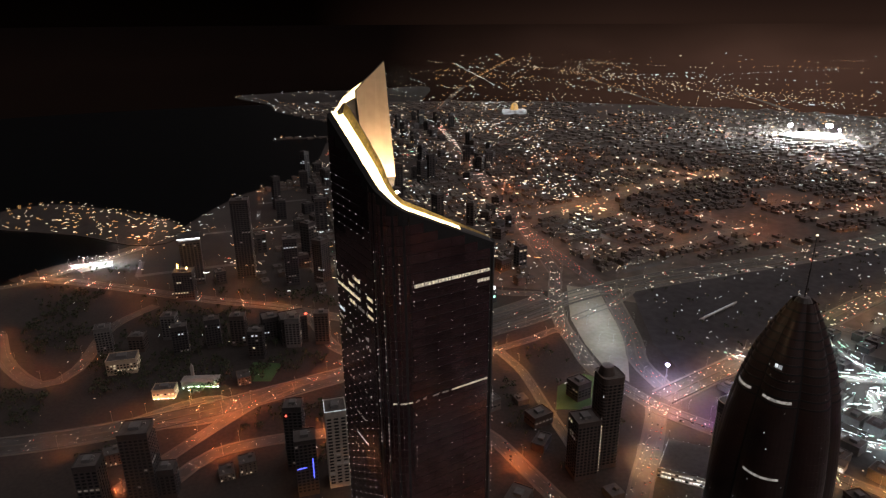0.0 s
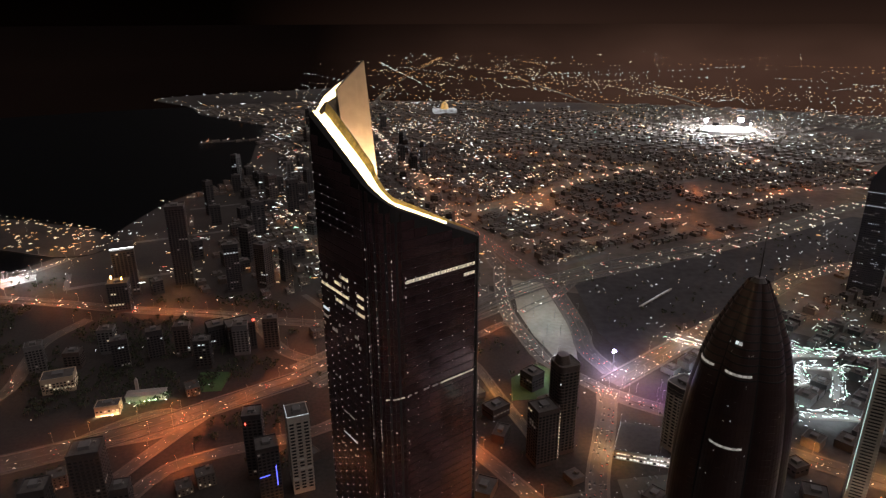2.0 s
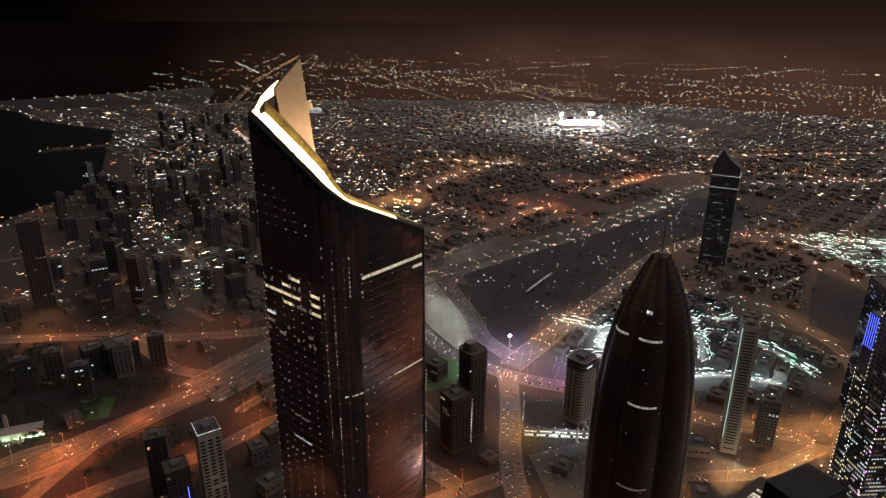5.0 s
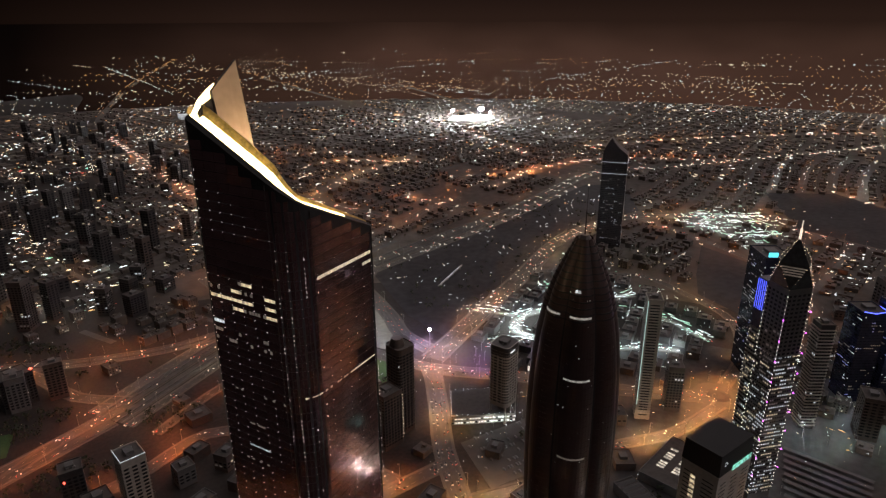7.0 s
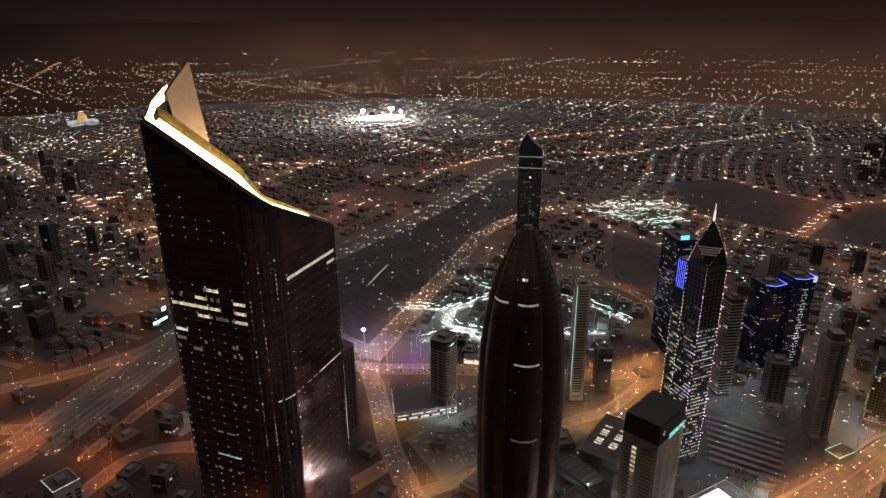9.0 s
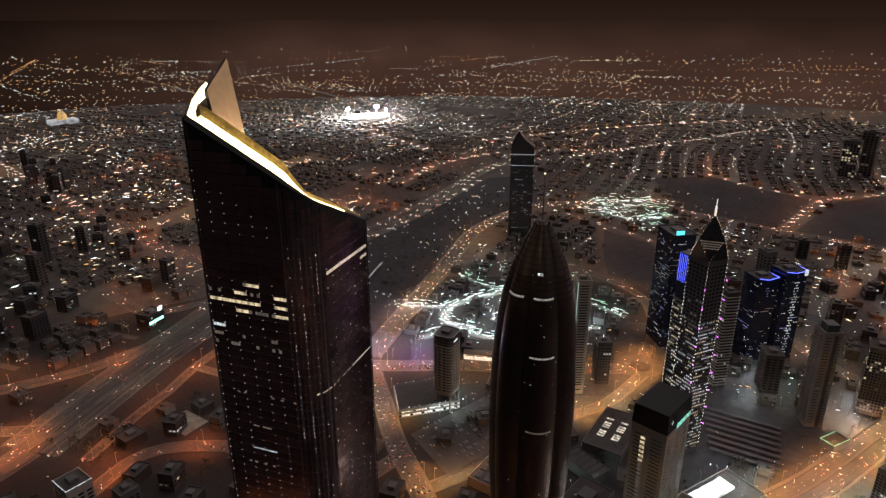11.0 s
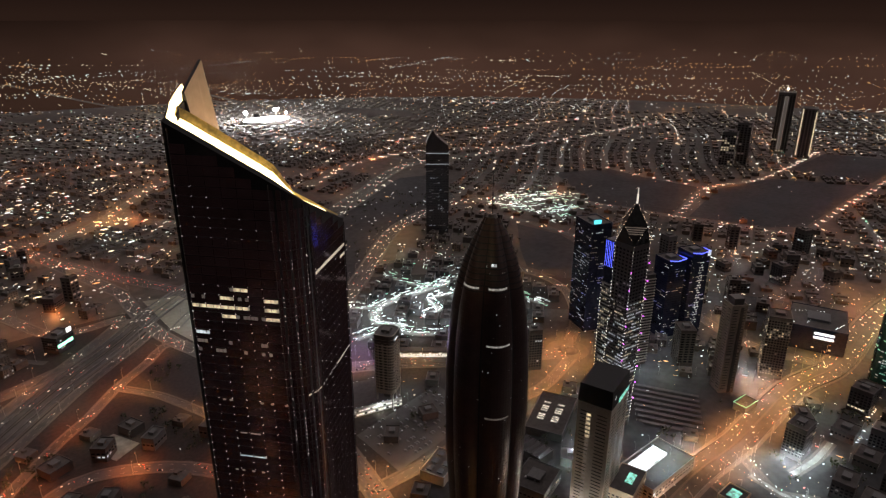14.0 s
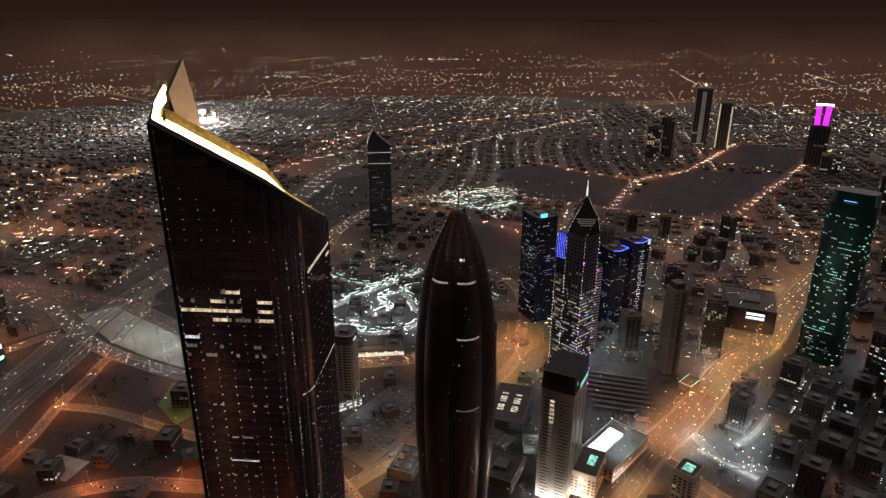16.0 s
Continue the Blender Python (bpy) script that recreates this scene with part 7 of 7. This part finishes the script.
def tree(x, y, h):
    trunks.tube((x, y, 0), (x + tr.gauss(0, 0.3), y + tr.gauss(0, 0.3), h * 0.55), 0.22, 4)
    for k in range(3):
        a = tr.uniform(0, 6.28)
        trunks.tube((x, y, h * 0.45), (x + h * 0.25 * math.cos(a), y + h * 0.25 * math.sin(a), h * 0.75), 0.1, 3)
    for k in range(16):
        a, r = tr.uniform(0, 6.28), h * 0.42 * tr.random() ** 0.5
        c = Vector((x + r * math.cos(a), y + r * math.sin(a), h * tr.uniform(0.45, 1.0)))
        q = h * tr.uniform(0.09, 0.2)
        u = Vector((tr.gauss(0, 1), tr.gauss(0, 1), tr.gauss(0, 0.5))).normalized() * q
        v = u.cross(Vector((tr.gauss(0, 1), tr.gauss(0, 1), tr.gauss(0, 1)))).normalized() * q
        leaves.quad(tuple(c - u), tuple(c - v * 0.8), tuple(c + u), tuple(c + v * 0.8))


for (xa, xb), (ya, yb), num in (((-640, -130), (540, 985), 3200), ((60, 240), (640, 1000), 260), ((-120, 100), (560, 860), 420), ((300, 1000), (720, 1240), 500), ((300, 600), (200, 420), 160), ((-700, -560), (900, 1100), 100), ((380, 680), (-140, 165), 900), ((180, 420), (230, 500), 260), ((60, 200), (380, 640), 200)):
    for k in range(num):
        x, y = tr.uniform(xa, xb), tr.uniform(ya, yb)
        if noise.noise((x * 0.012, y * 0.012, 3.0)) < -0.06 or wet(x, y) or inside(x, y, SAND):
            continue
        if is_taken(x, y) and not any(inside(x, y, LOTS[i][1]) for i in (4, 5, 6)):
            continue
        tree(x, y, tr.uniform(5, 10))
tagged(part("tree_trunks", trunks, M_bark), "trunks and limbs of dusty garden trees", "trees", kind="stuff")
tagged(part("tree_leaves", leaves, M_leaf), "dark loose crowns of dusty garden trees", "trees", kind="stuff")

# ---- vehicles ----
car_spots.sort(key=lambda q: math.hypot(q[0] - 150, q[1] - 420))
base = thing("car", 0, 0, 0, "parked-still car with lit lamps on the road", "car", "cars on the roads")
s = Shape()
s.prism([(-2.2, -0.85), (2.2, -0.85), (2.2, 0.85), (-2.2, 0.85)], 0.35, 0.95, [(-2.15, -0.8), (2.1, -0.8), (2.1, 0.8), (-2.15, 0.8)], True)
part("body", s, M_car, base)
s = Shape()
s.prism([(-1.7, -0.8), (1.0, -0.8), (1.0, 0.8), (-1.7, 0.8)], 0.95, 1.5, [(-1.3, -0.65), (0.4, -0.65), (0.4, 0.65), (-1.3, 0.65)])
part("cabin", s, M_pane, base)
for px in (-1.35, 1.35):
    for py in (-0.8, 0.8):
        s = Shape()
        s.tube((px, py - 0.1, 0.34), (px, py + 0.1, 0.34), 0.34, 8)
        part("wheel", s, M_tyre, base)
for px, mt, nm in ((2.25, T_head, "headlight"), (-2.25, T_red, "tail_light")):
    for py in (-0.6, 0.6):
        s = Shape()
        s.gem(px, py, 0.75, 0.24)
        part(nm, s, mt, base)
rest_cars = Shape()
lot = thing("parking_lot", 250, 455, 0, "dim asphalt parking lot with rows of parked cars", "parking lot", kind="structure")
s = Shape()
s.prism([(186, 416), (196, 492), (330, 496), (318, 416)], 0, 0.14)
part("surface", s, M_asphalt, lot)
parked = [(198 + 3.1 * i, 424 + 9.5 * j, 0.14, 1.57 + 3.14 * (i % 2), "lot") for j in range(8) for i in range(38) if (i * 7 + j * 5) % 11 > 3]
parked = [q for q in parked if q[0] < 318 and hr.random() < 0.4]
car_spots = car_spots[:190] + parked + car_spots[190:]
for i, (x, y, z, h, nm) in enumerate(car_spots):
    if i < 190:
        m = pose(x, y, z, 0, 0, math.degrees(h))
        if i == 0:
            base.matrix_basis = m
        else:
            copy_thing(base, m)
    elif nm == "lot":
        rest_cars.box(x, y, 0.4, 1.0, 4.4, 1.7, math.degrees(h), True)
        rest_cars.box(x, y, 1.0, 1.5, 2.4, 1.5, math.degrees(h))
    else:
        d = math.hypot(x - CX, y - CY)
        f = max(0.36, 0.00046 * d)
        if nm != "queue_road":
            dot("head", x + 2.1 * math.cos(h), y + 2.1 * math.sin(h), 0.9, f)
        if lr.random() < 0.6 or nm == "queue_road":
            dot("red", x - 2.1 * math.cos(h), y - 2.1 * math.sin(h), 0.9, f * 0.7)
tagged(part("parked_cars", rest_cars, M_car), "rows of dark parked cars in the lot", "cars", kind="stuff")

for kind, mat in (("white", T_white), ("warm", T_warm), ("orange", T_orange), ("amber", T_amber), ("green", T_green), ("red", T_red), ("head", T_head)):
    if kind in lights:
        tagged(part("small_lights", lights[kind], mat), "countless small " + {"white": "white", "warm": "warm", "orange": "orange", "amber": "amber", "green": "green", "red": "red", "head": "headlamp"}[kind] + " lights across the night city", "city lights", kind="stuff")
